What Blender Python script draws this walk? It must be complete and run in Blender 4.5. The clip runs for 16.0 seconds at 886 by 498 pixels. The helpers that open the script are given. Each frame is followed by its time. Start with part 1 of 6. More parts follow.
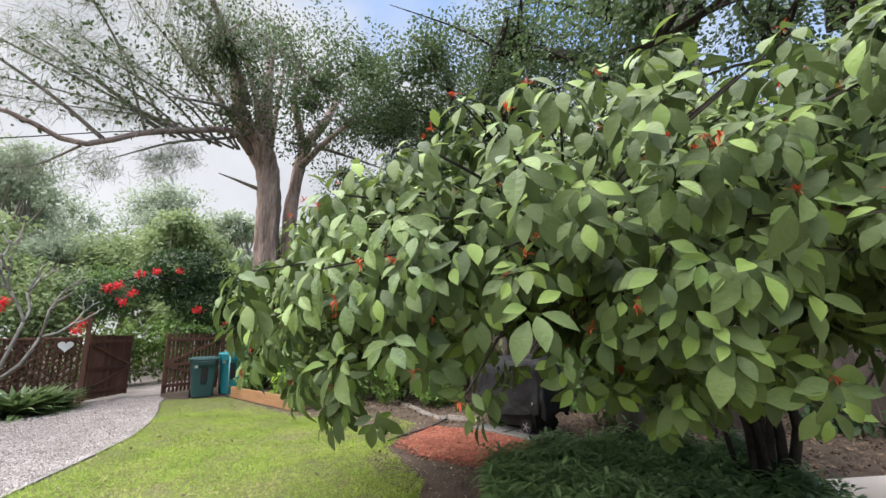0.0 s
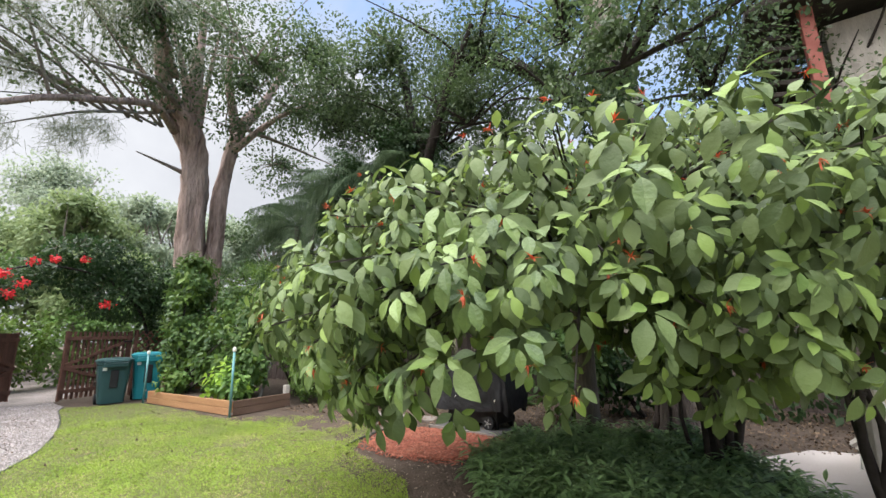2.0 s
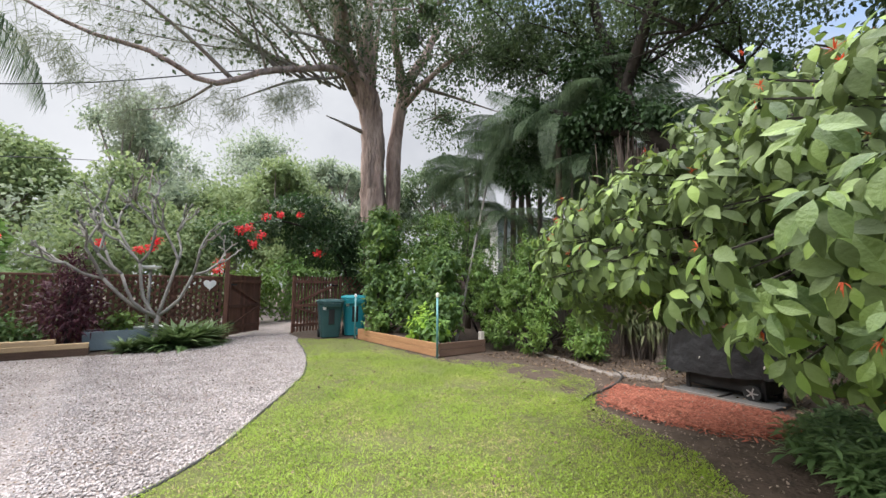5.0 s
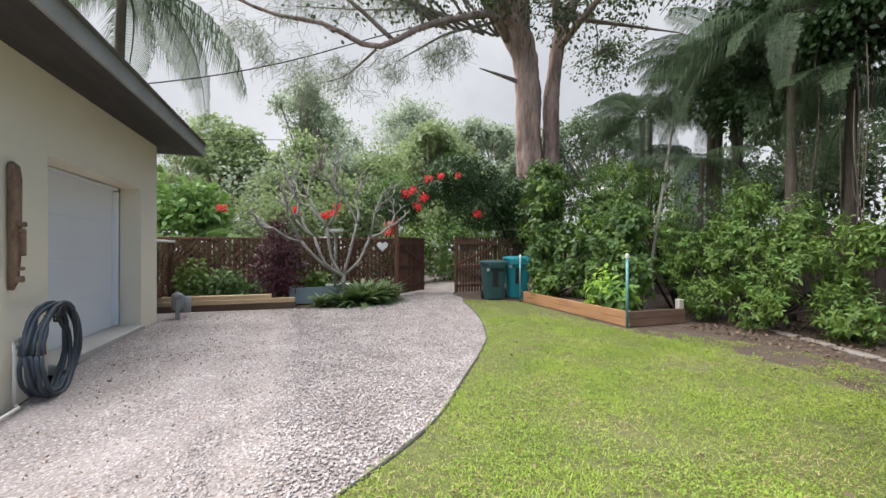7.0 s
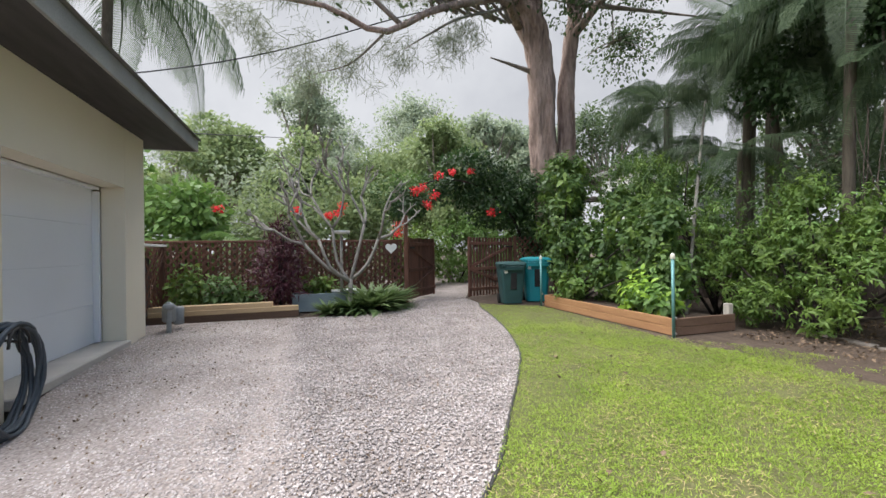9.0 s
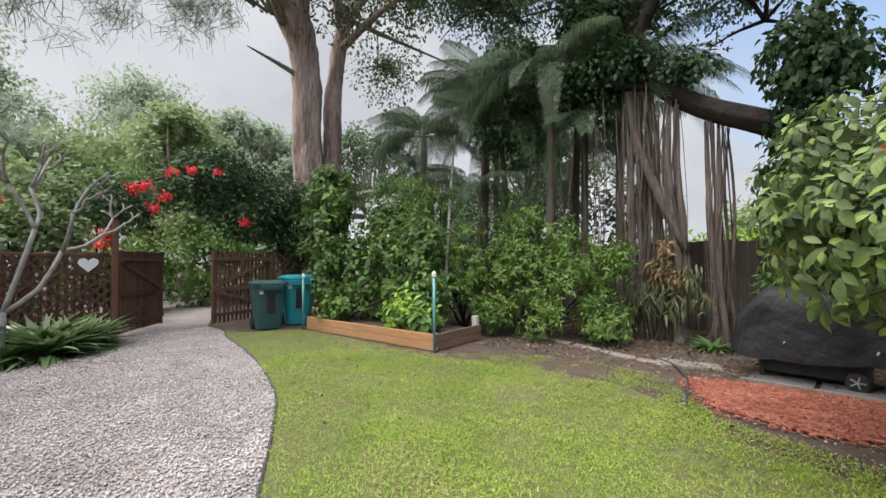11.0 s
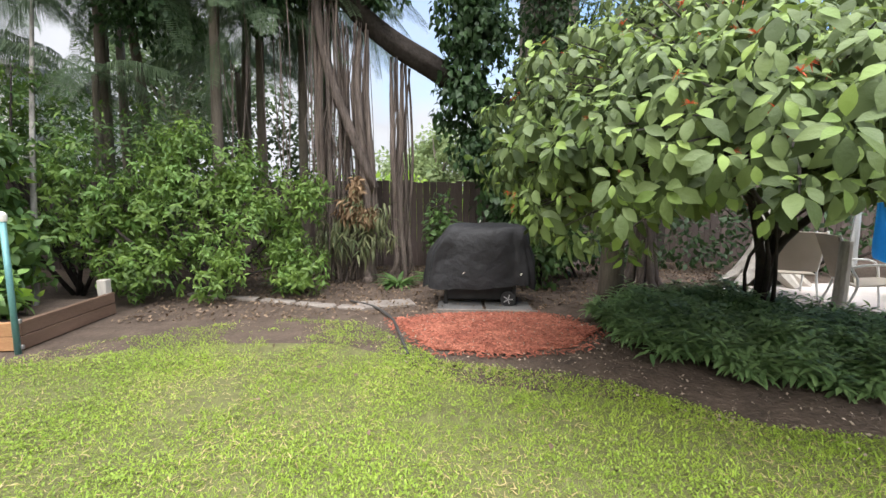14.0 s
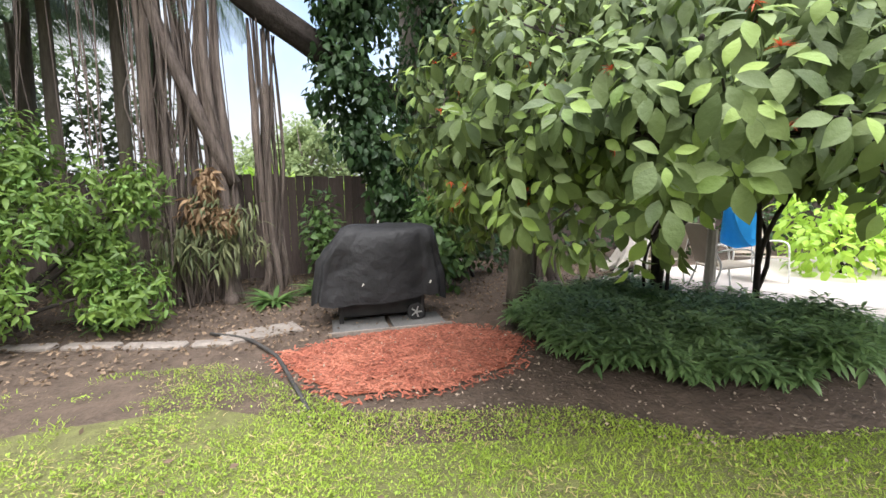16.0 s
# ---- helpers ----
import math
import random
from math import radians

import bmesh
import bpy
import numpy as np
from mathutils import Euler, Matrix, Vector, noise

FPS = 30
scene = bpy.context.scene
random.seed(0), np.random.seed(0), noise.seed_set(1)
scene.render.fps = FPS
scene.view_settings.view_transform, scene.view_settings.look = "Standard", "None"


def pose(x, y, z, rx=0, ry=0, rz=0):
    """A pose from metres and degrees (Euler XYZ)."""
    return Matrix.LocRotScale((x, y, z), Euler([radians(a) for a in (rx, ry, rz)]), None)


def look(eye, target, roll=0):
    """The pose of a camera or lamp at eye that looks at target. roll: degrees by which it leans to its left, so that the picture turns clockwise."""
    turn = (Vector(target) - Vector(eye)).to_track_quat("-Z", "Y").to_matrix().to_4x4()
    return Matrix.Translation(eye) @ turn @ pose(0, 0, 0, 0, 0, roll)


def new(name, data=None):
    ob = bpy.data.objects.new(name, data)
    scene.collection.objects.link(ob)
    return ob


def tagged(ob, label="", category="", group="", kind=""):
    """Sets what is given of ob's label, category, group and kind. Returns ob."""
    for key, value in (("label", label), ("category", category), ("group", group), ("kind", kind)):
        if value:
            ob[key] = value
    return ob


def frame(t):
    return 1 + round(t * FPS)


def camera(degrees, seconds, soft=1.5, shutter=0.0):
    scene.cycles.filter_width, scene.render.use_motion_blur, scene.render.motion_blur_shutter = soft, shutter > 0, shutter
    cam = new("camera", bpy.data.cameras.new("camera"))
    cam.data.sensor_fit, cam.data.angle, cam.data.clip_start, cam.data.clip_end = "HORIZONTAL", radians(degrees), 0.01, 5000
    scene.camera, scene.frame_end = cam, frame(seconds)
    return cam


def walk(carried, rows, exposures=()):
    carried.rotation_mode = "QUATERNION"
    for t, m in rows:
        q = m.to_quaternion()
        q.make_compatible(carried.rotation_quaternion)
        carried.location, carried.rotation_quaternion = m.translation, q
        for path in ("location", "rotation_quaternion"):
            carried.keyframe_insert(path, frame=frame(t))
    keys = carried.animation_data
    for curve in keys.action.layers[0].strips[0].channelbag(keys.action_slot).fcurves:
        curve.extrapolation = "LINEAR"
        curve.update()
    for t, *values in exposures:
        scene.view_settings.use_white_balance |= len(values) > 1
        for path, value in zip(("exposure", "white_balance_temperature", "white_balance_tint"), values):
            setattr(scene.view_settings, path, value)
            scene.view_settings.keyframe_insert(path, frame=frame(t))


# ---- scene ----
cam = camera(94.7, 16.0)
METRES, EYE, TILT, LEAN, TURN = 6.9, 1.43, 0.0, 0.0, 44.0
ROWS = [
    (0.0, 0.0, 0.0, 0.0, 0.34, 12.06, 1.6),
    (0.5, -0.027, -0.0105, -0.0015, -2.54, 11.62, 1.49),
    (1.0, -0.0454, -0.012, -0.0002, -5.63, 11.82, 1.36),
    (1.5, -0.0692, -0.0018, -0.0008, -9.26, 12.19, 1.5),
    (2.0, -0.0961, 0.0072, 0.001, -10.45, 11.76, 1.38),
    (2.5, -0.1312, 0.0104, -0.0002, -10.33, 10.56, 1.46),
    (3.0, -0.164, 0.0137, 0.0, -7.92, 9.66, 1.54),
    (3.5, -0.188, 0.0276, -0.0026, -4.26, 8.76, 1.41),
    (4.0, -0.2126, 0.0524, -0.0052, -0.11, 7.8, 0.99),
    (6.5, -0.3584, 0.1456, -0.0094, 22.32, 1.31, -0.72),
    (7.0, -0.3926, 0.1614, -0.0104, 27.65, 0.05, 0.07),
    (7.5, -0.4287, 0.1765, -0.0087, 33.23, -0.87, 0.92),
    (8.0, -0.452, 0.191, -0.0086, 35.06, -1.39, 1.44),
    (8.2, -0.4595, 0.1995, -0.0082, 34.3, -1.25, 1.4),
    (10.3, -0.5175, 0.3025, -0.0012, 8.7, 2.05, 0.2),
    (10.5, -0.5177, 0.3121, -0.0009, 4.92, 2.09, 0.29),
    (11.0, -0.5145, 0.3343, 0.0007, -4.75, 1.81, 0.52),
    (11.5, -0.5196, 0.3483, -0.0005, -15.96, 0.36, 0.81),
    (12.0, -0.5322, 0.3636, -0.0022, -27.74, -2.05, 0.88),
    (12.5, -0.5332, 0.3857, -0.0048, -37.06, -3.96, 0.52),
    (13.0, -0.5253, 0.429, -0.0052, -42.79, -4.95, 0.08),
    (13.5, -0.514, 0.4711, -0.007, -46.89, -5.69, -0.13),
    (14.0, -0.4951, 0.5148, -0.005, -49.99, -6.72, -0.25),
    (14.5, -0.4749, 0.5501, -0.0056, -51.94, -6.98, -0.14),
    (15.0, -0.453, 0.5808, -0.005, -54.52, -7.57, 0.04),
    (15.5, -0.4336, 0.6124, -0.0091, -59.6, -7.12, 0.18),
    (16.0, -0.4209, 0.626, -0.0064, -68.38, -7.15, 0.53),
]
walk(cam, [(t, pose(0, 0, EYE, TILT, LEAN, TURN) @ pose(METRES * x, METRES * y, METRES * z, 90 + pitch, roll, yaw)) for t, x, y, z, yaw, pitch, roll in ROWS],
     exposures=[(0.0, 1.14), (2.5, 1.24), (4.0, 1.16), (6.5, 1.03), (8.0, 0.97), (11.0, 0.92), (12.5, 1.18), (14.0, 1.36), (16.0, 1.56)])

# ---- world, sun ----
world = bpy.data.worlds.new("sky_world")
scene.world = world
world.use_nodes = True
wn, wl = world.node_tree.nodes, world.node_tree.links
wn.clear()
w_out = wn.new("ShaderNodeOutputWorld")
w_bg = wn.new("ShaderNodeBackground")
sky = wn.new("ShaderNodeTexSky")
sky.sky_type, sky.sun_disc = "NISHITA", False
SUN_ELEV, SUN_ROT = radians(70), radians(208)
sky.sun_elevation, sky.sun_rotation = SUN_ELEV, SUN_ROT
sky.air_density, sky.dust_density, sky.ozone_density = 1.2, 1.0, 2.0
w_co = wn.new("ShaderNodeTexCoord")
w_noise = wn.new("ShaderNodeTexNoise")
w_noise.inputs["Scale"].default_value, w_noise.inputs["Detail"].default_value = 2.6, 7
w_noise.inputs["Roughness"].default_value = 0.55
w_dot = wn.new("ShaderNodeVectorMath")
w_dot.operation = "DOT_PRODUCT"
w_dot.inputs[1].default_value = (-0.5, -0.25, -1.3)
w_off = wn.new("ShaderNodeMath")
w_off.inputs[1].default_value = 0.76
w_sum = wn.new("ShaderNodeMath")
w_ramp = wn.new("ShaderNodeMapRange")
w_ramp.inputs["From Min"].default_value, w_ramp.inputs["From Max"].default_value = 0.36, 0.72
w_mix = wn.new("ShaderNodeMix")
w_mix.data_type = "RGBA"
w_cloud = wn.new("ShaderNodeMix")
w_cloud.data_type = "RGBA"
w_cloud.inputs["A"].default_value, w_cloud.inputs["B"].default_value = (1.6, 1.7, 1.95, 1), (4.2, 4.25, 4.4, 1)
wl.new(w_co.outputs["Generated"], w_noise.inputs["Vector"])
wl.new(w_co.outputs["Generated"], w_dot.inputs[0])
wl.new(w_noise.outputs["Fac"], w_sum.inputs[0])
wl.new(w_dot.outputs["Value"], w_off.inputs[0])
wl.new(w_off.outputs[0], w_sum.inputs[1])
wl.new(w_sum.outputs[0], w_ramp.inputs["Value"])
wl.new(w_ramp.outputs["Result"], w_mix.inputs["Factor"])
wl.new(w_noise.outputs["Fac"], w_cloud.inputs["Factor"])
wl.new(sky.outputs["Color"], w_mix.inputs["A"])
wl.new(w_cloud.outputs["Result"], w_mix.inputs["B"])
wl.new(w_mix.outputs["Result"], w_bg.inputs["Color"])
w_bg.inputs["Strength"].default_value = 0.125
wl.new(w_bg.outputs[0], w_out.inputs[0])

sun = new("sun", bpy.data.lights.new("sun", "SUN"))
sun.data.energy, sun.data.angle, sun.data.color = 5.0, radians(95), (1.0, 0.97, 0.94)
sun.matrix_world = look((0, 0, 0), (-math.sin(SUN_ROT) * math.cos(SUN_ELEV), -math.cos(SUN_ROT) * math.cos(SUN_ELEV), -math.sin(SUN_ELEV)))


# ---- materials ----
def mat(name, c1, c2, scale=4.0, rough=0.8, bump=0.3, fine=60.0, metal=0.0, stretch=(1, 1, 1), voronoi=False, piece=0.0, island=0.0, spec=0.3, dist=0.01):
    """Two-scale procedural surface: broad variation c1..c2, fine grain in colour and bump."""
    m = bpy.data.materials.new(name)
    m.use_nodes = True
    n, l = m.node_tree.nodes, m.node_tree.links
    b = n["Principled BSDF"]
    co = n.new("ShaderNodeTexCoord")
    mp = n.new("ShaderNodeMapping")
    mp.inputs["Scale"].default_value = stretch
    l.new(co.outputs["Object"], mp.inputs["Vector"])
    a = n.new("ShaderNodeTexNoise")
    a.inputs["Scale"].default_value, a.inputs["Detail"].default_value = scale, 6
    f = n.new("ShaderNodeTexVoronoi" if voronoi else "ShaderNodeTexNoise")
    f.inputs["Scale"].default_value = fine
    if not voronoi:
        f.inputs["Detail"].default_value = 4
    l.new(mp.outputs[0], a.inputs["Vector"])
    l.new(mp.outputs[0], f.inputs["Vector"])
    fo = f.outputs["Distance"] if voronoi else f.outputs["Fac"]
    s = n.new("ShaderNodeMath")
    s.operation = "MULTIPLY_ADD"
    s.inputs[1].default_value = 0.7
    l.new(fo, s.inputs[0])
    l.new(a.outputs["Fac"], s.inputs[2])
    r = n.new("ShaderNodeMapRange")
    r.inputs["From Min"].default_value, r.inputs["From Max"].default_value = 0.5, 1.2
    l.new(s.outputs[0], r.inputs["Value"])
    mx = n.new("ShaderNodeMix")
    mx.data_type = "RGBA"
    mx.inputs["A"].default_value, mx.inputs["B"].default_value = (*c1, 1), (*c2, 1)
    l.new(r.outputs["Result"], mx.inputs["Factor"])
    col = mx.outputs["Result"]
    if piece or island:
        src = n.new("ShaderNodeObjectInfo") if piece else n.new("ShaderNodeNewGeometry")
        o = src.outputs["Random"] if piece else src.outputs["Random Per Island"]
        v = n.new("ShaderNodeMapRange")
        v.inputs["To Min"].default_value, v.inputs["To Max"].default_value = 1 - (piece or island), 1 + (piece or island)
        l.new(o, v.inputs["Value"])
        h = n.new("ShaderNodeHueSaturation")
        l.new(v.outputs["Result"], h.inputs["Value"])
        l.new(col, h.inputs["Color"])
        col = h.outputs["Color"]
    l.new(col, b.inputs["Base Color"])
    b.inputs["Roughness"].default_value, b.inputs["Metallic"].default_value = rough, metal
    b.inputs["Specular IOR Level"].default_value = spec
    if bump:
        u = n.new("ShaderNodeBump")
        u.inputs["Strength"].default_value, u.inputs["Distance"].default_value = bump, dist
        l.new(s.outputs[0], u.inputs["Height"])
        l.new(u.outputs[0], b.inputs["Normal"])
    return m


def leafmat(name, c1, c2, rough=0.5, trans=0.3, per_object=False, spec=0.4, crinkle=0.0):
    """Leaf blade: colour varies leaf by leaf, with veins-scale grain and some light passing through."""
    m = bpy.data.materials.new(name)
    m.use_nodes = True
    n, l = m.node_tree.nodes, m.node_tree.links
    b, out = n["Principled BSDF"], n["Material Output"]
    g = n.new("ShaderNodeObjectInfo" if per_object else "ShaderNodeNewGeometry")
    o = g.outputs["Random"] if per_object else g.outputs["Random Per Island"]
    co = n.new("ShaderNodeTexCoord")
    a = n.new("ShaderNodeTexNoise")
    a.inputs["Scale"].default_value = 1.3
    l.new(co.outputs["Object"], a.inputs["Vector"])
    s = n.new("ShaderNodeMath")
    s.operation = "MULTIPLY_ADD"
    s.inputs[1].default_value, s.use_clamp = 0.6, True
    l.new(o, s.inputs[0])
    sub = n.new("ShaderNodeMath")
    sub.operation = "SUBTRACT"
    sub.inputs[1].default_value = 0.3
    l.new(a.outputs["Fac"], sub.inputs[0])
    l.new(sub.outputs[0], s.inputs[2])
    mx = n.new("ShaderNodeMix")
    mx.data_type = "RGBA"
    mx.inputs["A"].default_value, mx.inputs["B"].default_value = (*c1, 1), (*c2, 1)
    l.new(s.outputs[0], mx.inputs["Factor"])
    l.new(mx.outputs["Result"], b.inputs["Base Color"])
    b.inputs["Roughness"].default_value = rough
    b.inputs["Specular IOR Level"].default_value = spec
    if crinkle:
        w = n.new("ShaderNodeTexNoise")
        w.inputs["Scale"].default_value, w.inputs["Detail"].default_value = 8.0 if per_object else 55.0, 3
        l.new(co.outputs["Object"], w.inputs["Vector"])
        u = n.new("ShaderNodeBump")
        u.inputs["Strength"].default_value, u.inputs["Distance"].default_value = crinkle, 0.06 if per_object else 0.008
        l.new(w.outputs["Fac"], u.inputs["Height"])
        l.new(u.outputs[0], b.inputs["Normal"])
    t = n.new("ShaderNodeBsdfTranslucent")
    br = n.new("ShaderNodeHueSaturation")
    br.inputs["Value"].default_value, br.inputs["Hue"].default_value = 1.5, 0.49
    l.new(mx.outputs["Result"], br.inputs["Color"])
    l.new(br.outputs["Color"], t.inputs["Color"])
    k = n.new("ShaderNodeMixShader")
    k.inputs[0].default_value = trans
    l.new(b.outputs[0], k.inputs[1])
    l.new(t.outputs[0], k.inputs[2])
    l.new(k.outputs[0], out.inputs["Surface"])
    return m


M_soil = mat("soil", (0.045, 0.033, 0.025), (0.13, 0.095, 0.072), 5.0, 0.95, 1.0, 28, dist=0.03)
M_turf = mat("turf", (0.085, 0.078, 0.04), (0.18, 0.19, 0.066), 14, 0.95, 1.0, 85, dist=0.025)
M_gravelbed = mat("gravel_bed", (0.15, 0.125, 0.112), (0.38, 0.33, 0.305), 1.0, 0.9, 0.8, 38, voronoi=True)
M_stone = mat("gravel_stone", (0.29, 0.255, 0.24), (0.53, 0.48, 0.46), 2.0, 0.85, 0.2, 90, island=0.3)
M_sand = mat("sand", (0.45, 0.4, 0.36), (0.62, 0.56, 0.52), 1.3, 0.95, 0.4, 80)
M_mulchbed = mat("mulch_bed", (0.16, 0.045, 0.025), (0.3, 0.09, 0.05), 3, 0.95, 0.6, 40)
M_chip = mat("mulch_chip", (0.2, 0.055, 0.036), (0.36, 0.14, 0.09), 3, 0.9, 0.3, 60, island=0.4)
M_litter = mat("leaf_litter", (0.075, 0.05, 0.034), (0.23, 0.165, 0.11), 3, 0.9, 0.2, 60, island=0.5)
L_clover = leafmat("clover_leaf", (0.12, 0.2, 0.02), (0.3, 0.41, 0.05), 0.55, 0.25)
M_drygrass = leafmat("dry_grass", (0.3, 0.24, 0.1), (0.5, 0.42, 0.2), 0.7, 0.2)
M_straw = mat("pale_litter", (0.15, 0.115, 0.085), (0.38, 0.31, 0.24), 3, 0.9, 0.2, 60, island=0.5)
M_grass = leafmat("grass_blade", (0.1, 0.18, 0.014), (0.33, 0.44, 0.052), 0.6, 0.25)
M_stucco = mat("stucco", (0.72, 0.66, 0.53), (0.8, 0.74, 0.62), 0.8, 0.9, 0.25, 120)
M_doorwhite = mat("door_white", (0.72, 0.74, 0.78), (0.80, 0.82, 0.85), 0.7, 0.5, 0.05, 150)
M_soffit = mat("soffit_dark", (0.035, 0.033, 0.034), (0.075, 0.07, 0.07), 1.5, 0.8, 0.2, 40, stretch=(1, 6, 1))
M_fascia = mat("fascia_grey", (0.2, 0.2, 0.2), (0.32, 0.32, 0.31), 2, 0.6, 0.1, 50)
M_roof = mat("roof_felt", (0.12, 0.12, 0.12), (0.2, 0.2, 0.19), 2, 0.9, 0.4, 80)
M_spout = mat("downspout_blue_grey", (0.10, 0.12, 0.17), (0.15, 0.175, 0.23), 2, 0.45, 0.05, 60)
M_concrete = mat("concrete", (0.33, 0.31, 0.28), (0.5, 0.47, 0.43), 2, 0.9, 0.4, 70)
M_hose = mat("hose_rubber", (0.035, 0.045, 0.06), (0.07, 0.085, 0.10), 5, 0.45, 0.1, 60)
M_iron = mat("black_iron", (0.015, 0.015, 0.016), (0.04, 0.038, 0.037), 8, 0.5, 0.2, 90, metal=0.4)
M_pvc = mat("white_pipe", (0.6, 0.57, 0.5), (0.75, 0.72, 0.66), 3, 0.5, 0.1, 70)
M_mask = mat("carved_wood", (0.10, 0.055, 0.035), (0.28, 0.19, 0.13), 5, 0.7, 0.5, 30, stretch=(4, 4, 1))
M_fencewood = mat("fence_redbrown", (0.07, 0.033, 0.024), (0.155, 0.075, 0.05), 3, 0.8, 0.4, 40, stretch=(3, 3, 0.5), piece=0.25)
M_greyfence = mat("weathered_fence", (0.05, 0.038, 0.034), (0.13, 0.1, 0.09), 3, 0.9, 0.4, 40, stretch=(4, 4, 0.5), piece=0.25)
M_timber = mat("new_timber", (0.42, 0.29, 0.16), (0.62, 0.46, 0.28), 2, 0.75, 0.2, 40, stretch=(4, 0.6, 4))
M_plank = mat("planter_plank", (0.25, 0.125, 0.06), (0.42, 0.235, 0.115), 2, 0.75, 0.25, 40, stretch=(0.6, 4, 4), piece=0.2)
M_plankdark = mat("planter_plank_dark", (0.10, 0.06, 0.04), (0.19, 0.12, 0.085), 2, 0.8, 0.25, 40, stretch=(4, 0.6, 4))
M_bingreen = mat("bin_dark_green", (0.02, 0.055, 0.055), (0.035, 0.085, 0.085), 2, 0.45, 0.06, 80)
M_binteal = mat("bin_teal", (0.015, 0.19, 0.22), (0.025, 0.26, 0.30), 2, 0.42, 0.06, 80)
M_rubber = mat("black_rubber", (0.012, 0.012, 0.013), (0.03, 0.03, 0.03), 6, 0.7, 0.1, 60)
M_tealpole = mat("teal_metal", (0.10, 0.25, 0.25), (0.18, 0.36, 0.36), 4, 0.4, 0.1, 60, metal=0.3)
M_bark = mat("bark_redbrown", (0.11, 0.072, 0.06), (0.58, 0.44, 0.385), 2.2, 0.95, 1.0, 10, stretch=(1.4, 1.4, 0.3), dist=0.14)
M_barkgrey = mat("bark_grey", (0.14, 0.115, 0.10), (0.36, 0.31, 0.27), 3, 0.95, 0.8, 18, stretch=(1.5, 1.5, 0.25), dist=0.03)
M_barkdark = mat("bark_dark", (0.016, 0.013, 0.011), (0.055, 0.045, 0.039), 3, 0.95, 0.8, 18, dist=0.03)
M_root = mat("aerial_root", (0.034, 0.026, 0.021), (0.22, 0.175, 0.15), 4, 0.9, 1.0, 22, stretch=(5, 5, 0.25), dist=0.03, piece=0.4)
M_plumeria = mat("plumeria_bark", (0.15, 0.14, 0.125), (0.31, 0.29, 0.26), 6, 0.85, 0.4, 40)
M_cover = mat("grill_cover", (0.008, 0.008, 0.009), (0.022, 0.022, 0.024), 3, 0.62, 1.0, 9, spec=0.3, dist=0.03)
M_slab = mat("slate_paver", (0.06, 0.06, 0.06), (0.15, 0.145, 0.14), 3, 0.85, 0.3, 50)
M_edging = mat("edging_black", (0.03, 0.03, 0.03), (0.07, 0.065, 0.06), 5, 0.7, 0.2, 50)
M_kerb = mat("kerb_stone", (0.13, 0.11, 0.095), (0.3, 0.265, 0.235), 3, 0.9, 0.5, 40)
M_log = mat("log_post", (0.06, 0.05, 0.04), (0.17, 0.145, 0.115), 3, 0.95, 0.6, 25, stretch=(2, 2, 0.3), dist=0.02)
M_bluebox = mat("blue_grey_box", (0.14, 0.18, 0.2), (0.24, 0.29, 0.31), 2, 0.7, 0.2, 50)
M_white = mat("white_paint", (0.68, 0.68, 0.66), (0.8, 0.8, 0.78), 2, 0.6, 0.05, 60)
M_sling = mat("chair_sling", (0.4, 0.34, 0.27), (0.5, 0.44, 0.36), 4, 0.85, 0.1, 200)
M_blue = mat("umbrella_blue", (0.02, 0.27, 0.55), (0.05, 0.4, 0.7), 2, 0.8, 0.2, 30, stretch=(3, 3, 0.4))
M_redpost = mat("red_painted_wood", (0.3, 0.09, 0.07), (0.42, 0.15, 0.12), 3, 0.7, 0.2, 40)
M_hutwood = mat("hut_dark_wood", (0.03, 0.025, 0.022), (0.08, 0.065, 0.055), 3, 0.85, 0.3, 40)
M_metal = mat("galvanised", (0.3, 0.3, 0.3), (0.5, 0.5, 0.5), 4, 0.4, 0.1, 80, metal=0.8)
M_meter = mat("grey_painted_metal", (0.2, 0.21, 0.21), (0.33, 0.34, 0.34), 5, 0.6, 0.2, 60)
M_wood_pale = mat("pale_driftwood", (0.34, 0.31, 0.27), (0.58, 0.54, 0.48), 4, 0.9, 0.5, 30, stretch=(2, 2, 0.4))
M_neighbour = mat("neighbour_render", (0.66, 0.66, 0.64), (0.78, 0.78, 0.76), 0.5, 0.9, 0.1, 60)
M_wire = mat("cable_black", (0.02, 0.02, 0.02), (0.05, 0.05, 0.05), 5, 0.6, 0.0, 50)
M_glassdark = mat("window_dark", (0.02, 0.025, 0.03), (0.04, 0.05, 0.055), 1, 0.1, 0.0, 30, spec=0.6)

M_deadleaf = mat("dead_leaf", (0.22, 0.08, 0.025), (0.5, 0.22, 0.07), 9, 0.8, 0.4, 40)
L_bush = leafmat("firebush_leaf", (0.03, 0.05, 0.02), (0.16, 0.215, 0.075), 0.55, 0.14, spec=0.25, crinkle=0.5)
L_young = leafmat("firebush_young_leaf", (0.08, 0.135, 0.034), (0.25, 0.345, 0.085), 0.55, 0.2, spec=0.25, crinkle=0.5)
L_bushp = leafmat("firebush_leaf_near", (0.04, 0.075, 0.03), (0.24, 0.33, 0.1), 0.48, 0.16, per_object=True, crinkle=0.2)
L_red = leafmat("red_bract", (0.6, 0.03, 0.03), (0.8, 0.06, 0.05), 0.6, 0.3)
L_orange = leafmat("orange_flower", (0.35, 0.06, 0.02), (0.6, 0.12, 0.04), 0.6, 0.2)
L_cover = leafmat("groundcover_leaf", (0.055, 0.115, 0.04), (0.25, 0.38, 0.15), 0.45, 0.22)
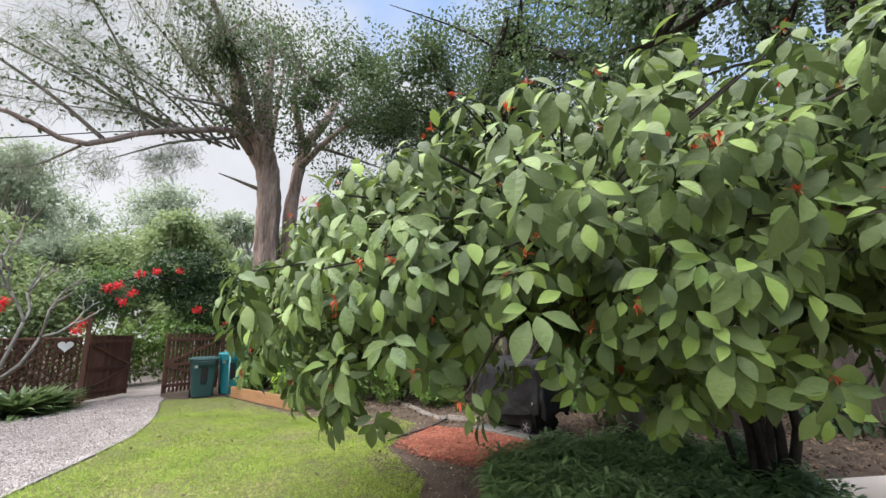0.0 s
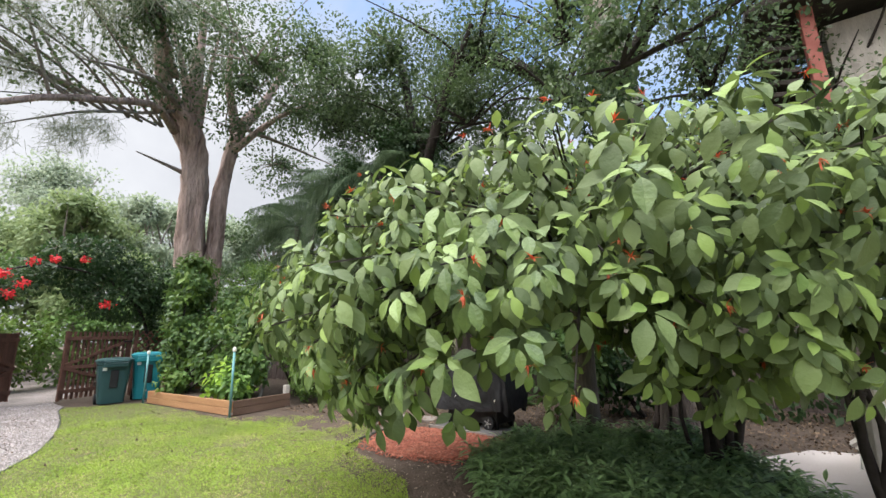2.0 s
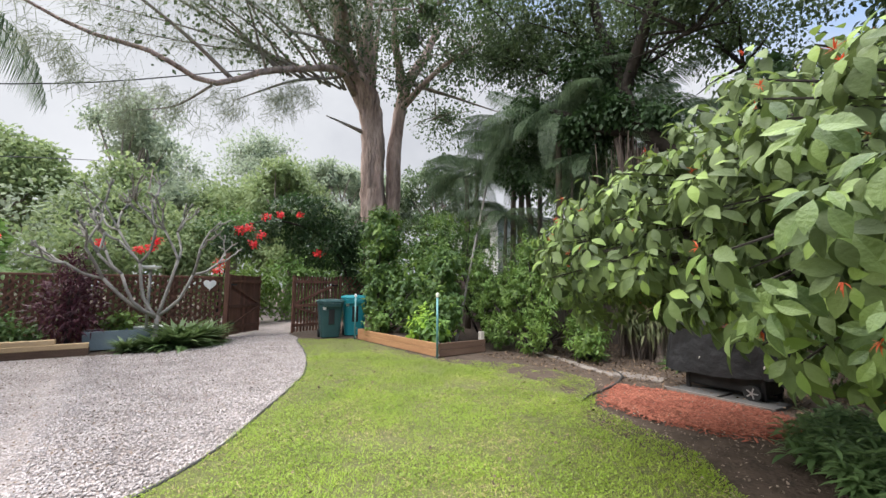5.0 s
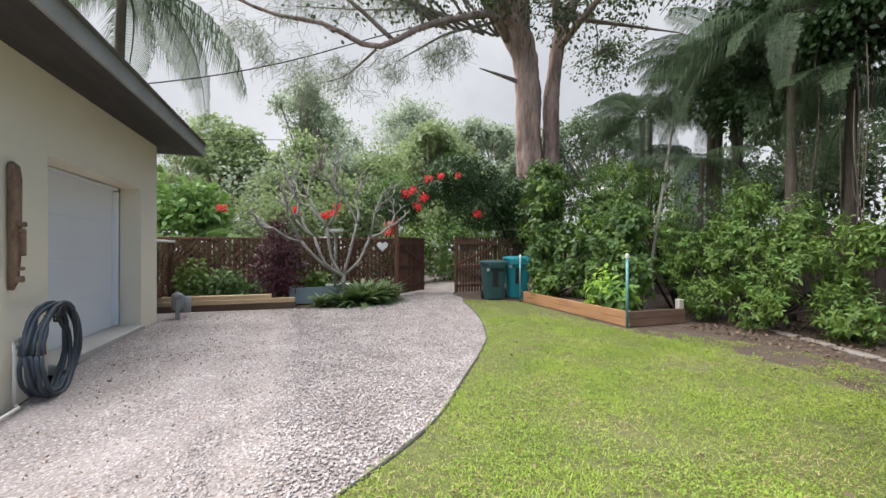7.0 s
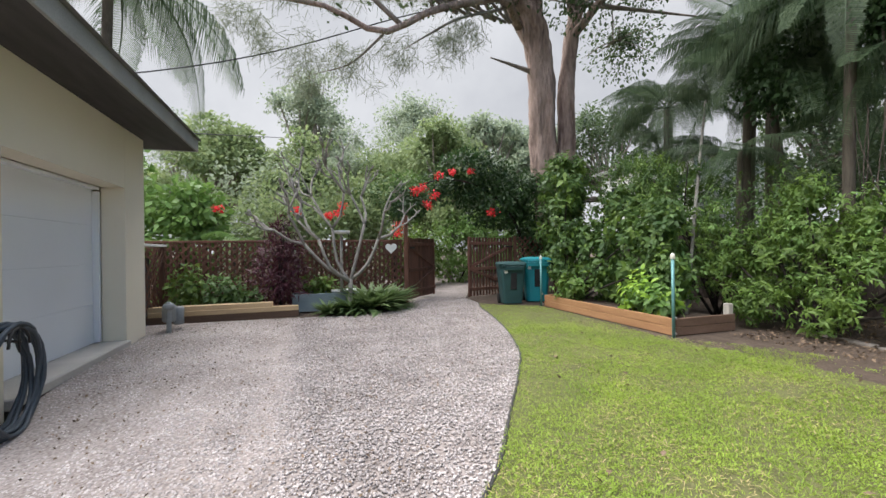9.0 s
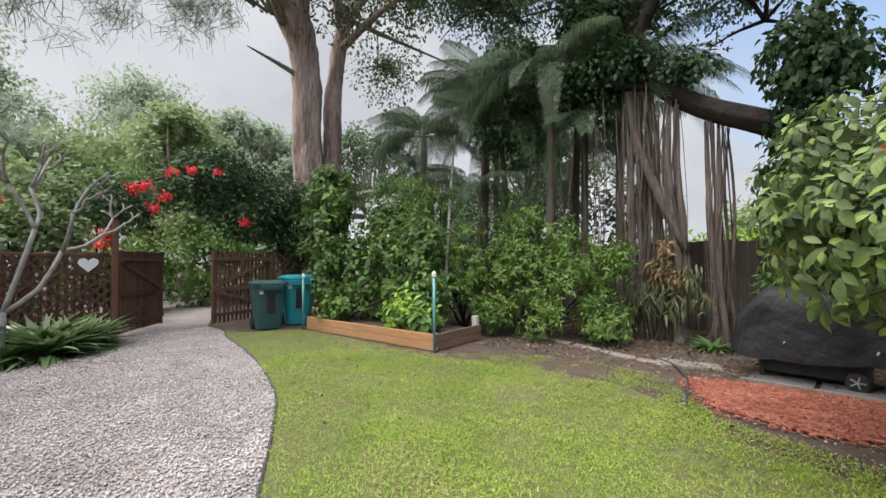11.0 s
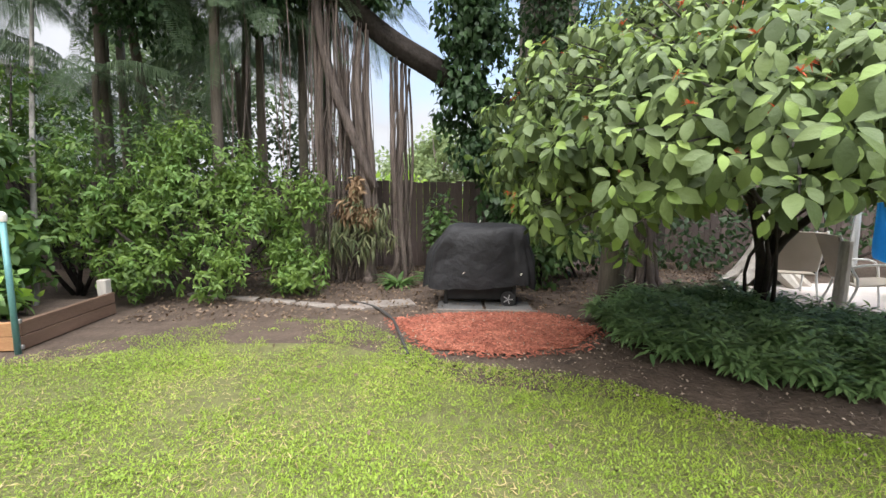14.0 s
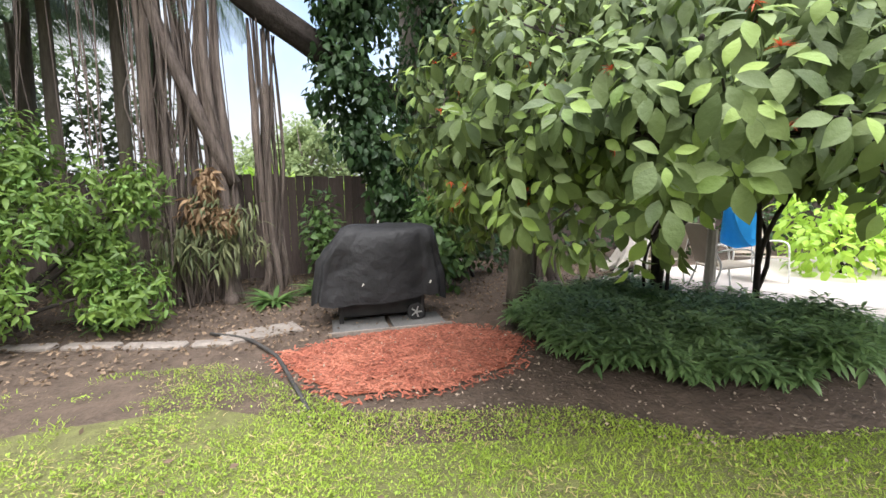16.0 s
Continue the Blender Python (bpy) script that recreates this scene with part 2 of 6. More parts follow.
L_hedge = leafmat("hedge_leaf", (0.04, 0.086, 0.018), (0.175, 0.275, 0.05), 0.5, 0.28)
L_vine = leafmat("vine_leaf", (0.035, 0.08, 0.024), (0.13, 0.22, 0.06), 0.5, 0.28)
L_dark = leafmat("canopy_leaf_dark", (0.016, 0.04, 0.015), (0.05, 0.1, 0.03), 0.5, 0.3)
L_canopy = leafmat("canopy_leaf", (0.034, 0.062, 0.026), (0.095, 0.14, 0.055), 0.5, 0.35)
L_needle = leafmat("needle_spray", (0.13, 0.15, 0.1), (0.25, 0.28, 0.19), 0.7, 0.3)
# Far leaf greens are paled: distance haze is mixed into the colour.
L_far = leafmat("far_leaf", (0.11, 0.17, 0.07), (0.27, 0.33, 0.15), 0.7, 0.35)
L_farhaze = leafmat("far_leaf_hazed", (0.17, 0.22, 0.15), (0.34, 0.39, 0.27), 0.7, 0.35)
L_palm = leafmat("palm_leaflet", (0.045, 0.078, 0.042), (0.15, 0.21, 0.11), 0.5, 0.3, spec=0.3)
L_palmlight = leafmat("palm_leaflet_light", (0.09, 0.18, 0.04), (0.22, 0.36, 0.1), 0.45, 0.3)
L_ti = leafmat("burgundy_leaf", (0.035, 0.008, 0.016), (0.1, 0.02, 0.035), 0.45, 0.15)
L_strap = leafmat("strap_leaf", (0.07, 0.12, 0.04), (0.18, 0.26, 0.1), 0.5, 0.2)
L_brom = leafmat("bromeliad_leaf", (0.06, 0.085, 0.035), (0.19, 0.19, 0.09), 0.6, 0.2)
L_lime = leafmat("lime_vine_leaf", (0.2, 0.36, 0.04), (0.42, 0.6, 0.1), 0.45, 0.35)


# ---- geometry helpers ----
def link(name, bm, m, parent=None, label="", smooth=False):
    me = bpy.data.meshes.new(name)
    bm.normal_update()
    bm.to_mesh(me)
    bm.free()
    if smooth:
        for p in me.polygons:
            p.use_smooth = True
    me.materials.append(m)
    ob = new(name, me)
    if parent:
        ob.parent = parent
    if label:
        tagged(ob, label)
    return ob


def part(name, bm, m, parent, label="", smooth=False):
    return link(name, bm, m, parent, label, smooth)


def thing(name, label, category, group="", at=(0, 0, 0), rz=0, kind=""):
    ob = new(name)
    ob.empty_display_size = 0.1
    ob.matrix_basis = pose(*at, 0, 0, rz)
    return tagged(ob, label, category, group, kind)


def box(bm, c, s, rot=(0, 0, 0), bevel=0.0):
    r = bmesh.ops.create_cube(bm, size=1, matrix=pose(*c, *rot) @ Matrix.Diagonal((*s, 1)))
    if bevel:
        es = list({e for v in r["verts"] for e in v.link_edges})
        bmesh.ops.bevel(bm, geom=es, offset=bevel, segments=1, affect="EDGES", profile=0.5)
    return bm


def B():
    return bmesh.new()


def tube(bm, pts, radii, n=8, rough=0.0, rng=None, caps=True):
    """A tapering tube along pts."""
    pts = [Vector(p) for p in pts]
    if not hasattr(radii, "__len__"):
        radii = [radii] * len(pts)
    rings = []
    side = None
    for i, p in enumerate(pts):
        d = (pts[min(i + 1, len(pts) - 1)] - pts[max(i - 1, 0)]).normalized()
        if side is None:
            side = d.orthogonal().normalized()
        side = (side - d * side.dot(d)).normalized()
        up = d.cross(side)
        ring = []
        for k in range(n):
            a = 2 * math.pi * k / n
            r = radii[i] * (1 + (rng.uniform(-rough, rough) if rng else 0))
            ring.append(bm.verts.new(p + side * (math.cos(a) * r) + up * (math.sin(a) * r)))
        rings.append(ring)
    for a, b in zip(rings, rings[1:]):
        for k in range(n):
            bm.faces.new((a[k], a[(k + 1) % n], b[(k + 1) % n], b[k]))
    if caps:
        bm.faces.new(rings[0][::-1])
        bm.faces.new(rings[-1])
    return bm


def bez(pts, n=24):
    """A smooth (Catmull-Rom) line through pts."""
    P = [Vector(p) for p in pts]
    P = [2 * P[0] - P[1]] + P + [2 * P[-1] - P[-2]]
    out = []
    seg = len(P) - 3
    for i in range(n + 1):
        u = i / n * seg
        k = min(int(u), seg - 1)
        u -= k
        a, b, c, d = P[k:k + 4]
        out.append(0.5 * ((2 * b) + (c - a) * u + (2 * a - 5 * b + 4 * c - d) * u * u + (3 * b - a - 3 * c + d) * u ** 3))
    return out


def lathe(bm, prof, n=16, c=(0, 0, 0)):
    """Turn a profile of (radius, height) about z."""
    rings = [[bm.verts.new((c[0] + r * math.cos(2 * math.pi * k / n), c[1] + r * math.sin(2 * math.pi * k / n), c[2] + z)) for k in range(n)] for r, z in prof]
    for a, b in zip(rings, rings[1:]):
        for k in range(n):
            bm.faces.new((a[k], a[(k + 1) % n], b[(k + 1) % n], b[k]))
    bm.faces.new(rings[0][::-1])
    bm.faces.new(rings[-1])
    return bm


def poly(bm, pts, z, cut=0.0):
    f = bm.faces.new([bm.verts.new((x, y, z)) for x, y in pts])
    bmesh.ops.triangulate(bm, faces=[f])
    return bm


def inside(P, pts):
    """Which of the points P (n x 2) lie in the polygon pts."""
    x, y = P[:, 0], P[:, 1]
    r = np.zeros(len(P), bool)
    for (x0, y0), (x1, y1) in zip(pts, pts[1:] + pts[:1]):
        if y0 != y1:
            r ^= ((y0 > y) != (y1 > y)) & (x < (x1 - x0) * (y - y0) / (y1 - y0) + x0)
    return r


# leaf templates: along +y from the stalk, facing +z; verts and faces
def leaf_shape(w, fold=0.12, curl=0.15, rows=3, widest=0.45):
    v, f = [(0, 0, 0)], []
    for i in range(1, rows + 1):
        u = i / (rows + 1)
        k = math.sin(math.pi * u ** (math.log(0.5) / math.log(widest))) ** (0.85 if u < widest else 1.05) * w / 2
        z = -curl * u * u
        v += [(-k, u, z + fold * k * 2), (0, u, z), (k, u, z + fold * k * 2)]
    v.append((0, 1, -curl))
    f += [(0, 2, 1), (0, 3, 2)]
    for i in range(rows - 1):
        a, b = 1 + 3 * i, 4 + 3 * i
        f += [(a, a + 1, b + 1, b), (a + 1, a + 2, b + 2, b + 1)]
    a, t = 1 + 3 * (rows - 1), 1 + 3 * rows
    f += [(a, a + 1, t), (a + 1, a + 2, t)]
    return np.array(v, float), f


T_oval = leaf_shape(0.52, 0.13, 0.32, 5, 0.54)
T_oval2 = leaf_shape(0.55, 0.15, 0.2, 2)
T_quad = (np.array([(0, 0, 0), (-0.28, 0.5, 0.03), (0, 1, -0.1), (0.28, 0.5, 0.03)]), [(0, 3, 2, 1)])
T_lance = leaf_shape(0.3, 0.2, 0.35, 3, 0.4)
T_thin = leaf_shape(0.16, 0.2, 0.5, 3, 0.35)
T_blade = (np.array([(-0.06, 0, 0), (0.06, 0, 0), (0.04, 0.55, -0.04), (-0.04, 0.55, -0.04), (0, 1, -0.25)]), [(0, 1, 2, 3), (3, 2, 4)])
T_spray = (np.array([(-0.02, 0, 0), (0.02, 0, 0), (0.012, 1, -0.3), (-0.012, 1, -0.3)]), [(0, 1, 2, 3)])


def frames(ydir, up):
    """Rotation matrices whose y runs along ydir and whose z leans to up."""
    y = ydir / np.linalg.norm(ydir, axis=1, keepdims=True)
    x = np.cross(y, up)
    ln = np.linalg.norm(x, axis=1, keepdims=True)
    x = np.where(ln < 1e-4, np.array([[1.0, 0, 0]]), x / np.maximum(ln, 1e-4))
    z = np.cross(x, y)
    return np.stack([x, y, z], axis=2)


def many(name, template, P, R, S, m, parent=None, label="", category="", kind=""):
    """Copies of a template, joined into one mesh."""
    tv, tf = template
    V = np.einsum("nij,kj->nki", R, tv) * np.asarray(S)[:, None, None] + P[:, None, :]
    n, k = len(P), len(tv)
    me = bpy.data.meshes.new(name)
    sizes = np.array([len(q) for q in tf])
    flat = np.concatenate([np.array(q) for q in tf])
    loops = (flat[None, :] + (np.arange(n) * k)[:, None]).ravel()
    starts = np.concatenate([[0], np.cumsum(sizes)[:-1]])
    starts = (starts[None, :] + (np.arange(n) * len(flat))[:, None]).ravel()
    me.vertices.add(n * k)
    me.vertices.foreach_set("co", V.astype(np.float32).ravel())
    me.loops.add(len(loops))
    me.loops.foreach_set("vertex_index", loops.astype(np.int32))
    me.polygons.add(n * len(tf))
    me.polygons.foreach_set("loop_start", starts.astype(np.int32))
    me.update(calc_edges=True)
    me.validate()
    if len(tv) > 10:
        me.polygons.foreach_set("use_smooth", np.ones(len(me.polygons), bool))
    me.materials.append(m)
    ob = new(name, me)
    if parent:
        ob.parent = parent
    return tagged(ob, label, category, "", kind)


def shell(rng, blobs, n, depth=0.45, lower=-1.0):
    """Points in the outer shells of ellipsoid blobs ((centre), (radii)), outside the cores of the others; with outward directions."""
    vol = np.array([(r[0] * r[1] + r[1] * r[2] + r[0] * r[2]) for c, r in blobs])
    P, N = [], []
    for (c, r), q in zip(blobs, vol / vol.sum()):
        k = int(n * q)
        d = rng.normal(size=(k * 2, 3))
        d /= np.linalg.norm(d, axis=1, keepdims=True)
        d = d[d[:, 2] > lower][:k]
        s = 1 - depth * rng.random((len(d), 1)) ** 1.3
        P.append(np.array(c) + d * np.array(r) * s)
        o = d / np.array(r)
        N.append(o / np.linalg.norm(o, axis=1, keepdims=True))
    P, N = np.concatenate(P), np.concatenate(N)
    keep = np.ones(len(P), bool)
    for c, r in blobs:
        keep &= (((P - np.array(c)) / np.array(r)) ** 2).sum(1) > (1 - depth * 1.05) ** 2
    return P[keep], N[keep]


def gaps(P, freq, level, seed=0):
    """Keeps points where a slow noise is above a level, for an uneven crown with holes."""
    o = Vector((seed * 3.1, seed * 1.7, seed * 0.9))
    return np.array([noise.noise(Vector(p) * freq + o) > level for p in P])


def foliage(name, seed, blobs, n, size, m, template=T_quad, parent=None, out=0.6, droop=0.3, spread=0.9, depth=0.45, gap=None, lower=-1.0, label="", category="", kind=""):
    rng = np.random.default_rng(seed)
    P, N = shell(rng, blobs, n, depth, lower)
    if gap:
        k = gaps(P, gap[0], gap[1], seed)
        P, N = P[k], N[k]
    k = P[:, 2] > 0.02
    P, N = P[k], N[k]
    d = N * out + rng.normal(size=P.shape) * spread * 0.6
    d[:, 2] -= droop
    up = N * 0.5 + rng.normal(size=P.shape) * 0.35 + np.array([0, 0, 0.8])
    S = size * rng.uniform(0.6, 1.25, len(P))
    return many(name, template, P, frames(d, up), S, m, parent, label, category, kind)


def sprigs(name, seed, blobs, n, size, per, m, parent=None, young=None, template=T_oval2, depth=0.6, gap=None, lift=0.3, droop=0.5, reach=1.3, share=0.3):
    """Foliage as leafy shoots: each shoot carries a spiral of leaves that hang from it; some shoots are young and paler."""
    rng = np.random.default_rng(seed)
    P, N = shell(rng, blobs, n, depth)
    if gap:
        k = gaps(P, gap[0], gap[1], seed)
        P, N = P[k], N[k]
    k = P[:, 2] > size * 0.7
    P, N = P[k], N[k]
    n = len(P)
    A = N * 0.7 + rng.normal(size=P.shape) * 0.4 + (0, 0, lift)
    A /= np.linalg.norm(A, axis=1, keepdims=True)
    fresh = np.repeat(rng.random(n) < share, per)
    C, A, N = np.repeat(P, per, 0), np.repeat(A, per, 0), np.repeat(N, per, 0)
    ph = np.tile(np.arange(per) * 2.4, n) + np.repeat(rng.random(n) * 6.28, per)
    ref = np.where(np.abs(A[:, 2:3]) > 0.9, np.array([[1.0, 0, 0]]), np.array([[0, 0, 1.0]]))
    u = np.cross(A, ref)
    u /= np.linalg.norm(u, axis=1, keepdims=True)
    rad = u * np.cos(ph)[:, None] + np.cross(A, u) * np.sin(ph)[:, None]
    lv = np.tile(np.linspace(0, 1, per), n)[:, None]
    d = rad + A * (0.15 + 0.75 * lv) + rng.normal(size=C.shape) * 0.18
    d[:, 2] -= droop * (1.1 - 0.8 * lv[:, 0]) * np.repeat(rng.uniform(0.5, 1.4, n), per)
    C = C + A * (lv - 0.5) * size * reach
    S = size * rng.uniform(0.7, 1.2, len(C)) * (1.1 - 0.4 * lv[:, 0]) * np.repeat(rng.uniform(0.75, 1.2, n), per)
    R = frames(d, N * 0.4 + A * 0.5 + rng.normal(size=C.shape) * 0.25 + (0, 0, 0.6))
    if young:
        many("young_" + name, template, C[fresh], R[fresh], S[fresh], young, parent, "paler young leaves", "", "stuff")
        C, R, S = C[~fresh], R[~fresh], S[~fresh]
    return many(name, template, C, R, S, m, parent, "", "", "stuff")


def fluted(bm, pts, radii, n=22, rings=60, lump=0.14, seed=0):
    """A trunk with flutes and burls that run along it."""
    line = bez(pts, rings)
    out = []
    side = Vector((1, 0, 0))
    for i, p in enumerate(line):
        d = (line[min(i + 1, rings)] - line[max(i - 1, 0)]).normalized()
        side = (side - d * side.dot(d)).normalized()
        up = d.cross(side)
        u = i / rings * (len(radii) - 1)
        k = min(int(u), len(radii) - 2)
        r = radii[k] + (radii[k + 1] - radii[k]) * (u - k)
        ring = []
        for j in range(n):
            a = 2 * math.pi * j / n
            c, s = math.cos(a), math.sin(a)
            q = Vector((c * 1.6, s * 1.6, p.z * 0.3 + seed))
            f = 1 + lump * 1.6 * noise.noise(q) + lump * 0.8 * noise.noise(Vector((c * 4, s * 4, p.z * 0.9 + seed))) + lump * 0.5 * noise.noise(Vector((c * 2.5, s * 2.5, p.z * 3 + seed)))
            ring.append(bm.verts.new(p + (side * c + up * s) * r * f))
        out.append(ring)
    for a, b in zip(out, out[1:]):
        for j in range(n):
            bm.faces.new((a[j], a[(j + 1) % n], b[(j + 1) % n], b[j]))
    bm.faces.new(out[-1])
    return bm


# ---- ground ----
EDGE = [(-13.2, 2.98), (-12.5, 2.72), (-11.2, 2.42), (-10.1, 2.12), (-9.3, 1.85), (-8.36, 1.48), (-7.5, 0.98), (-6.69, 0.46), (-5.8, -0.12), (-5.08, -0.85), (-4.4, -1.8), (-3.7, -3.2), (-3.2, -6)]
GRASS = EDGE + [(4, -6), (4, 0.9), (0.2, 1.7), (-1.5, 1.95), (-2.7, 2.35), (-3.3, 3.05), (-4.6, 3.6), (-4.95, 4.2), (-5.4, 4.85), (-6.46, 5.05), (-7.5, 4.7), (-8.3, 3.95), (-10.6, 4.1), (-12.2, 4.1), (-12.6, 3.3)]
LAWN = EDGE + [(4, -6), (4, 0.9), (0.2, 1.7), (-1.5, 1.95), (-2.7, 2.35), (-3.4, 2.75), (-4.6, 3.2), (-5.0, 3.7), (-5.5, 4.1), (-6.46, 4.2), (-7.5, 4.1), (-8.3, 3.8), (-10.6, 4.1), (-12.2, 4.1), (-12.6, 3.3)]
GRAVEL = EDGE + [(-7.0, -6), (-7.22, -3.7), (-11.2, -3.7), (-12.75, -4.4), (-12.6, -2.4), (-12.5, -0.9), (-12.3, -0.2), (-12.75, 0.7), (-14.1, 1.25), (-18.5, 1.6), (-28, 2.6), (-29, 9.5), (-19.5, 5.4), (-14.3, 3.05)]
PATIO = [(-0.75, 5.1), (-0.1, 4.35), (0.35, 3.4), (0.5, 2.6), (1.6, 1.9), (6, 1.6), (7.5, 4.5), (6.5, 6.2), (2.0, 6.4), (0.2, 6.2)]
MULCH = [(-5.02, 4.84), (-4.85, 4.3), (-4.62, 3.86), (-4.0, 3.7), (-3.3, 3.78), (-2.86, 4.2), (-2.95, 4.7), (-3.35, 4.98), (-4.35, 4.98)]

def ease(u):
    u = np.clip(u, 0, 1)
    return u * u * (3 - 2 * u)


def dip(x, y):
    """The ground sinks a hand's breadth towards the garage corner."""
    return -0.17 * ease((x + 9.4) / 2.1) * ease((-y - 1.6) / 1.9) * (1 - ease((x + 5.6) / 1.5))


gx = np.concatenate([[-450, -120, -40], np.arange(-12, -3.9, 0.4), [10, 60, 450]])
gy = np.concatenate([[-450, -60, -12], np.arange(-8, 0.1, 0.4), [10, 60, 450]])
GX, GY = np.meshgrid(gx, gy, indexing="ij")
gv = np.column_stack([GX.ravel(), GY.ravel(), dip(GX, GY).ravel()])
ny = len(gy)
gf = [(a * ny + c, (a + 1) * ny + c, (a + 1) * ny + c + 1, a * ny + c + 1) for a in range(len(gx) - 1) for c in range(ny - 1)]
me = bpy.data.meshes.new("ground")
me.from_pydata(gv.tolist(), [], gf)
me.materials.append(M_soil)
tagged(new("ground", me), "bare brown soil with leaf litter", "ground", kind="structure")


def sheet(name, pts, z, m, label, category, sink=False):
    b = B()
    poly(b, pts, z)
    if sink:
        for k in range(18):
            for co, no in (((-11.8 + 0.45 * k, 0, 0), (1, 0, 0)), ((0, -7.0 + 0.42 * k, 0), (0, 1, 0))):
                bmesh.ops.bisect_plane(b, geom=b.verts[:] + b.edges[:] + b.faces[:], plane_co=co, plane_no=no)
        for v in b.verts:
            v.co.z += float(dip(v.co.x, v.co.y)) + (0.012 if v.co.y < -1.2 else 0)
    return tagged(link(name, b, m), label, category, kind="structure")


lawn = sheet("lawn", LAWN, 0.012, M_turf, "patchy green lawn turf beside the gravel drive", "lawn")
drive = sheet("driveway", GRAVEL, 0.008, M_gravelbed, "pale crushed stone gravel driveway", "driveway", True)
patio = sheet("patio", PATIO, 0.010, M_sand, "pale sandy patio under the trees", "patio")
mulch = sheet("mulch_bed", MULCH, 0.016, M_mulchbed, "red-dyed wood mulch bed before the grill", "mulch bed")


def spread(seed, pts, n, lim=None):
    rng = np.random.default_rng(seed)
    a = np.array(pts)
    lo, hi = a.min(0), a.max(0)
    if lim:
        lo, hi = np.maximum(lo, lim[0]), np.minimum(hi, lim[1])
    p = lo + (hi - lo) * rng.random((n, 2))
    return p[inside(p, pts)], rng


def grass_tufts():
    p, rng = spread(3, GRASS, 560000, ((-12.8, -2.6), (1.0, 5.2)))
    bare = np.array([noise.noise(Vector((x * 0.9, y * 0.9, 3.0))) + 0.5 * noise.noise(Vector((x * 3.1, y * 3.1, 1.0))) - 0.12 * max(0, y - 2.5) - 0.4 * max(0, y - 3.7) - 0.25 * max(0, 0.6 - abs(y - 2.55 + 0.55 * (x + 3.0))) for x, y in p])
    fine = np.array([noise.noise(Vector((x * 5.5, y * 5.5, 7.0))) for x, y in p])
    keep = bare + 0.4 * fine > -0.78 + 0.55 * rng.random(len(p))
    p = p[keep]
    far = np.hypot(p[:, 0] + 3.5, p[:, 1] - 0.5)
    p = p[rng.random(len(p)) < np.clip(1.25 - far / 9, 0.35, 1)]
    n = len(p)
    a = rng.random(n) * 6.283
    d = np.stack([np.cos(a), np.sin(a), rng.uniform(0.35, 1.6, n)], 1)
    P = np.column_stack([p, np.full(n, 0.008)])
    big = np.array([noise.noise(Vector((x * 1.4, y * 1.4, 9.0))) for x, y in p])
    return many("grass", T_blade, P, frames(d, np.tile((0.0, 0, 1), (n, 1))), (0.036 + 0.014 * big) * rng.uniform(0.6, 1.4, n), M_grass, None, "short coarse green lawn grass", "grass", "stuff")


grass_tufts()


def patches(name, seed, n, level, freq, tmpl, size, m, label, lim, z=0.01, up=(0.2, 1.2)):
    p, rng = spread(seed, GRASS, n, lim)
    k = np.array([noise.noise(Vector((x * freq, y * freq, seed))) + 0.3 * noise.noise(Vector((x * freq * 4, y * freq * 4, seed))) - 0.3 * max(0, y - 3.4) for x, y in p])
    p = p[k + rng.uniform(-0.35, 0.35, len(p)) > level]
    a = rng.random(len(p)) * 6.283
    d = np.stack([np.cos(a), np.sin(a), rng.uniform(*up, len(p))], 1)
    P = np.column_stack([p, z + 0.03 * rng.random(len(p))])
    return many(name, tmpl, P, frames(d, np.tile((0.0, 0, 1), (len(p), 1))), size * rng.uniform(0.6, 1.4, len(p)), m, None, label, "grass", "stuff")


patches("clover", 12, 260000, 0.06, 1.5, T_quad, 0.017, L_clover, "low bright green clover in the lawn", ((-10, -2), (-1.5, 4.6)), 0.015)
patches("dry_grass", 13, 40000, 0.0, 1.3, T_blade, 0.042, M_drygrass, "dry straw-coloured grass in the lawn", ((-10, -2), (-1.5, 4.9)), 0.008, (0.05, 0.5))

ico = (np.array([(0, 0, 0.7), (1, 0, 0.1), (0.2, 0.9, -0.1), (-0.9, 0.4, 0.1), (-0.6, -0.8, -0.05), (0.5, -0.85, 0.15), (0, 0, -0.6)]), [(0, 1, 2), (0, 2, 3), (0, 3, 4), (0, 4, 5), (0, 5, 1), (6, 2, 1), (6, 3, 2), (6, 4, 3), (6, 5, 4), (6, 1, 5)])


def gravel_stones():
    p, rng = spread(5, GRAVEL, 250000, ((-14.5, -4.2), (-3.3, 3.2)))
    far = np.hypot(p[:, 0] + 4, p[:, 1] + 1.0)
    p = p[rng.random(len(p)) < np.clip(1.35 - far / 9, 0.3, 1)]
    n = len(p)
    r = 0.005 + 0.012 * rng.random(n) ** 1.6
    P = np.column_stack([p, 0.012 + r * 0.35 + dip(p[:, 0], p[:, 1])])
    d = rng.normal(size=(n, 3)) * (1, 1, 0.35)
    return many("gravel", ico, P, frames(d, rng.normal(size=(n, 3)) * 0.4 + (0, 0, 1)), r, M_stone, None, "loose pale crushed stone on the drive", "gravel", "stuff")


gravel_stones()
chip = (np.array([(-0.13, -0.5, 0), (0.13, -0.5, 0), (0.09, 0.5, 0.02), (-0.11, 0.45, 0), (-0.1, -0.4, 0.09), (0.1, -0.4, 0.09), (0.06, 0.4, 0.1), (-0.08, 0.38, 0.09)]), [(0, 1, 5, 4), (1, 2, 6, 5), (2, 3, 7, 6), (3, 0, 4, 7), (4, 5, 6, 7)])


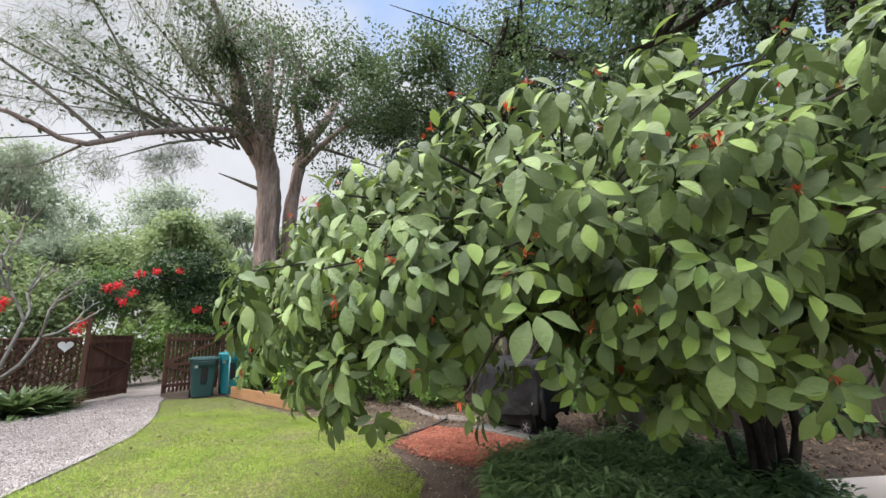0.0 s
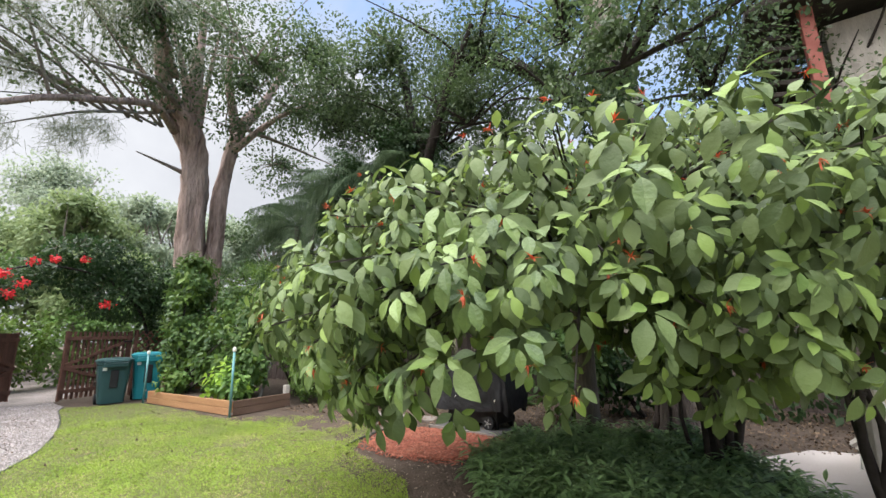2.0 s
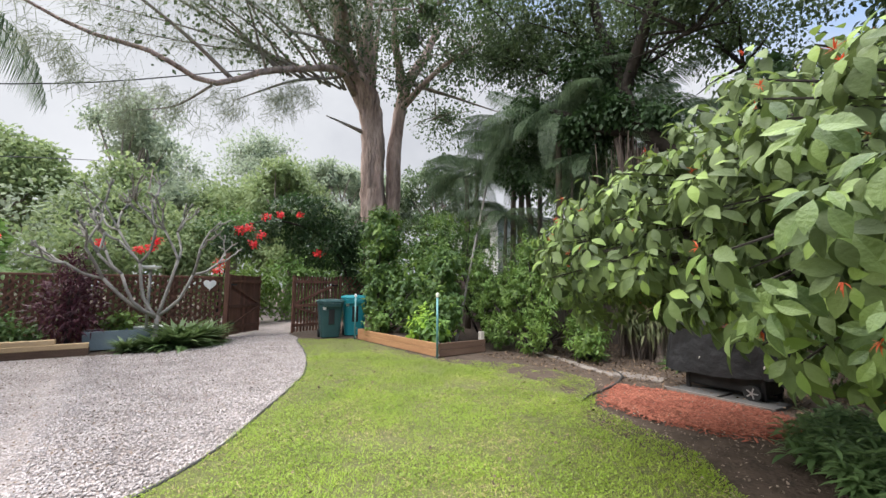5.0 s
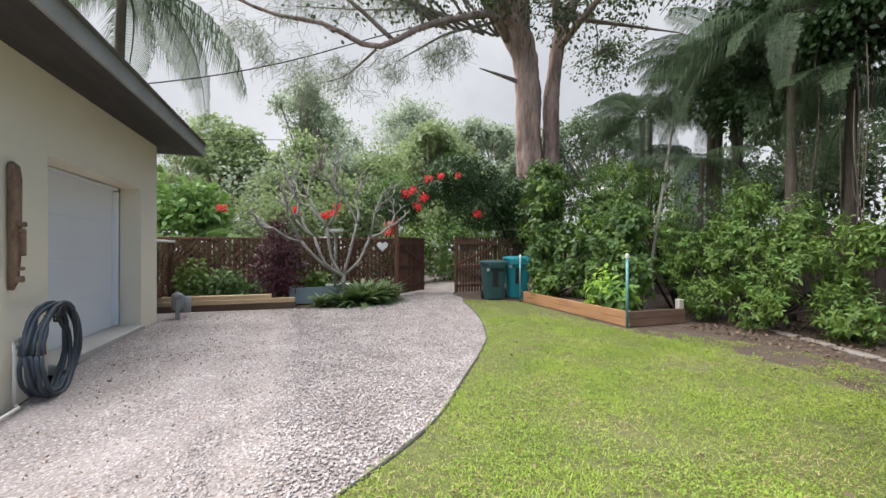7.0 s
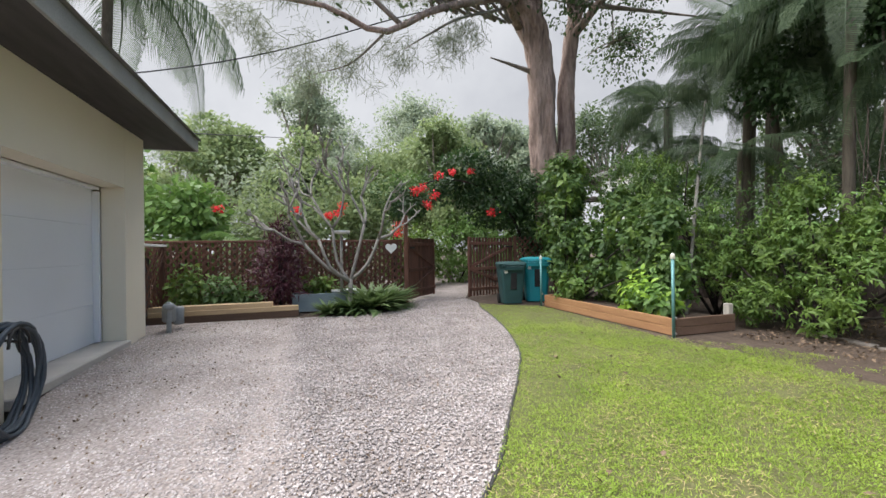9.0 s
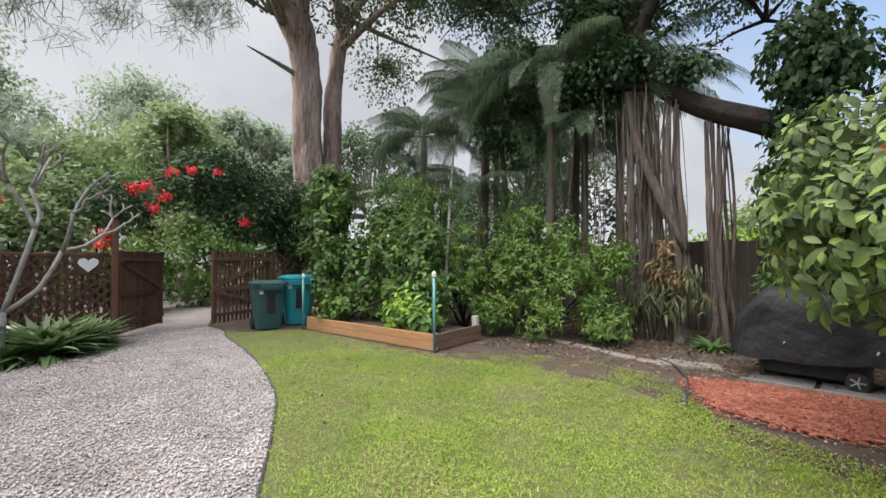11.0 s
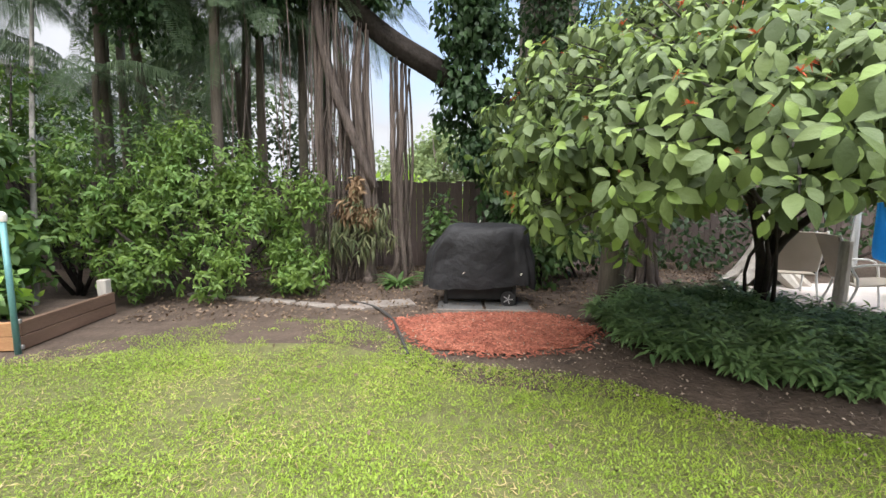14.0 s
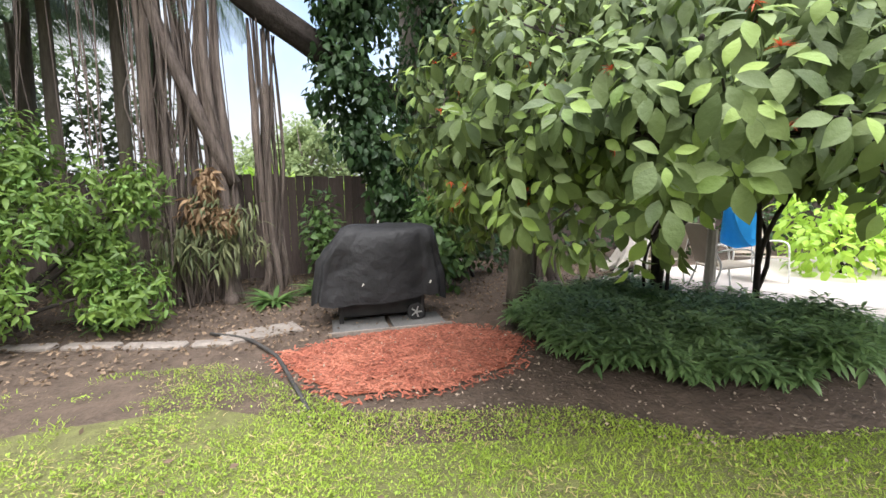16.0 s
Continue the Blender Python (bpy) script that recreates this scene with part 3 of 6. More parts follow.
def flat_bits(name, seed, pts, n, size, m, label, category, tmpl=chip, tilt=0.25, z=0.02):
    p, rng = spread(seed, pts, n)
    k = len(p)
    a = rng.random(k) * 6.283
    d = np.stack([np.cos(a), np.sin(a), rng.normal(size=k) * tilt], 1)
    P = np.column_stack([p, z + 0.012 * rng.random(k)])
    return many(name, tmpl, P, frames(d, rng.normal(size=(k, 3)) * tilt + (0, 0, 1)), size * rng.uniform(0.5, 1.3, k), m, None, label, category, "stuff")


MULCH2 = [(x + (0.07 if i % 2 else -0.05), y + (0.06 if i % 3 else -0.08)) for i, (x, y) in enumerate(MULCH)]
flat_bits("mulch_chips", 6, MULCH2, 9000, 0.055, M_chip, "loose red-dyed mulch chips", "mulch")
MULCH3 = [(-3.95 + (x + 3.95) * 1.13, 4.4 + (y - 4.4) * 1.2) for x, y in MULCH]
flat_bits("stray_chips", 14, MULCH3, 2600, 0.05, M_chip, "stray red mulch chips round the bed", "mulch", z=0.012)
STRIP = [(-5.4, 4.9), (-4.9, 3.5), (-3.2, 2.6), (-2.4, 1.9), (0.3, 1.4), (0.3, 2.2), (-2.0, 2.6), (-2.8, 3.3), (-2.8, 4.6), (-3.4, 5.0)]
flat_bits("dead_leaves", 7, STRIP, 4200, 0.028, M_straw, "dry fallen leaves and twigs on bare soil", "leaf litter", T_quad, 0.5)
flat_bits("leaf_litter", 8, [(-8.2, 5.0), (-5.4, 5.0), (-3.2, 5.2), (-1.5, 5.2), (1.0, 6.3), (2.0, 8.8), (-8.2, 8.8)], 10000, 0.05, M_litter, "brown leaf litter under the banyan", "leaf litter", T_quad, 0.5)
flat_bits("fallen_leaves", 9, [(-12.5, -3.6), (-4, -3), (-4.6, -1.6), (-8, 1.1), (-12.2, 2.4)], 6500, 0.026, M_litter, "scattered dry leaves on the gravel", "leaf litter", T_quad, 0.5, 0.03)
flat_bits("lawn_leaves", 10, [(-12, 3.8), (-7, 1), (-5, -0.5), (-3, -0.5), (-3.2, 2.6), (-5, 4.5), (-8, 4)], 260, 0.05, M_litter, "scattered dry leaves on the lawn", "leaf litter", T_quad, 0.5, 0.045)

b = B()
tube(b, bez([(x, y, 0.012) for x, y in EDGE], 70), 0.016, 6)
tagged(link("lawn_edging", b, M_edging, smooth=True), "thin black plastic edging between gravel and lawn", "edging", kind="structure")
hosepipe = B()
tube(hosepipe, bez([(-5.6, 5.75, 0.03), (-5.27, 5.42, 0.03), (-5.05, 4.9, 0.035), (-4.98, 4.6, 0.03), (-4.9, 4.0, 0.03), (-4.86, 3.75, 0.01)], 24), 0.017, 7)
tagged(link("drip_hose", hosepipe, M_edging, smooth=True), "black hose lying along the mulch edge", "hose")

# kerb stones along the bed
for i, (x, y, a, ln) in enumerate([(-7.75, 6.32, -20, 0.55), (-7.15, 6.1, -22, 0.5), (-6.6, 5.88, -24, 0.52), (-6.05, 5.63, -24, 0.58), (-5.55, 5.46, -14, 0.38)]):
    b = B()
    box(b, (0, 0, -0.002), (ln, 0.14, 0.08), (random.uniform(-4, 4), random.uniform(-3, 3), 0), 0.02)
    k = link("kerb_stone", b, M_kerb)
    k.matrix_basis = pose(x, y, 0, 0, 0, a)
    tagged(k, "weathered grey edging stone along the bed", "stone", "bed edging stones")

b = B()
box(b, (-5.12, 5.62, 0.008), (0.75, 0.36, 0.036), (0, 1, 12), 0.008)
tagged(link("stone_slab", b, M_kerb), "dirty flat grey stone slab by the grill", "stone")

# ---- garage ----
WX0, WX1, WY = -11.62, -7.35, -3.75
garage = thing("garage", "cream stucco garage with dark eaves and white door", "garage")
DX0, DX1, WH = -10.87, -8.26, 3.28
DC, DW = (DX0 + DX1) / 2, DX1 - DX0
for c, s in ((((WX1 + DX1) / 2, WY - 0.15, WH / 2), (WX1 - DX1, 0.3, WH)), (((DX0 + WX0) / 2, WY - 0.15, WH / 2), (DX0 - WX0, 0.3, WH)), ((DC, WY - 0.15, (2.38 + WH) / 2), (DW, 0.296, WH - 2.38)), ((WX1 - 0.15, -6.53, WH / 2), (0.3, 4.96, WH)), ((WX0 + 0.15, -6.53, WH / 2), (0.3, 4.96, WH)), (((WX0 + WX1) / 2, -9.16, WH / 2), (WX1 - WX0, 0.3, WH))):
    b = B()
    box(b, (c[0], c[1], c[2] - (0.15 if c[2] < 2 else 0)), (s[0], s[1], s[2] + (0.3 if c[2] < 2 else 0)))
    part("wall", b, M_stucco, garage)
b = B()
box(b, (DC, WY - 0.42, 1.24), (DW + 0.03, 0.05, 2.28))
door = part("garage_door", b, M_doorwhite, garage, "plain white garage door")
for k in range(4):
    b = B()
    box(b, (DC, WY - 0.392, 0.385 + k * 0.57), (DW - 0.01, 0.012, 0.568), bevel=0.003)
    part("panel", b, M_doorwhite, door)
b = B()
box(b, (DC, WY - 0.19, 0.045), (DW - 0.005, 0.5, 0.11), bevel=0.015)
part("door_sill", b, M_concrete, garage, "worn concrete threshold")
for x in (DX1 - 0.035, DX0 + 0.035):
    b = B()
    box(b, (x, WY - 0.345, 1.21), (0.05, 0.08, 2.2), bevel=0.004)
    part("door_jamb", b, M_doorwhite, garage)
b = B()
box(b, (DC, WY - 0.345, 2.355), (DW - 0.05, 0.08, 0.04), bevel=0.004)
part("door_head", b, M_doorwhite, garage)
RX0, RX1, RY0, RY1 = -12.25, -6.6, -9.8, -3.08
b = B()
box(b, ((RX0 + RX1) / 2, (RY0 + RY1) / 2, 3.31), (RX1 - RX0 - 0.06, RY1 - RY0 - 0.06, 0.06))
part("soffit", b, M_soffit, garage, "dark stained timber soffit")
for c, s in ((((RX0 + RX1) / 2, RY1 - 0.015, 3.38), (RX1 - RX0, 0.035, 0.22)), ((RX1 - 0.015, (RY0 + RY1) / 2, 3.38), (0.035, RY1 - RY0 - 0.07, 0.22)), ((RX0 + 0.015, (RY0 + RY1) / 2, 3.38), (0.035, RY1 - RY0 - 0.07, 0.22))):
    b = B()
    box(b, c, s, bevel=0.006)
    part("fascia", b, M_fascia, garage, "grey painted fascia board")
b = B()
vs = [b.verts.new(v) for v in ((RX0 - 0.05, RY0, 3.5), (RX1 + 0.05, RY0, 3.5), (RX1 + 0.05, RY1 + 0.05, 3.5), (RX0 - 0.05, RY1 + 0.05, 3.5), (RX0 + 2.2, -6.5, 4.35), (RX1 - 2.2, -6.5, 4.35))]
for f in ((3, 2, 1, 0), (0, 1, 5, 4), (1, 2, 5), (2, 3, 4, 5), (3, 0, 4)):
    b.faces.new([vs[i] for i in f])
part("roof", b, M_roof, garage)

spout = thing("downspout", "blue-grey metal downspout at the garage corner", "downspout")
b = B()
xs, ys = WX1 + 0.07, WY - 0.17
path = [(RX1 - 0.1, ys - 0.1, 3.14), (xs + 0.12, ys - 0.02, 2.98), (xs, ys, 2.72), (xs, ys, 1.6), (xs, ys, 0.24), (xs + 0.03, ys, 0.1), (xs + 0.2, ys - 0.02, 0.0)]
tube(b, path, 0.082, 4)
bmesh.ops.bevel(b, geom=b.edges[:], offset=0.008, segments=1, affect="EDGES")
part("pipe", b, M_spout, spout)
for z in (2.5, 0.55):
    b = B()
    box(b, (xs - 0.005, ys, z), (0.15, 0.16, 0.035), (0, 0, 0), 0.004)
    part("bracket", b, M_spout, spout)

mask = thing("carved_mask", "long weathered carved wooden face mask on the wall", "wall carving", at=(-7.64, WY + 0.02, 1.58))
b = B()
tube(b, [(0, 0, -0.6), (0, 0.02, -0.52), (0.0, 0.03, -0.3), (0, 0.03, 0.0), (0, 0.03, 0.45), (0, 0.02, 0.56), (0, 0.0, 0.6)], [0.02, 0.04, 0.044, 0.05, 0.052, 0.048, 0.026], 10)
part("board", b, M_mask, mask, smooth=True)
for nm, c, s in (("nose", (0, 0.085, -0.15), (0.035, 0.06, 0.26)), ("mouth", (0, 0.075, -0.4), (0.06, 0.05, 0.035)), ("chin", (0, 0.07, -0.5), (0.07, 0.05, 0.06)), ("brow", (0, 0.085, 0.02), (0.1, 0.04, 0.05)), ("eye", (-0.03, 0.085, -0.05), (0.03, 0.03, 0.025)), ("eye", (0.03, 0.085, -0.05), (0.03, 0.03, 0.025))):
    b = B()
    box(b, c, s, bevel=0.01)
    part(nm, b, M_mask, mask)

reel = thing("garden_hose", "coiled dark grey garden hose on a wall hanger", "hose", at=(-7.93, WY + 0.14, 0.4))
rng = random.Random(4)
for i in range(9):
    R, off = 0.46 + rng.uniform(-0.05, 0.05), (i - 4) * 0.016
    pts = [(math.cos(a) * R * 0.88 + rng.uniform(-0.008, 0.008), 0.06 + off + rng.uniform(-0.01, 0.01) + 0.04 * math.sin(a + i), -0.03 + math.sin(a) * R * (1.0 if math.sin(a) > 0 else 1.08)) for a in [k * 2 * math.pi / 26 for k in range(27)]]
    b = B()
    tube(b, pts, 0.019, 7)
    part("hose_loop", b, M_hose, reel, smooth=True)
b = B()
for x in (-0.15, 0.1):
    tube(b, [(x + 0.13 * math.cos(k * math.pi / 8), 0.0 if x < 0 else 0.2, 0.25 + 0.15 * math.sin(k * math.pi / 8)) for k in range(9)], 0.011, 6)
    tube(b, [(x, 0.0 if x < 0 else 0.2, 0.2), (x, 0.0 if x < 0 else 0.2, 0.4)], 0.009, 6)
tube(b, [(-0.15, -0.08, 0.27), (-0.1, 0.1, 0.25), (0.1, 0.2, 0.27)], 0.012, 6)
part("hanger", b, M_iron, reel, "black wrought iron hose hanger", smooth=True)

spigot = thing("water_spigot", "pale standpipe and brass tap on the garage wall", "tap", at=(-7.62, WY + 0.06, -0.13))
b = B()
tube(b, [(0, 0, 0), (0, 0, 0.62)], 0.018, 8)
tube(b, [(0, 0, 0.03), (0.1, 0.08, 0.03), (0.6, 0.1, 0.025)], 0.018, 8)
part("pipe", b, M_pvc, spigot, smooth=True)
b = B()
tube(b, [(0, 0, 0.57), (-0.06, 0.06, 0.56), (-0.1, 0.1, 0.5)], 0.02, 8)
box(b, (-0.04, 0.03, 0.64), (0.16, 0.03, 0.05), bevel=0.01)
part("valve", b, M_meter, spigot, "grey metal valve")

meter = thing("gas_meter", "grey gas meter and pipes at the garage corner", "meter", at=(-11.95, -3.5, 0))
for nm, c, r, h in (("tank", (0, 0, 0.18), 0.11, 0.3), ("pipe", (0.2, 0.05, 0.0), 0.04, 0.55), ("regulator", (0.2, 0.05, 0.42), 0.09, 0.1), ("tank", (-0.18, 0.1, 0.1), 0.09, 0.32)):
    b = B()
    lathe(b, [(r * 0.8, 0), (r, 0.03), (r, h - 0.03), (r * 0.8, h)], 12, c)
    part(nm, b, M_meter, meter, smooth=True)

shrub_vine = thing("wall_vine", "sparse green climbing vine on the stucco wall", "vine")
sprigs("leaves", 21, [((-7.25, -4.25, 1.25), (0.07, 0.26, 0.5)), ((-7.23, -4.5, 0.9), (0.09, 0.35, 0.5)), ((-7.24, -4.6, 1.5), (0.07, 0.3, 0.3))], 70, 0.085, 5, L_vine, shrub_vine, L_hedge, depth=0.9)

# ---- lattice fence and gates ----
FX = -14.1


def slat_mesh(name, w, t):
    b = B()
    box(b, (0, 0, 0), (t, w, 1), bevel=min(w, t) * 0.15)
    me = bpy.data.meshes.new(name)
    b.to_mesh(me)
    b.free()
    return me


ME_slat = slat_mesh("slat", 0.036, 0.009)
ME_slat.materials.append(M_fencewood)


def lattice(parent, y0, y1, z0, z1, step=0.125, axis="y", at=FX):
    """Crossed diagonal slats in the rectangle, each an object of its own."""
    H = z1 - z0
    for sgn, off in ((1, 0.0055), (-1, -0.0055)):
        c = y0 - H
        while c < y1 + H:
            a, bb = max(c, y0), min(c + H, y1)
            if bb - a > 0.05:
                ya, yb = (a, bb) if sgn > 0 else (y0 + y1 - a, y0 + y1 - bb)
                za, zb = z0 + (a - c), z0 + (bb - c)
                o = new("slat", ME_slat)
                o.parent = parent
                ln = math.hypot(yb - ya, zb - za)
                ang = math.degrees(math.atan2(-(yb - ya), zb - za))
                if axis == "y":
                    o.matrix_basis = pose(at + off, (ya + yb) / 2, (za + zb) / 2, ang, 0, 0) @ Matrix.Diagonal((1, 1, ln, 1))
                else:
                    o.matrix_basis = pose((ya + yb) / 2, at + off, (za + zb) / 2, 0, 0, 90) @ pose(0, 0, 0, -ang, 0, 0).inverted() @ Matrix.Diagonal((1, 1, ln, 1))
            c += step * math.sqrt(2)


fence = thing("lattice_fence", "red-brown wooden lattice fence with pickets behind", "fence")
lattice(fence, -5.2, 1.22, 0.12, 1.62)
for y in (-5.2, -3.4, -1.6, 0.1):
    b = B()
    box(b, (FX - 0.06, y, 0.82), (0.09, 0.09, 1.64), bevel=0.006)
    part("post", b, M_fencewood, fence)
for z in (0.1, 1.64):
    b = B()
    box(b, (FX, -2.0, z), (0.05, 6.45, 0.05), bevel=0.005)
    part("rail", b, M_fencewood, fence)
ME_picket = slat_mesh("picket", 0.055, 0.018)
ME_picket.materials.append(M_fencewood)
for i in range(58):
    o = new("picket", ME_picket)
    o.parent = fence
    o.matrix_basis = pose(FX - 0.13, -5.2 + i * 0.112, 0.86 + random.uniform(-0.02, 0.02), random.uniform(-1, 1)) @ Matrix.Diagonal((1, 1, 1.6, 1))
arbor = thing("arbor_post", "tall red-brown timber gate post under the vine", "post", at=(FX, 1.3, 0))
b = B()
box(b, (0, 0, 1.15), (0.1, 0.1, 2.3), bevel=0.008)
part("shaft", b, M_fencewood, arbor)

sign = thing("heart_sign", "pale galvanised heart sign on the lattice", "sign", at=(FX + 0.03, 0.9, 1.45))
b = B()
pts = []
for k in range(28):
    a = 2 * math.pi * k / 28
    pts.append((16 * math.sin(a) ** 3 / 17 * 0.16, (13 * math.cos(a) - 5 * math.cos(2 * a) - 2 * math.cos(3 * a) - math.cos(4 * a)) / 17 * 0.16))
f = b.faces.new([b.verts.new((0.0, y, z)) for y, z in pts])
r = bmesh.ops.extrude_face_region(b, geom=[f])
bmesh.ops.translate(b, verts=[v for v in r["geom"] if isinstance(v, bmesh.types.BMVert)], vec=(0.015, 0, 0))
part("heart", b, M_white, sign)
b = B()
box(b, (-0.008, 0, 0), (0.012, 0.4, 0.36), bevel=0.004)
part("backing_board", b, M_fencewood, sign)


def gate(at, rz, solid, label):
    gt = thing("gate", label, "gate", "gate leaves", at, rz)
    W, H, f = 1.55, 1.62, 1 if solid else -1
    n = 14 if not solid else 12
    for i in range(n):
        w = 0.06 if not solid else W / n - 0.004
        b = B()
        box(b, (0, 0.04 + (i + 0.5) * (W - 0.08) / n, 0.09 + H / 2 + random.uniform(-0.008, 0.008)), (0.02, w, H), bevel=0.003)
        part("board", b, M_fencewood, gt)
    for z in (0.28, 0.85, 1.55):
        b = B()
        box(b, (0.03 * f, W / 2, z), (0.035, W, 0.09), bevel=0.004)
        part("rail", b, M_fencewood, gt)
    for s in ((0.3, 0.85), (1.5, 0.88)):
        b = B()
        dz = s[1] - s[0]
        box(b, (0.032 * f, W / 2, (s[0] + s[1]) / 2), (0.032, math.hypot(W, dz) - 0.12, 0.08), (math.degrees(math.atan2(dz, W)), 0, 0), 0.004)
        part("brace", b, M_fencewood, gt)
    for y in (0.03, W - 0.03):
        b = B()
        box(b, (0.0, y, 0.9), (0.05, 0.06, 1.66), bevel=0.005)
        part("stile", b, M_fencewood, gt)
    for z in (0.4, 1.45):
        b = B()
        box(b, (0.055 * f, 0.12, z), (0.012, 0.24, 0.04), bevel=0.003)
        part("hinge", b, M_iron, gt)
    return gt


gate((FX - 0.05, 1.38, 0), 47, True, "solid red-brown board gate leaf standing open")
gate((-14.35, 4.55, 0), 192, False, "slatted red-brown gate leaf with diagonal braces")
back_lattice = thing("lattice_fence", "short red-brown lattice fence behind the bins", "fence")
lattice(back_lattice, 4.65, 6.0, 0.9, 1.72, at=-14.3)
for y in (4.65, 6.0):
    b = B()
    box(b, (-14.34, y, 0.88), (0.08, 0.08, 1.76), bevel=0.006)
    part("post", b, M_fencewood, back_lattice)

screen = thing("equipment_screen", "dark lattice equipment screen with a white cap", "screen")
lattice(screen, -13.75, -11.75, 0.1, 1.48, axis="x", at=-4.05)
for x in (-13.75, -11.75):
    b = B()
    box(b, (x, -4.12, 0.78), (0.08, 0.08, 1.5), bevel=0.005)
    part("post", b, M_fencewood, screen)
b = B()
box(b, (-12.75, -4.35, 1.55), (2.15, 0.62, 0.05), bevel=0.008)
part("cap", b, M_white, screen, "white painted cap")
b = B()
box(b, (-12.75, -4.5, 0.7), (1.7, 0.4, 1.2), bevel=0.02)
part("cabinet", b, M_iron, screen)


# ---- garden bed by the fence ----
for z, ln, y, dx in ((0.07, 2.85, -2.78, 0), (0.185, 2.75, -2.74, 0.01), (0.28, 2.25, -3.0, -0.02)):
    b = B()
    box(b, (-12.95 + dx, y, z), (0.19, ln, 0.1 if z > 0.1 else 0.14), (0, 0, 0), 0.008)
    tagged(link("timber_beam", b, M_timber if z > 0.1 else M_plankdark), "stacked sawn timber beam edging the flower bed", "timber", "stacked timbers")
blue = thing("planter_box", "weathered blue-grey planter box by the fence", "planter", at=(-13.55, -0.75, 0))
for c, s in (((0.28, 0, 0.23), (0.03, 1.5, 0.4)), ((-0.28, 0, 0.23), (0.03, 1.5, 0.4)), ((0, 0.735, 0.23), (0.53, 0.03, 0.4)), ((0, -0.735, 0.23), (0.53, 0.03, 0.4))):
    b = B()
    box(b, c, s, bevel=0.006)
    part("side", b, M_bluebox, blue)
b = B()
box(b, (0.02, 0.4, 0.46), (0.3, 0.6, 0.04), bevel=0.006)
part("ledge", b, M_white, blue, "pale top ledge")
b = B()
box(b, (0, 0, 0.2), (0.5, 1.4, 0.36))
part("soil_fill", b, M_soil, blue)

feeder = thing("bird_feeder", "pale dish on a slim grey post in the bed", "bird feeder", at=(-13.35, -0.42, 0))
b = B()
tube(b, [(0, 0, 0), (0.01, 0, 0.9), (0, 0.01, 1.78)], [0.035, 0.032, 0.03], 8)
part("post", b, M_plumeria, feeder, smooth=True)
b = B()
lathe(b, [(0.06, 1.78), (0.2, 1.81), (0.22, 1.86), (0.2, 1.86), (0.05, 1.83)], 18)
part("dish", b, M_white, feeder, smooth=True)


def plumeria():
    t = thing("plumeria_tree", "leafless grey plumeria tree with forking stubby branches", "tree", at=(-13.05, -0.28, 0))
    rg = random.Random(11)
    tips = []
    b = B()

    def grow(p, d, ln, r, depth):
        q = p + d * ln * 0.5 + Vector((rg.uniform(-0.1, 0.1), rg.uniform(-0.1, 0.1), -0.1)) * ln
        e = p + d * ln
        tube(b, bez([p, q, e], 4), [r, r * 0.93, r * 0.9, r * 0.86, r * 0.82], 6)
        if depth == 0:
            tips.append(e)
            return
        for k in range(2 if rg.random() < 0.72 else 3):
            ax = Vector((rg.gauss(0, 1), rg.gauss(0, 1), rg.gauss(0, 0.3)))
            nd = (d + ax.normalized() * rg.uniform(0.55, 0.95) + Vector((0, -0.06, 0.16))).normalized()
            grow(e, nd, ln * rg.uniform(0.5, 0.74), r * 0.78, depth - 1)

    grow(Vector((0, 0, 0)), Vector((0.02, 0.05, 1)).normalized(), 0.75, 0.065, 0)
    tips.clear()
    for d, ln in (((0.1, -1.0, 0.85), 1.3), ((0.15, 0.6, 0.9), 1.15), ((-0.1, -0.3, 1), 1.3), ((0.05, 0.25, 1), 1.35), ((0.2, -0.7, 1), 1.2)):
        grow(Vector((0.01, 0.03, 0.66)) + Vector((0, 0, rg.uniform(0, 0.06))), Vector(d).normalized(), ln, 0.042, 4)
    part("trunk", b, M_plumeria, t, smooth=True)
    P = np.array([tuple(p) for p in tips])
    rng = np.random.default_rng(5)
    P = np.repeat(P[rng.random(len(P)) < 0.22], 3, 0)
    d = rng.normal(size=P.shape) + (0, 0, 0.6)
    many("new_leaves", T_oval2, P, frames(d, np.tile((0.0, 0, 1), (len(P), 1))), rng.uniform(0.05, 0.12, len(P)), L_far, t)
    return t


plumeria()


def strap_clump(at, n, size, m, name, label, seed, up=0.7, category="plant", tmpl=T_thin):
    rng = np.random.default_rng(seed)
    a = rng.random(n) * 6.283
    e = rng.uniform(0.15, 1.6, n) * up
    d = np.stack([np.cos(a), np.sin(a), e], 1)
    P = np.array(at) + np.column_stack([np.cos(a) * 0.07, np.sin(a) * 0.07, np.full(n, 0.0)]) * rng.random((n, 1))
    return many(name, tmpl, P, frames(d, np.tile((0.0, 0, 1), (n, 1))), size * rng.uniform(0.6, 1.2, n), m, None, label, category)


for k, (x, y, s) in enumerate(((-12.85, 0.2, 0.75), (-13.1, 0.55, 0.7), (-12.8, -0.25, 0.5), (-13.3, 0.15, 0.8), (-12.75, -0.75, 0.4), (-13.4, 0.8, 0.6))):
    strap_clump((x, y, 0.02), 130, s, L_strap, "grass_clump", "arching grey-green strap-leaved clump in the bed", 30 + k, 1.5)
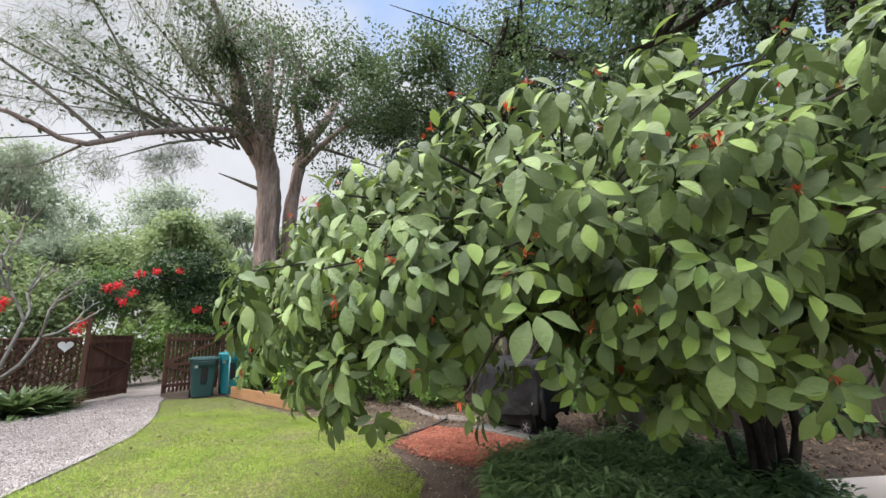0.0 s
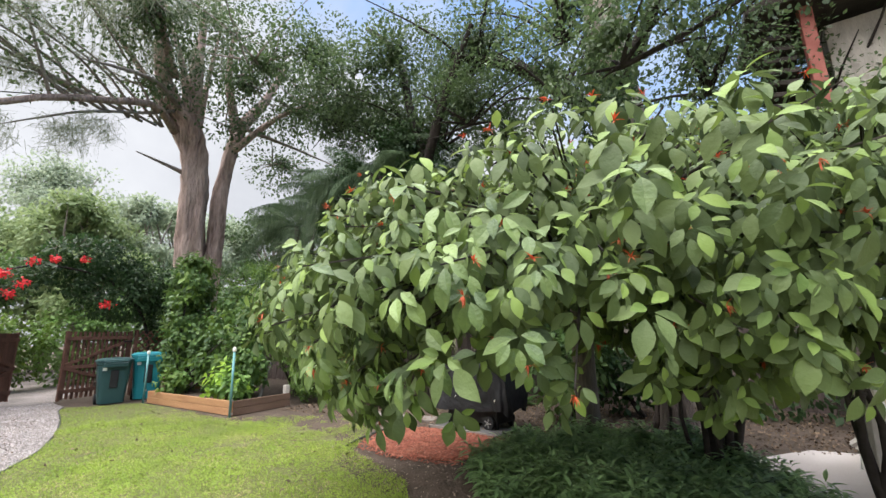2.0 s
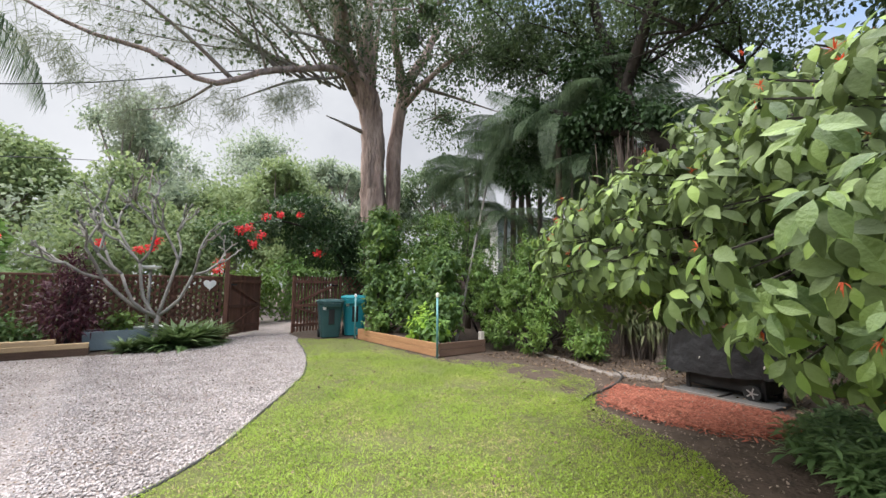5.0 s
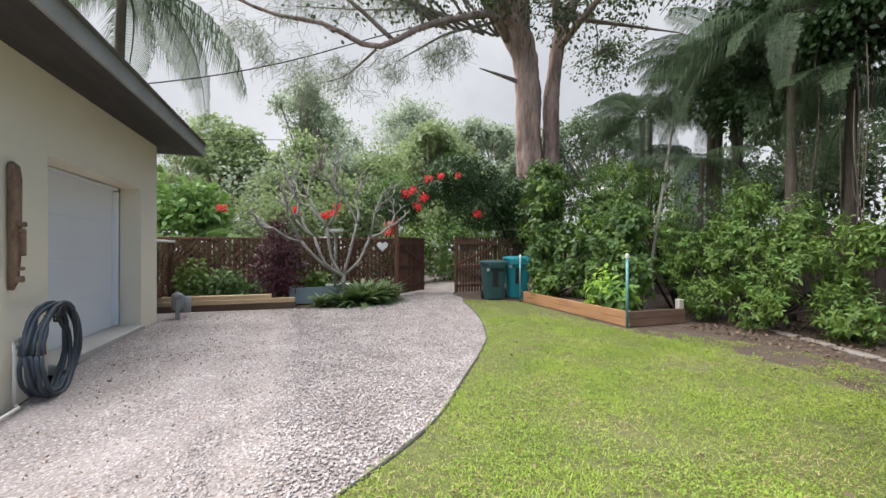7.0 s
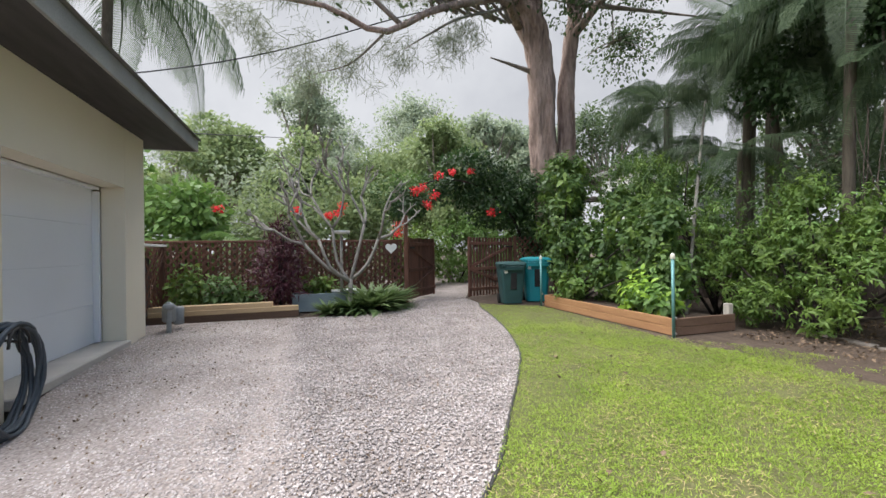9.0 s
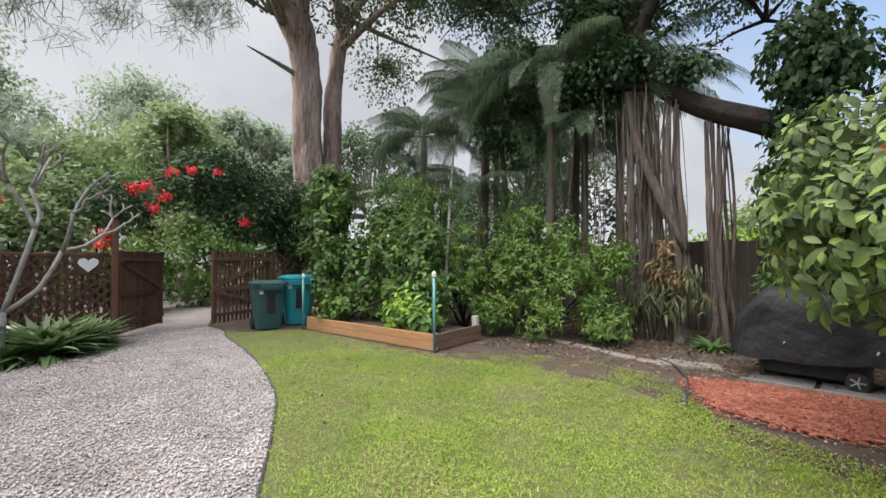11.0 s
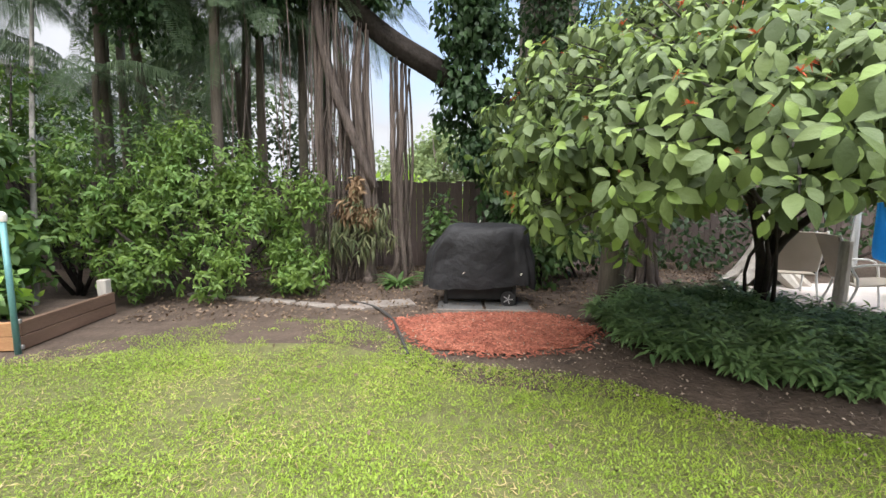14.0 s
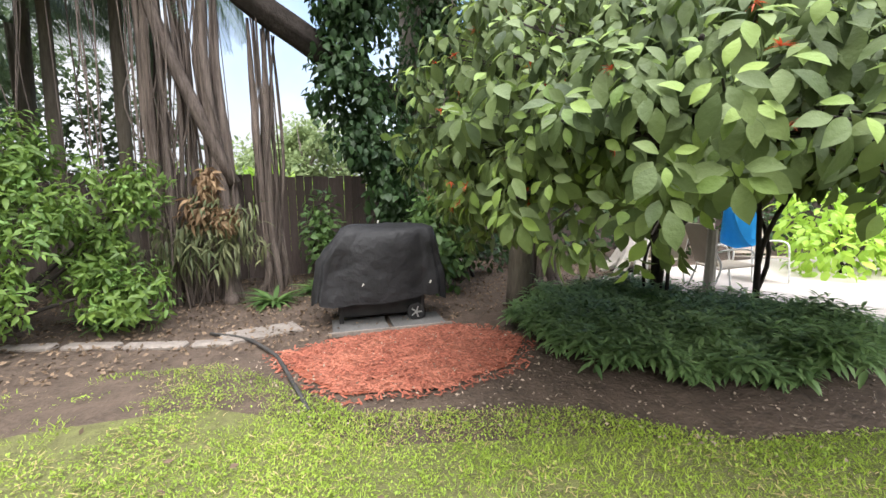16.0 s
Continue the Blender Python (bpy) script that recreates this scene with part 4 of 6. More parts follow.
# burgundy plant
rng = np.random.default_rng(44)
ti = thing("burgundy_shrub", "dark burgundy narrow-leaved shrub in the fence bed", "shrub", at=(-13.45, -1.75, 0))
b = B()
for k in range(7):
    tube(b, bez([(0, 0, 0), (random.uniform(-0.1, 0.1), random.uniform(-0.15, 0.15), 0.8), (random.uniform(-0.2, 0.2), random.uniform(-0.4, 0.4), random.uniform(1.3, 2.0))], 5), [0.03, 0.025, 0.02, 0.018, 0.014, 0.01], 5)
part("stem", b, M_barkdark, ti)
foliage("leaves", 45, [((0, 0, 0.8), (0.5, 0.7, 0.65)), ((0, 0.05, 1.4), (0.38, 0.48, 0.6)), ((0, 0, 1.85), (0.16, 0.2, 0.4))], 1900, 0.17, L_ti, T_thin, ti, out=0.8, droop=-0.2, depth=0.8)
for k, (c, r, n) in enumerate((((-13.5, -2.9, 0.5), (0.4, 0.45, 0.45), 260), ((-13.6, -3.6, 0.6), (0.4, 0.4, 0.55), 260), ((-13.3, -2.4, 0.35), (0.3, 0.35, 0.3), 160), ((-13.6, -0.9, 0.6), (0.25, 0.4, 0.25), 140))):
    foliage("bed_shrub", 50 + k, [(c, r)], n * 2, 0.13, L_hedge if k % 2 else L_vine, T_oval2, depth=0.8, label="small leafy green shrub in the fence bed", category="shrub")
# ---- bins ----


def wheelie_bin(at, rz, s, m, label, round_lid):
    t = thing("wheelie_bin", label, "bin", "bins", at, rz)
    b = B()
    prof = [(0.0, 0.22, 0.25), (0.12, 0.23, 0.265), (0.9, 0.285, 0.33), (0.93, 0.305, 0.35), (0.99, 0.305, 0.35)]
    rings = []
    for z, hx, hy in prof:
        ring = []
        for k in range(20):
            a = 2 * math.pi * (k + 0.5) / 20
            c, sn = math.cos(a), math.sin(a)
            e = 0.28 if not round_lid else 0.5
            ring.append(b.verts.new((hx * math.copysign(abs(c) ** e, c) * s, hy * math.copysign(abs(sn) ** e, sn) * s, (0.03 + z) * s)))
        rings.append(ring)
    for p, q in zip(rings, rings[1:]):
        for k in range(20):
            b.faces.new((p[k], p[(k + 1) % 20], q[(k + 1) % 20], q[k]))
    b.faces.new(rings[0][::-1])
    b.faces.new(rings[-1])
    part("body", b, m, t)
    b = B()
    rings = []
    for z, k0 in ((1.022, 1.06), (1.05, 1.06), (1.085, 0.9), (1.1, 0.55)):
        ring = []
        for k in range(20):
            a = 2 * math.pi * (k + 0.5) / 20
            c, sn = math.cos(a), math.sin(a)
            e = 0.28 if not round_lid else 0.5
            ring.append(b.verts.new((0.305 * k0 * math.copysign(abs(c) ** e, c) * s, 0.35 * k0 * math.copysign(abs(sn) ** e, sn) * s, z * s)))
        rings.append(ring)
    for p, q in zip(rings, rings[1:]):
        for k in range(20):
            b.faces.new((p[k], p[(k + 1) % 20], q[(k + 1) % 20], q[k]))
    b.faces.new(rings[0][::-1])
    b.faces.new(rings[-1])
    part("lid", b, m, t)
    b = B()
    tube(b, [(0.33 * s, -0.25 * s, 1.0 * s), (0.39 * s, -0.25 * s, 1.02 * s), (0.39 * s, 0.25 * s, 1.02 * s), (0.33 * s, 0.25 * s, 1.0 * s)], 0.016, 6)
    part("handle", b, m, t)
    b = B()
    box(b, (0.275 * s, 0.0, 0.6 * s), (0.03, 0.16 * s, 0.42 * s), (0, 4, 0), 0.012)
    part("lift_recess", b, M_rubber, t)
    b = B()
    box(b, (0.33 * s, 0.0, 0.93 * s), (0.05, 0.5 * s, 0.1 * s), (0, 0, 0), 0.012)
    part("lift_bar", b, m, t)
    for y in (-0.27, 0.27):
        w = B()
        bmesh.ops.create_cone(w, cap_ends=True, segments=16, radius1=0.125 * s, radius2=0.125 * s, depth=0.05, matrix=pose(-0.2 * s, y * s, 0.125 * s, 90))
        part("wheel", w, M_rubber, t)
    b = B()
    box(b, (0.285 * s, -0.2 * s, 0.85 * s), (0.008, 0.08, 0.09), (0, 4, 0))
    part("decal", b, M_white, t, "pale printed label")
    return t


wheelie_bin((-12.85, 3.72, 0), -12, 0.97, M_bingreen, "dark green plastic wheelie bin by the gate", False)
wheelie_bin((-12.95, 4.5, 0), -20, 1.06, M_binteal, "teal plastic recycling bin with round lid", True)

# ---- planter bed with trellis vines ----
bed = thing("raised_planter", "low red-brown plank raised bed at the lawn edge", "planter")
for z, m in ((0.075, M_plank), (0.21, M_plank)):
    b = B()
    box(b, (-10.22, 4.2, z), (3.62, 0.045, 0.13), (0, 0, 0), 0.006)
    part("plank", b, m, bed)
    b = B()
    box(b, (-8.42, 4.83, z), (0.045, 1.26, 0.13), (0, 0, 0), 0.006)
    part("plank", b, M_plankdark, bed, "dark stained plank")
    b = B()
    box(b, (-12.05, 4.8, z), (0.045, 1.2, 0.13), (0, 0, 0), 0.006)
    part("plank", b, M_plank, bed)
b = B()
box(b, (-10.22, 4.83, 0.1), (3.55, 1.2, 0.2))
part("soil_fill", b, M_soil, bed)
b = B()
box(b, (-8.47, 5.4, 0.22), (0.1, 0.1, 0.44), bevel=0.006)
part("corner_post", b, M_wood_pale, bed, "pale timber corner post")


def steel_pole(at, h):
    t = thing("garden_stake", "slim teal metal stake at the planter corner", "stake", "planter stakes", at)
    b = B()
    tube(b, [(0, 0, 0), (0, 0, h)], 0.024, 8)
    part("pole", b, M_tealpole, t, smooth=True)
    b = B()
    lathe(b, [(0.03, h - 0.02), (0.035, h), (0.035, h + 0.04), (0.015, h + 0.07)], 10)
    part("cap", b, M_pvc, t, "pale plastic cap")
    for z in (0.06, 0.3):
        b = B()
        box(b, (0.0, 0.02, z), (0.075, 0.03, 0.04), bevel=0.006)
        part("clamp", b, M_metal, t)
    return t


steel_pole((-8.37, 4.12, 0), 1.22)
steel_pole((-12.1, 4.13, 0), 1.15)


def stems(name, parent, base, tops, r, m, seed, bend=0.25):
    rg = random.Random(seed)
    b = B()
    for p in tops:
        a = Vector(base) + Vector((rg.uniform(-0.1, 0.1), rg.uniform(-0.1, 0.1), 0))
        e = Vector(p)
        mid = (a + e) / 2 + Vector((rg.uniform(-bend, bend), rg.uniform(-bend, bend), 0.1))
        tube(b, bez([a, mid, e], 8), [r * (1 - 0.085 * k) for k in range(9)], 6)
    return part(name, b, m, parent, smooth=True)


def shrub(name, label, seed, blobs, n, size, m, template=T_oval2, gap=None, category="shrub", depth=0.5, stem=M_barkdark, per=0, young=None, **kw):
    c0 = blobs[0][0]
    t = thing(name, label, category)
    stems("stem", t, (c0[0], c0[1], 0), [Vector(c) + Vector((0, 0, r[2] * 0.3)) for c, r in blobs], 0.03, stem, seed)
    if per:
        sprigs("leaves", seed, blobs, n, size, per, m, t, young, template, depth, gap, **kw)
    else:
        foliage("leaves", seed, blobs, n, size, m, template, t, gap=gap, depth=depth, **kw)
    return t


T_lobe = leaf_shape(0.62, 0.15, 0.28, 3, 0.42)
shrub("trellis_vine", "dense dark climbing vine over the planter trellis", 61, [((-11.95, 4.75, 1.3), (0.42, 0.4, 1.35)), ((-12.1, 4.9, 2.65), (0.45, 0.42, 0.65)), ((-11.5, 5.15, 1.2), (0.55, 0.5, 1.1)), ((-10.9, 5.1, 0.85), (0.55, 0.45, 0.8)), ((-10.25, 5.0, 1.2), (0.5, 0.45, 1.0)), ((-9.55, 5.15, 1.35), (0.5, 0.45, 1.05)), ((-9.2, 5.0, 0.85), (0.42, 0.4, 0.6)), ((-10.0, 5.6, 1.9), (0.6, 0.4, 0.7)), ((-11.3, 5.8, 2.3), (0.7, 0.5, 0.7))], 1500, 0.15, L_vine, T_lobe, category="vine", depth=0.6, per=6, young=L_hedge, gap=(1.6, -0.3), droop=0.8)
shrub("trellis_vine", "light green vine climbing beside the tall tree", 66, [((-13.2, 5.5, 1.8), (0.7, 0.7, 1.6)), ((-13.0, 5.4, 3.1), (0.75, 0.6, 0.8)), ((-12.6, 5.2, 3.4), (0.45, 0.4, 0.4))], 900, 0.16, L_vine, T_lobe, category="vine", depth=0.6, gap=(1.5, -0.25), per=6, young=L_hedge, share=0.5, droop=0.8)
shrub("leafy_herb", "bright green lobed-leaf plant in the raised bed", 62, [((-9.4, 4.6, 0.55), (0.5, 0.36, 0.36)), ((-8.95, 4.55, 0.45), (0.32, 0.28, 0.26))], 130, 0.17, L_palmlight, T_lobe, category="plant", depth=0.8, per=6, young=L_lime, droop=0.7)
shrub("leafy_herb", "bright green lobed-leaf plant in the raised bed", 63, [((-11.4, 4.45, 0.5), (0.45, 0.3, 0.36))], 70, 0.15, L_hedge, T_lobe, category="plant", depth=0.8, per=6, young=L_palmlight, droop=0.7)
shrub("hedge_shrub", "loose bright green shrub behind the stone edging", 64, [((-7.7, 6.4, 1.2), (0.75, 0.7, 0.95)), ((-6.6, 6.5, 0.95), (0.6, 0.6, 0.75)), ((-8.6, 6.3, 1.0), (0.75, 0.6, 0.9)), ((-7.25, 6.6, 1.75), (0.6, 0.55, 0.55)), ((-8.2, 6.6, 1.9), (0.5, 0.45, 0.5)), ((-6.35, 6.15, 0.42), (0.5, 0.42, 0.36)), ((-7.5, 5.95, 0.5), (0.6, 0.4, 0.42)), ((-6.9, 6.0, 1.0), (0.4, 0.35, 0.4)), ((-8.4, 5.85, 0.5), (0.45, 0.35, 0.4)), ((-9.2, 6.15, 1.4), (0.6, 0.45, 0.9)), ((-7.9, 6.3, 2.2), (0.35, 0.3, 0.35)), ((-6.25, 6.4, 1.5), (0.3, 0.3, 0.35))], 2300, 0.105, L_hedge, leaf_shape(0.38, 0.2, 0.35, 3, 0.45), gap=(2.0, -0.2), depth=0.75, per=8, young=L_palmlight, share=0.22, droop=0.6, reach=1.5)
shrub("tall_shrub", "tall loose green shrub behind the planter", 65, [((-9.6, 6.6, 1.7), (0.9, 0.6, 1.3)), ((-10.9, 6.8, 2.2), (1.0, 0.8, 1.5)), ((-8.7, 7.2, 1.7), (0.7, 0.6, 1.4)), ((-10.2, 6.6, 3.0), (0.6, 0.5, 0.7)), ((-11.6, 6.6, 3.2), (0.7, 0.5, 0.6)), ((-12.0, 6.2, 3.2), (0.7, 0.5, 0.8)), ((-10.6, 6.0, 2.7), (0.7, 0.5, 0.8))], 1700, 0.12, L_vine, T_lance, gap=(1.4, -0.2), depth=0.7, per=8, young=L_hedge, share=0.4, droop=0.6, reach=1.6)

# leaning pole
b = B()
tube(b, [(-9.0, 5.1, 0.1), (-10.0, 6.6, 2.6), (-10.9, 8.0, 4.9)], [0.035, 0.032, 0.026], 7)
tagged(link("bamboo_pole", b, M_plumeria, smooth=True), "grey leaning bamboo pole in the vines", "pole")

# ---- bougainvillea over the gate ----
boug = thing("bougainvillea", "dark leafy bougainvillea arching over the gate with red bracts", "vine")
b = B()
tube(b, bez([(-14.5, 5.2, 0), (-14.6, 4.9, 2.0), (-14.7, 4.0, 3.1), (-14.6, 2.6, 3.4), (-14.5, 1.4, 3.0)], 16), [0.05 - 0.002 * k for k in range(17)], 6)
part("stem", b, M_barkdark, boug, smooth=True)
foliage("leaves", 71, [((-14.8, 4.3, 2.75), (0.9, 1.1, 0.75)), ((-14.8, 5.6, 2.2), (0.8, 0.9, 1.3)), ((-14.8, 2.9, 3.2), (0.7, 1.0, 0.6)), ((-15.0, 3.6, 3.8), (0.9, 1.1, 0.6)), ((-14.5, 1.5, 2.7), (0.45, 0.6, 0.45)), ((-14.9, 5.0, 3.2), (0.9, 1.0, 0.8))], 15000, 0.13, L_dark, T_quad, boug, gap=(1.3, -0.25), depth=0.6)
RED = [(-14.0, 1.55, 2.95), (-14.0, 1.75, 3.05), (-14.0, 2.1, 2.85), (-14.0, 1.9, 2.6), (-14.0, 1.05, 1.85), (-14.1, 1.15, 2.05), (-13.9, 3.75, 2.4), (-14.0, 2.6, 3.5), (-14.0, 2.2, 3.4), (-14.2, 3.2, 3.6), (-14.3, -0.4, 2.35), (-14.3, -0.65, 2.3), (-14.3, -0.3, 2.55), (-14.3, -1.4, 2.4), (-14.6, -3.2, 2.45)]
for k, c in enumerate(RED):
    rr = 0.1 if k > 6 else 0.14
    foliage("bract_cluster", 80 + k, [(c, (rr, rr * 1.2, rr * 0.8))], 70, 0.075, L_red, T_quad, boug if k < 10 else None, depth=1.0, label="cluster of red bracts", category="" if k < 10 else "flower", kind="stuff" if k < 10 else "")

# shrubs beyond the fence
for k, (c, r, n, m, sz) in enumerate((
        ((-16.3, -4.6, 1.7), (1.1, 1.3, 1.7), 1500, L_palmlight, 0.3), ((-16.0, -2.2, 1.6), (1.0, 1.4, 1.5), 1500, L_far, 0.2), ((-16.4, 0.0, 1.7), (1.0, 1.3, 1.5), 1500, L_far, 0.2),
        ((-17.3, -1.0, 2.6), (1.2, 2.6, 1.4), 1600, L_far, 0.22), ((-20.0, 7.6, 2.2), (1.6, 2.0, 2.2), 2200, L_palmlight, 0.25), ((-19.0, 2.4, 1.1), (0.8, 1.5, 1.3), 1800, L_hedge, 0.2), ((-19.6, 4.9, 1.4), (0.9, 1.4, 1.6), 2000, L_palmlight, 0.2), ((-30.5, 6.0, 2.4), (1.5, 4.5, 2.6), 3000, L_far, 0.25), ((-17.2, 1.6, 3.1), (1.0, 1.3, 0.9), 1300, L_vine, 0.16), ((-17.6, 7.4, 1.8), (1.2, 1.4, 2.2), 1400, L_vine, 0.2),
        ((-17.5, -7.0, 2.4), (1.4, 1.6, 2.4), 1300, L_palmlight, 0.34), ((-20.5, -3.0, 2.5), (1.8, 2.5, 2.6), 1500, L_farhaze, 0.25))):
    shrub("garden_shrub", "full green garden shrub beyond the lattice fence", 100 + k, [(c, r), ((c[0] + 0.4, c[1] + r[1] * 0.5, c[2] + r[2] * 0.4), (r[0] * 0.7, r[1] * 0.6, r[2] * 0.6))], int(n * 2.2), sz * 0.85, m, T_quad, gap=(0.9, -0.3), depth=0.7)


def limbs(b, rg, start, ends, r0, r1, n=10, sag=0.0):
    for e in ends:
        s, e = Vector(start), Vector(e)
        ln = (e - s).length
        mid = (s + e) / 2 + Vector((rg.uniform(-0.1, 0.1), rg.uniform(-0.1, 0.1), rg.uniform(0, 0.12) - sag)) * ln
        tube(b, bez([s, mid, e], n), [r0 + (r1 - r0) * k / n for k in range(n + 1)], 6, caps=False)


def far_tree(at, h, w, m, seed, n, size, label, tmpl=T_quad):
    t = thing("garden_tree", label, "tree", at=at)
    rg = random.Random(seed)
    b = B()
    tube(b, bez([(0, 0, 0), (0.1, 0.1, h * 0.3), (-0.1, 0.15, h * 0.55)], 8), [0.22 - 0.012 * k for k in range(9)], 8)
    blobs = []
    for k in range(30):
        a, rr, lv = rg.uniform(0, 6.28), w * rg.uniform(0.1, 0.95) ** 0.7, rg.random()
        rr *= 1.0 - 0.65 * lv ** 2
        q = w * rg.uniform(0.2, 0.4)
        blobs.append(((math.cos(a) * rr, math.sin(a) * rr, h * (0.36 + 0.58 * lv)), (q, q * rg.uniform(0.8, 1.2), q * rg.uniform(0.5, 0.85))))
    limbs(b, rg, (0, 0, h * 0.4), [c for c, r in blobs], 0.1, 0.02)
    part("trunk", b, M_barkgrey, t, smooth=True)
    foliage("crown", seed, blobs, int(n * 4.2), size * 0.62, m, tmpl, t, gap=(0.8, -0.22), depth=0.95)
    return t


# Distant crowns: their haze is only the pale grey-green leaf colour.
for k, (at, h, w, m, n) in enumerate((((-28, -1.0, 0), 11.5, 4.2, L_farhaze, 5200), ((-31, 6.5, 0), 12.0, 5.0, L_farhaze, 5200), ((-22, 5.2, 0), 7.6, 2.6, L_far, 4200), ((-34, -8.5, 0), 10.5, 5.0, L_farhaze, 4200), ((-26, 10.5, 0), 9.0, 3.6, L_farhaze, 3800), ((-21, -1.2, 0), 6.6, 2.4, L_far, 3000), ((-30, -16, 0), 10, 4.5, L_farhaze, 3000), ((-36, 1, 0), 11, 5.5, L_farhaze, 3500), ((-25, 17, 0), 11, 5, L_canopy, 3500), ((-14, 19, 0), 9, 4.5, L_canopy, 4000), ((-3, 20, 0), 4.6, 3.0, L_far, 3000), ((6, 18, 0), 10, 5, L_canopy, 3500), ((12, 9, 0), 8, 4, L_canopy, 3000), ((-26, 3.5, 0), 8.0, 3.4, L_far, 4200), ((-24, -5, 0), 7.5, 3.2, L_far, 4000), ((-24, 8.5, 0), 8.5, 3.2, L_farhaze, 4000), ((-29, 14, 0), 10, 4.5, L_farhaze, 4000))):
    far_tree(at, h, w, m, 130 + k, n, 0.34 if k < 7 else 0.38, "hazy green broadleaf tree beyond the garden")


# ---- tall casuarina ----
def casuarina():
    t = thing("tall_tree", "tall red-barked tree with twin trunks and sparse crown", "tree")
    rg = random.Random(9)
    b = B()
    fluted(b, [(-15.1, 6.45, -0.05), (-15.0, 6.35, 1.2), (-15.0, 6.25, 3.0), (-15.0, 6.12, 5.0), (-15.0, 6.05, 7.0), (-15.0, 5.75, 8.4), (-15.0, 5.2, 9.2), (-14.9, 4.6, 10.4), (-14.8, 4.2, 13)], [0.66, 0.5, 0.42, 0.38, 0.38, 0.38, 0.28, 0.2, 0.1], 26, 110, 0.27, 1.0)
    part("trunk", b, M_bark, t, smooth=True)
    b = B()
    fluted(b, [(-15.0, 5.7, 8.2), (-15.0, 5.8, 9.2), (-15.05, 5.75, 10.6), (-15.2, 5.9, 13.5)], [0.3, 0.3, 0.24, 0.08], 16, 30, 0.12, 5.0)
    part("trunk", b, M_bark, t, "upper fork of the trunk", smooth=True)
    b = B()
    fluted(b, [(-14.9, 6.75, 2.2), (-14.85, 6.85, 4.4), (-14.9, 6.92, 6.4), (-15.0, 7.2, 8.2), (-15.0, 7.6, 9.6), (-15, 8.4, 11.0), (-15, 9.2, 13)], [0.3, 0.26, 0.24, 0.23, 0.21, 0.17, 0.08], 18, 56, 0.2, 9.0)
    part("trunk", b, M_bark, t, "second leaning trunk", smooth=True)
    b = B()
    fluted(b, [(-15.0, 7.35, 8.7), (-15.0, 7.2, 9.8), (-15.0, 6.9, 11.2), (-15.0, 6.9, 13)], [0.17, 0.16, 0.13, 0.06], 12, 24, 0.12, 3.0)
    part("limb", b, M_bark, t, smooth=True)
    for pts, r in (([(-15.0, 5.75, 7.0), (-15.0, 5.0, 7.15), (-15.0, 4.25, 7.28)], 0.09), ([(-14.9, 5.2, 9.1), (-14.2, 4.2, 8.3), (-13.2, 2.6, 7.25), (-13.0, 1.7, 6.6), (-12.9, 1.05, 6.1)], 0.06), ([(-12.6, 0.5, 6.2), (-12.9, -0.2, 5.6), (-13.0, -1.0, 5.3)], 0.035), ([(-14.9, 5.2, 8.3), (-14.1, 4.3, 8.55), (-13.3, 2.9, 7.75), (-12.8, 1.7, 7.05), (-12.5, 0.45, 6.2), (-12.4, -0.7, 6.5), (-12.3, -1.9, 6.5), (-12.2, -3.2, 6.9)], 0.125), ([(-12.6, 0.9, 6.5), (-12.6, -0.2, 7.3), (-12.6, -1.6, 8.0), (-12.4, -3.4, 8.2)], 0.06), ([(-13.2, 2.7, 7.6), (-13.0, 1.2, 7.9), (-12.8, -0.6, 8.8)], 0.06), ([(-14.95, 5.75, 7.6), (-15.3, 4.2, 10.2), (-15.2, 2.2, 12.2)], 0.16), ([(-14.95, 5.6, 8.0), (-14.9, 5.3, 10.5), (-15.2, 4.4, 13.5)], 0.2), ([(-14.85, 5.3, 9.2), (-13.5, 4.0, 9.0), (-12.6, 2.8, 8.4), (-12.2, 2.0, 8.0)], 0.09), ([(-14.8, 5.0, 10.2), (-13.0, 3.2, 12.0), (-11.0, 1.0, 12.8), (-9, -1.5, 12.8)], 0.14), ([(-15, 7.1, 8.2), (-13.5, 8.2, 9.8), (-11.5, 9.4, 10.6)], 0.16), ([(-14.9, 5.9, 8.4), (-15.6, 6.4, 11), (-15.8, 6.8, 14)], 0.16), ([(-15, 7.3, 9.5), (-14, 9.0, 9.0), (-12.6, 10.2, 8.2)], 0.1)):
        b = B()
        tube(b, bez(pts, 18), [r * (1 - 0.045 * k) for k in range(19)], 8, 0.05, rg)
        part("limb", b, M_bark if r > 0.12 else M_barkgrey, t, smooth=True)
    # thin boughs fanning out from the long limb, with loose sprays along them
    rgf = np.random.default_rng(17)
    SP, LP = [], []
    for k in range(12):
        s = Vector((-14.6, 4.9, 8.2)).lerp(Vector((-12.8, 1.7, 7.1)), float(rgf.random()))
        e = Vector((-12.3 + rgf.normal() * 0.7, rgf.uniform(-4.5, 1.6), rgf.uniform(6.0, 12.5)))
        pts = bez([s, s.lerp(e, 0.35) + Vector((0, 0, rgf.uniform(0.1, 0.6))), s.lerp(e, 0.7) + Vector((0, 0, rgf.uniform(0.0, 0.5))), e], 22)
        b = B()
        tube(b, pts, [0.045 * (1 - 0.04 * q) for q in range(23)], 6, 0.05, rg)
        part("bough", b, M_barkgrey, t, smooth=True)
        for j in range(6, 23):
            p = np.array(pts[j])
            n = 16 if j > 14 else 5
            SP.append(p + rgf.normal(size=(n * 3, 3)) * (0.24, 0.28, 0.17))
            if j < 20:
                LP.append(p + rgf.normal(size=(6, 3)) * (0.32, 0.36, 0.26))
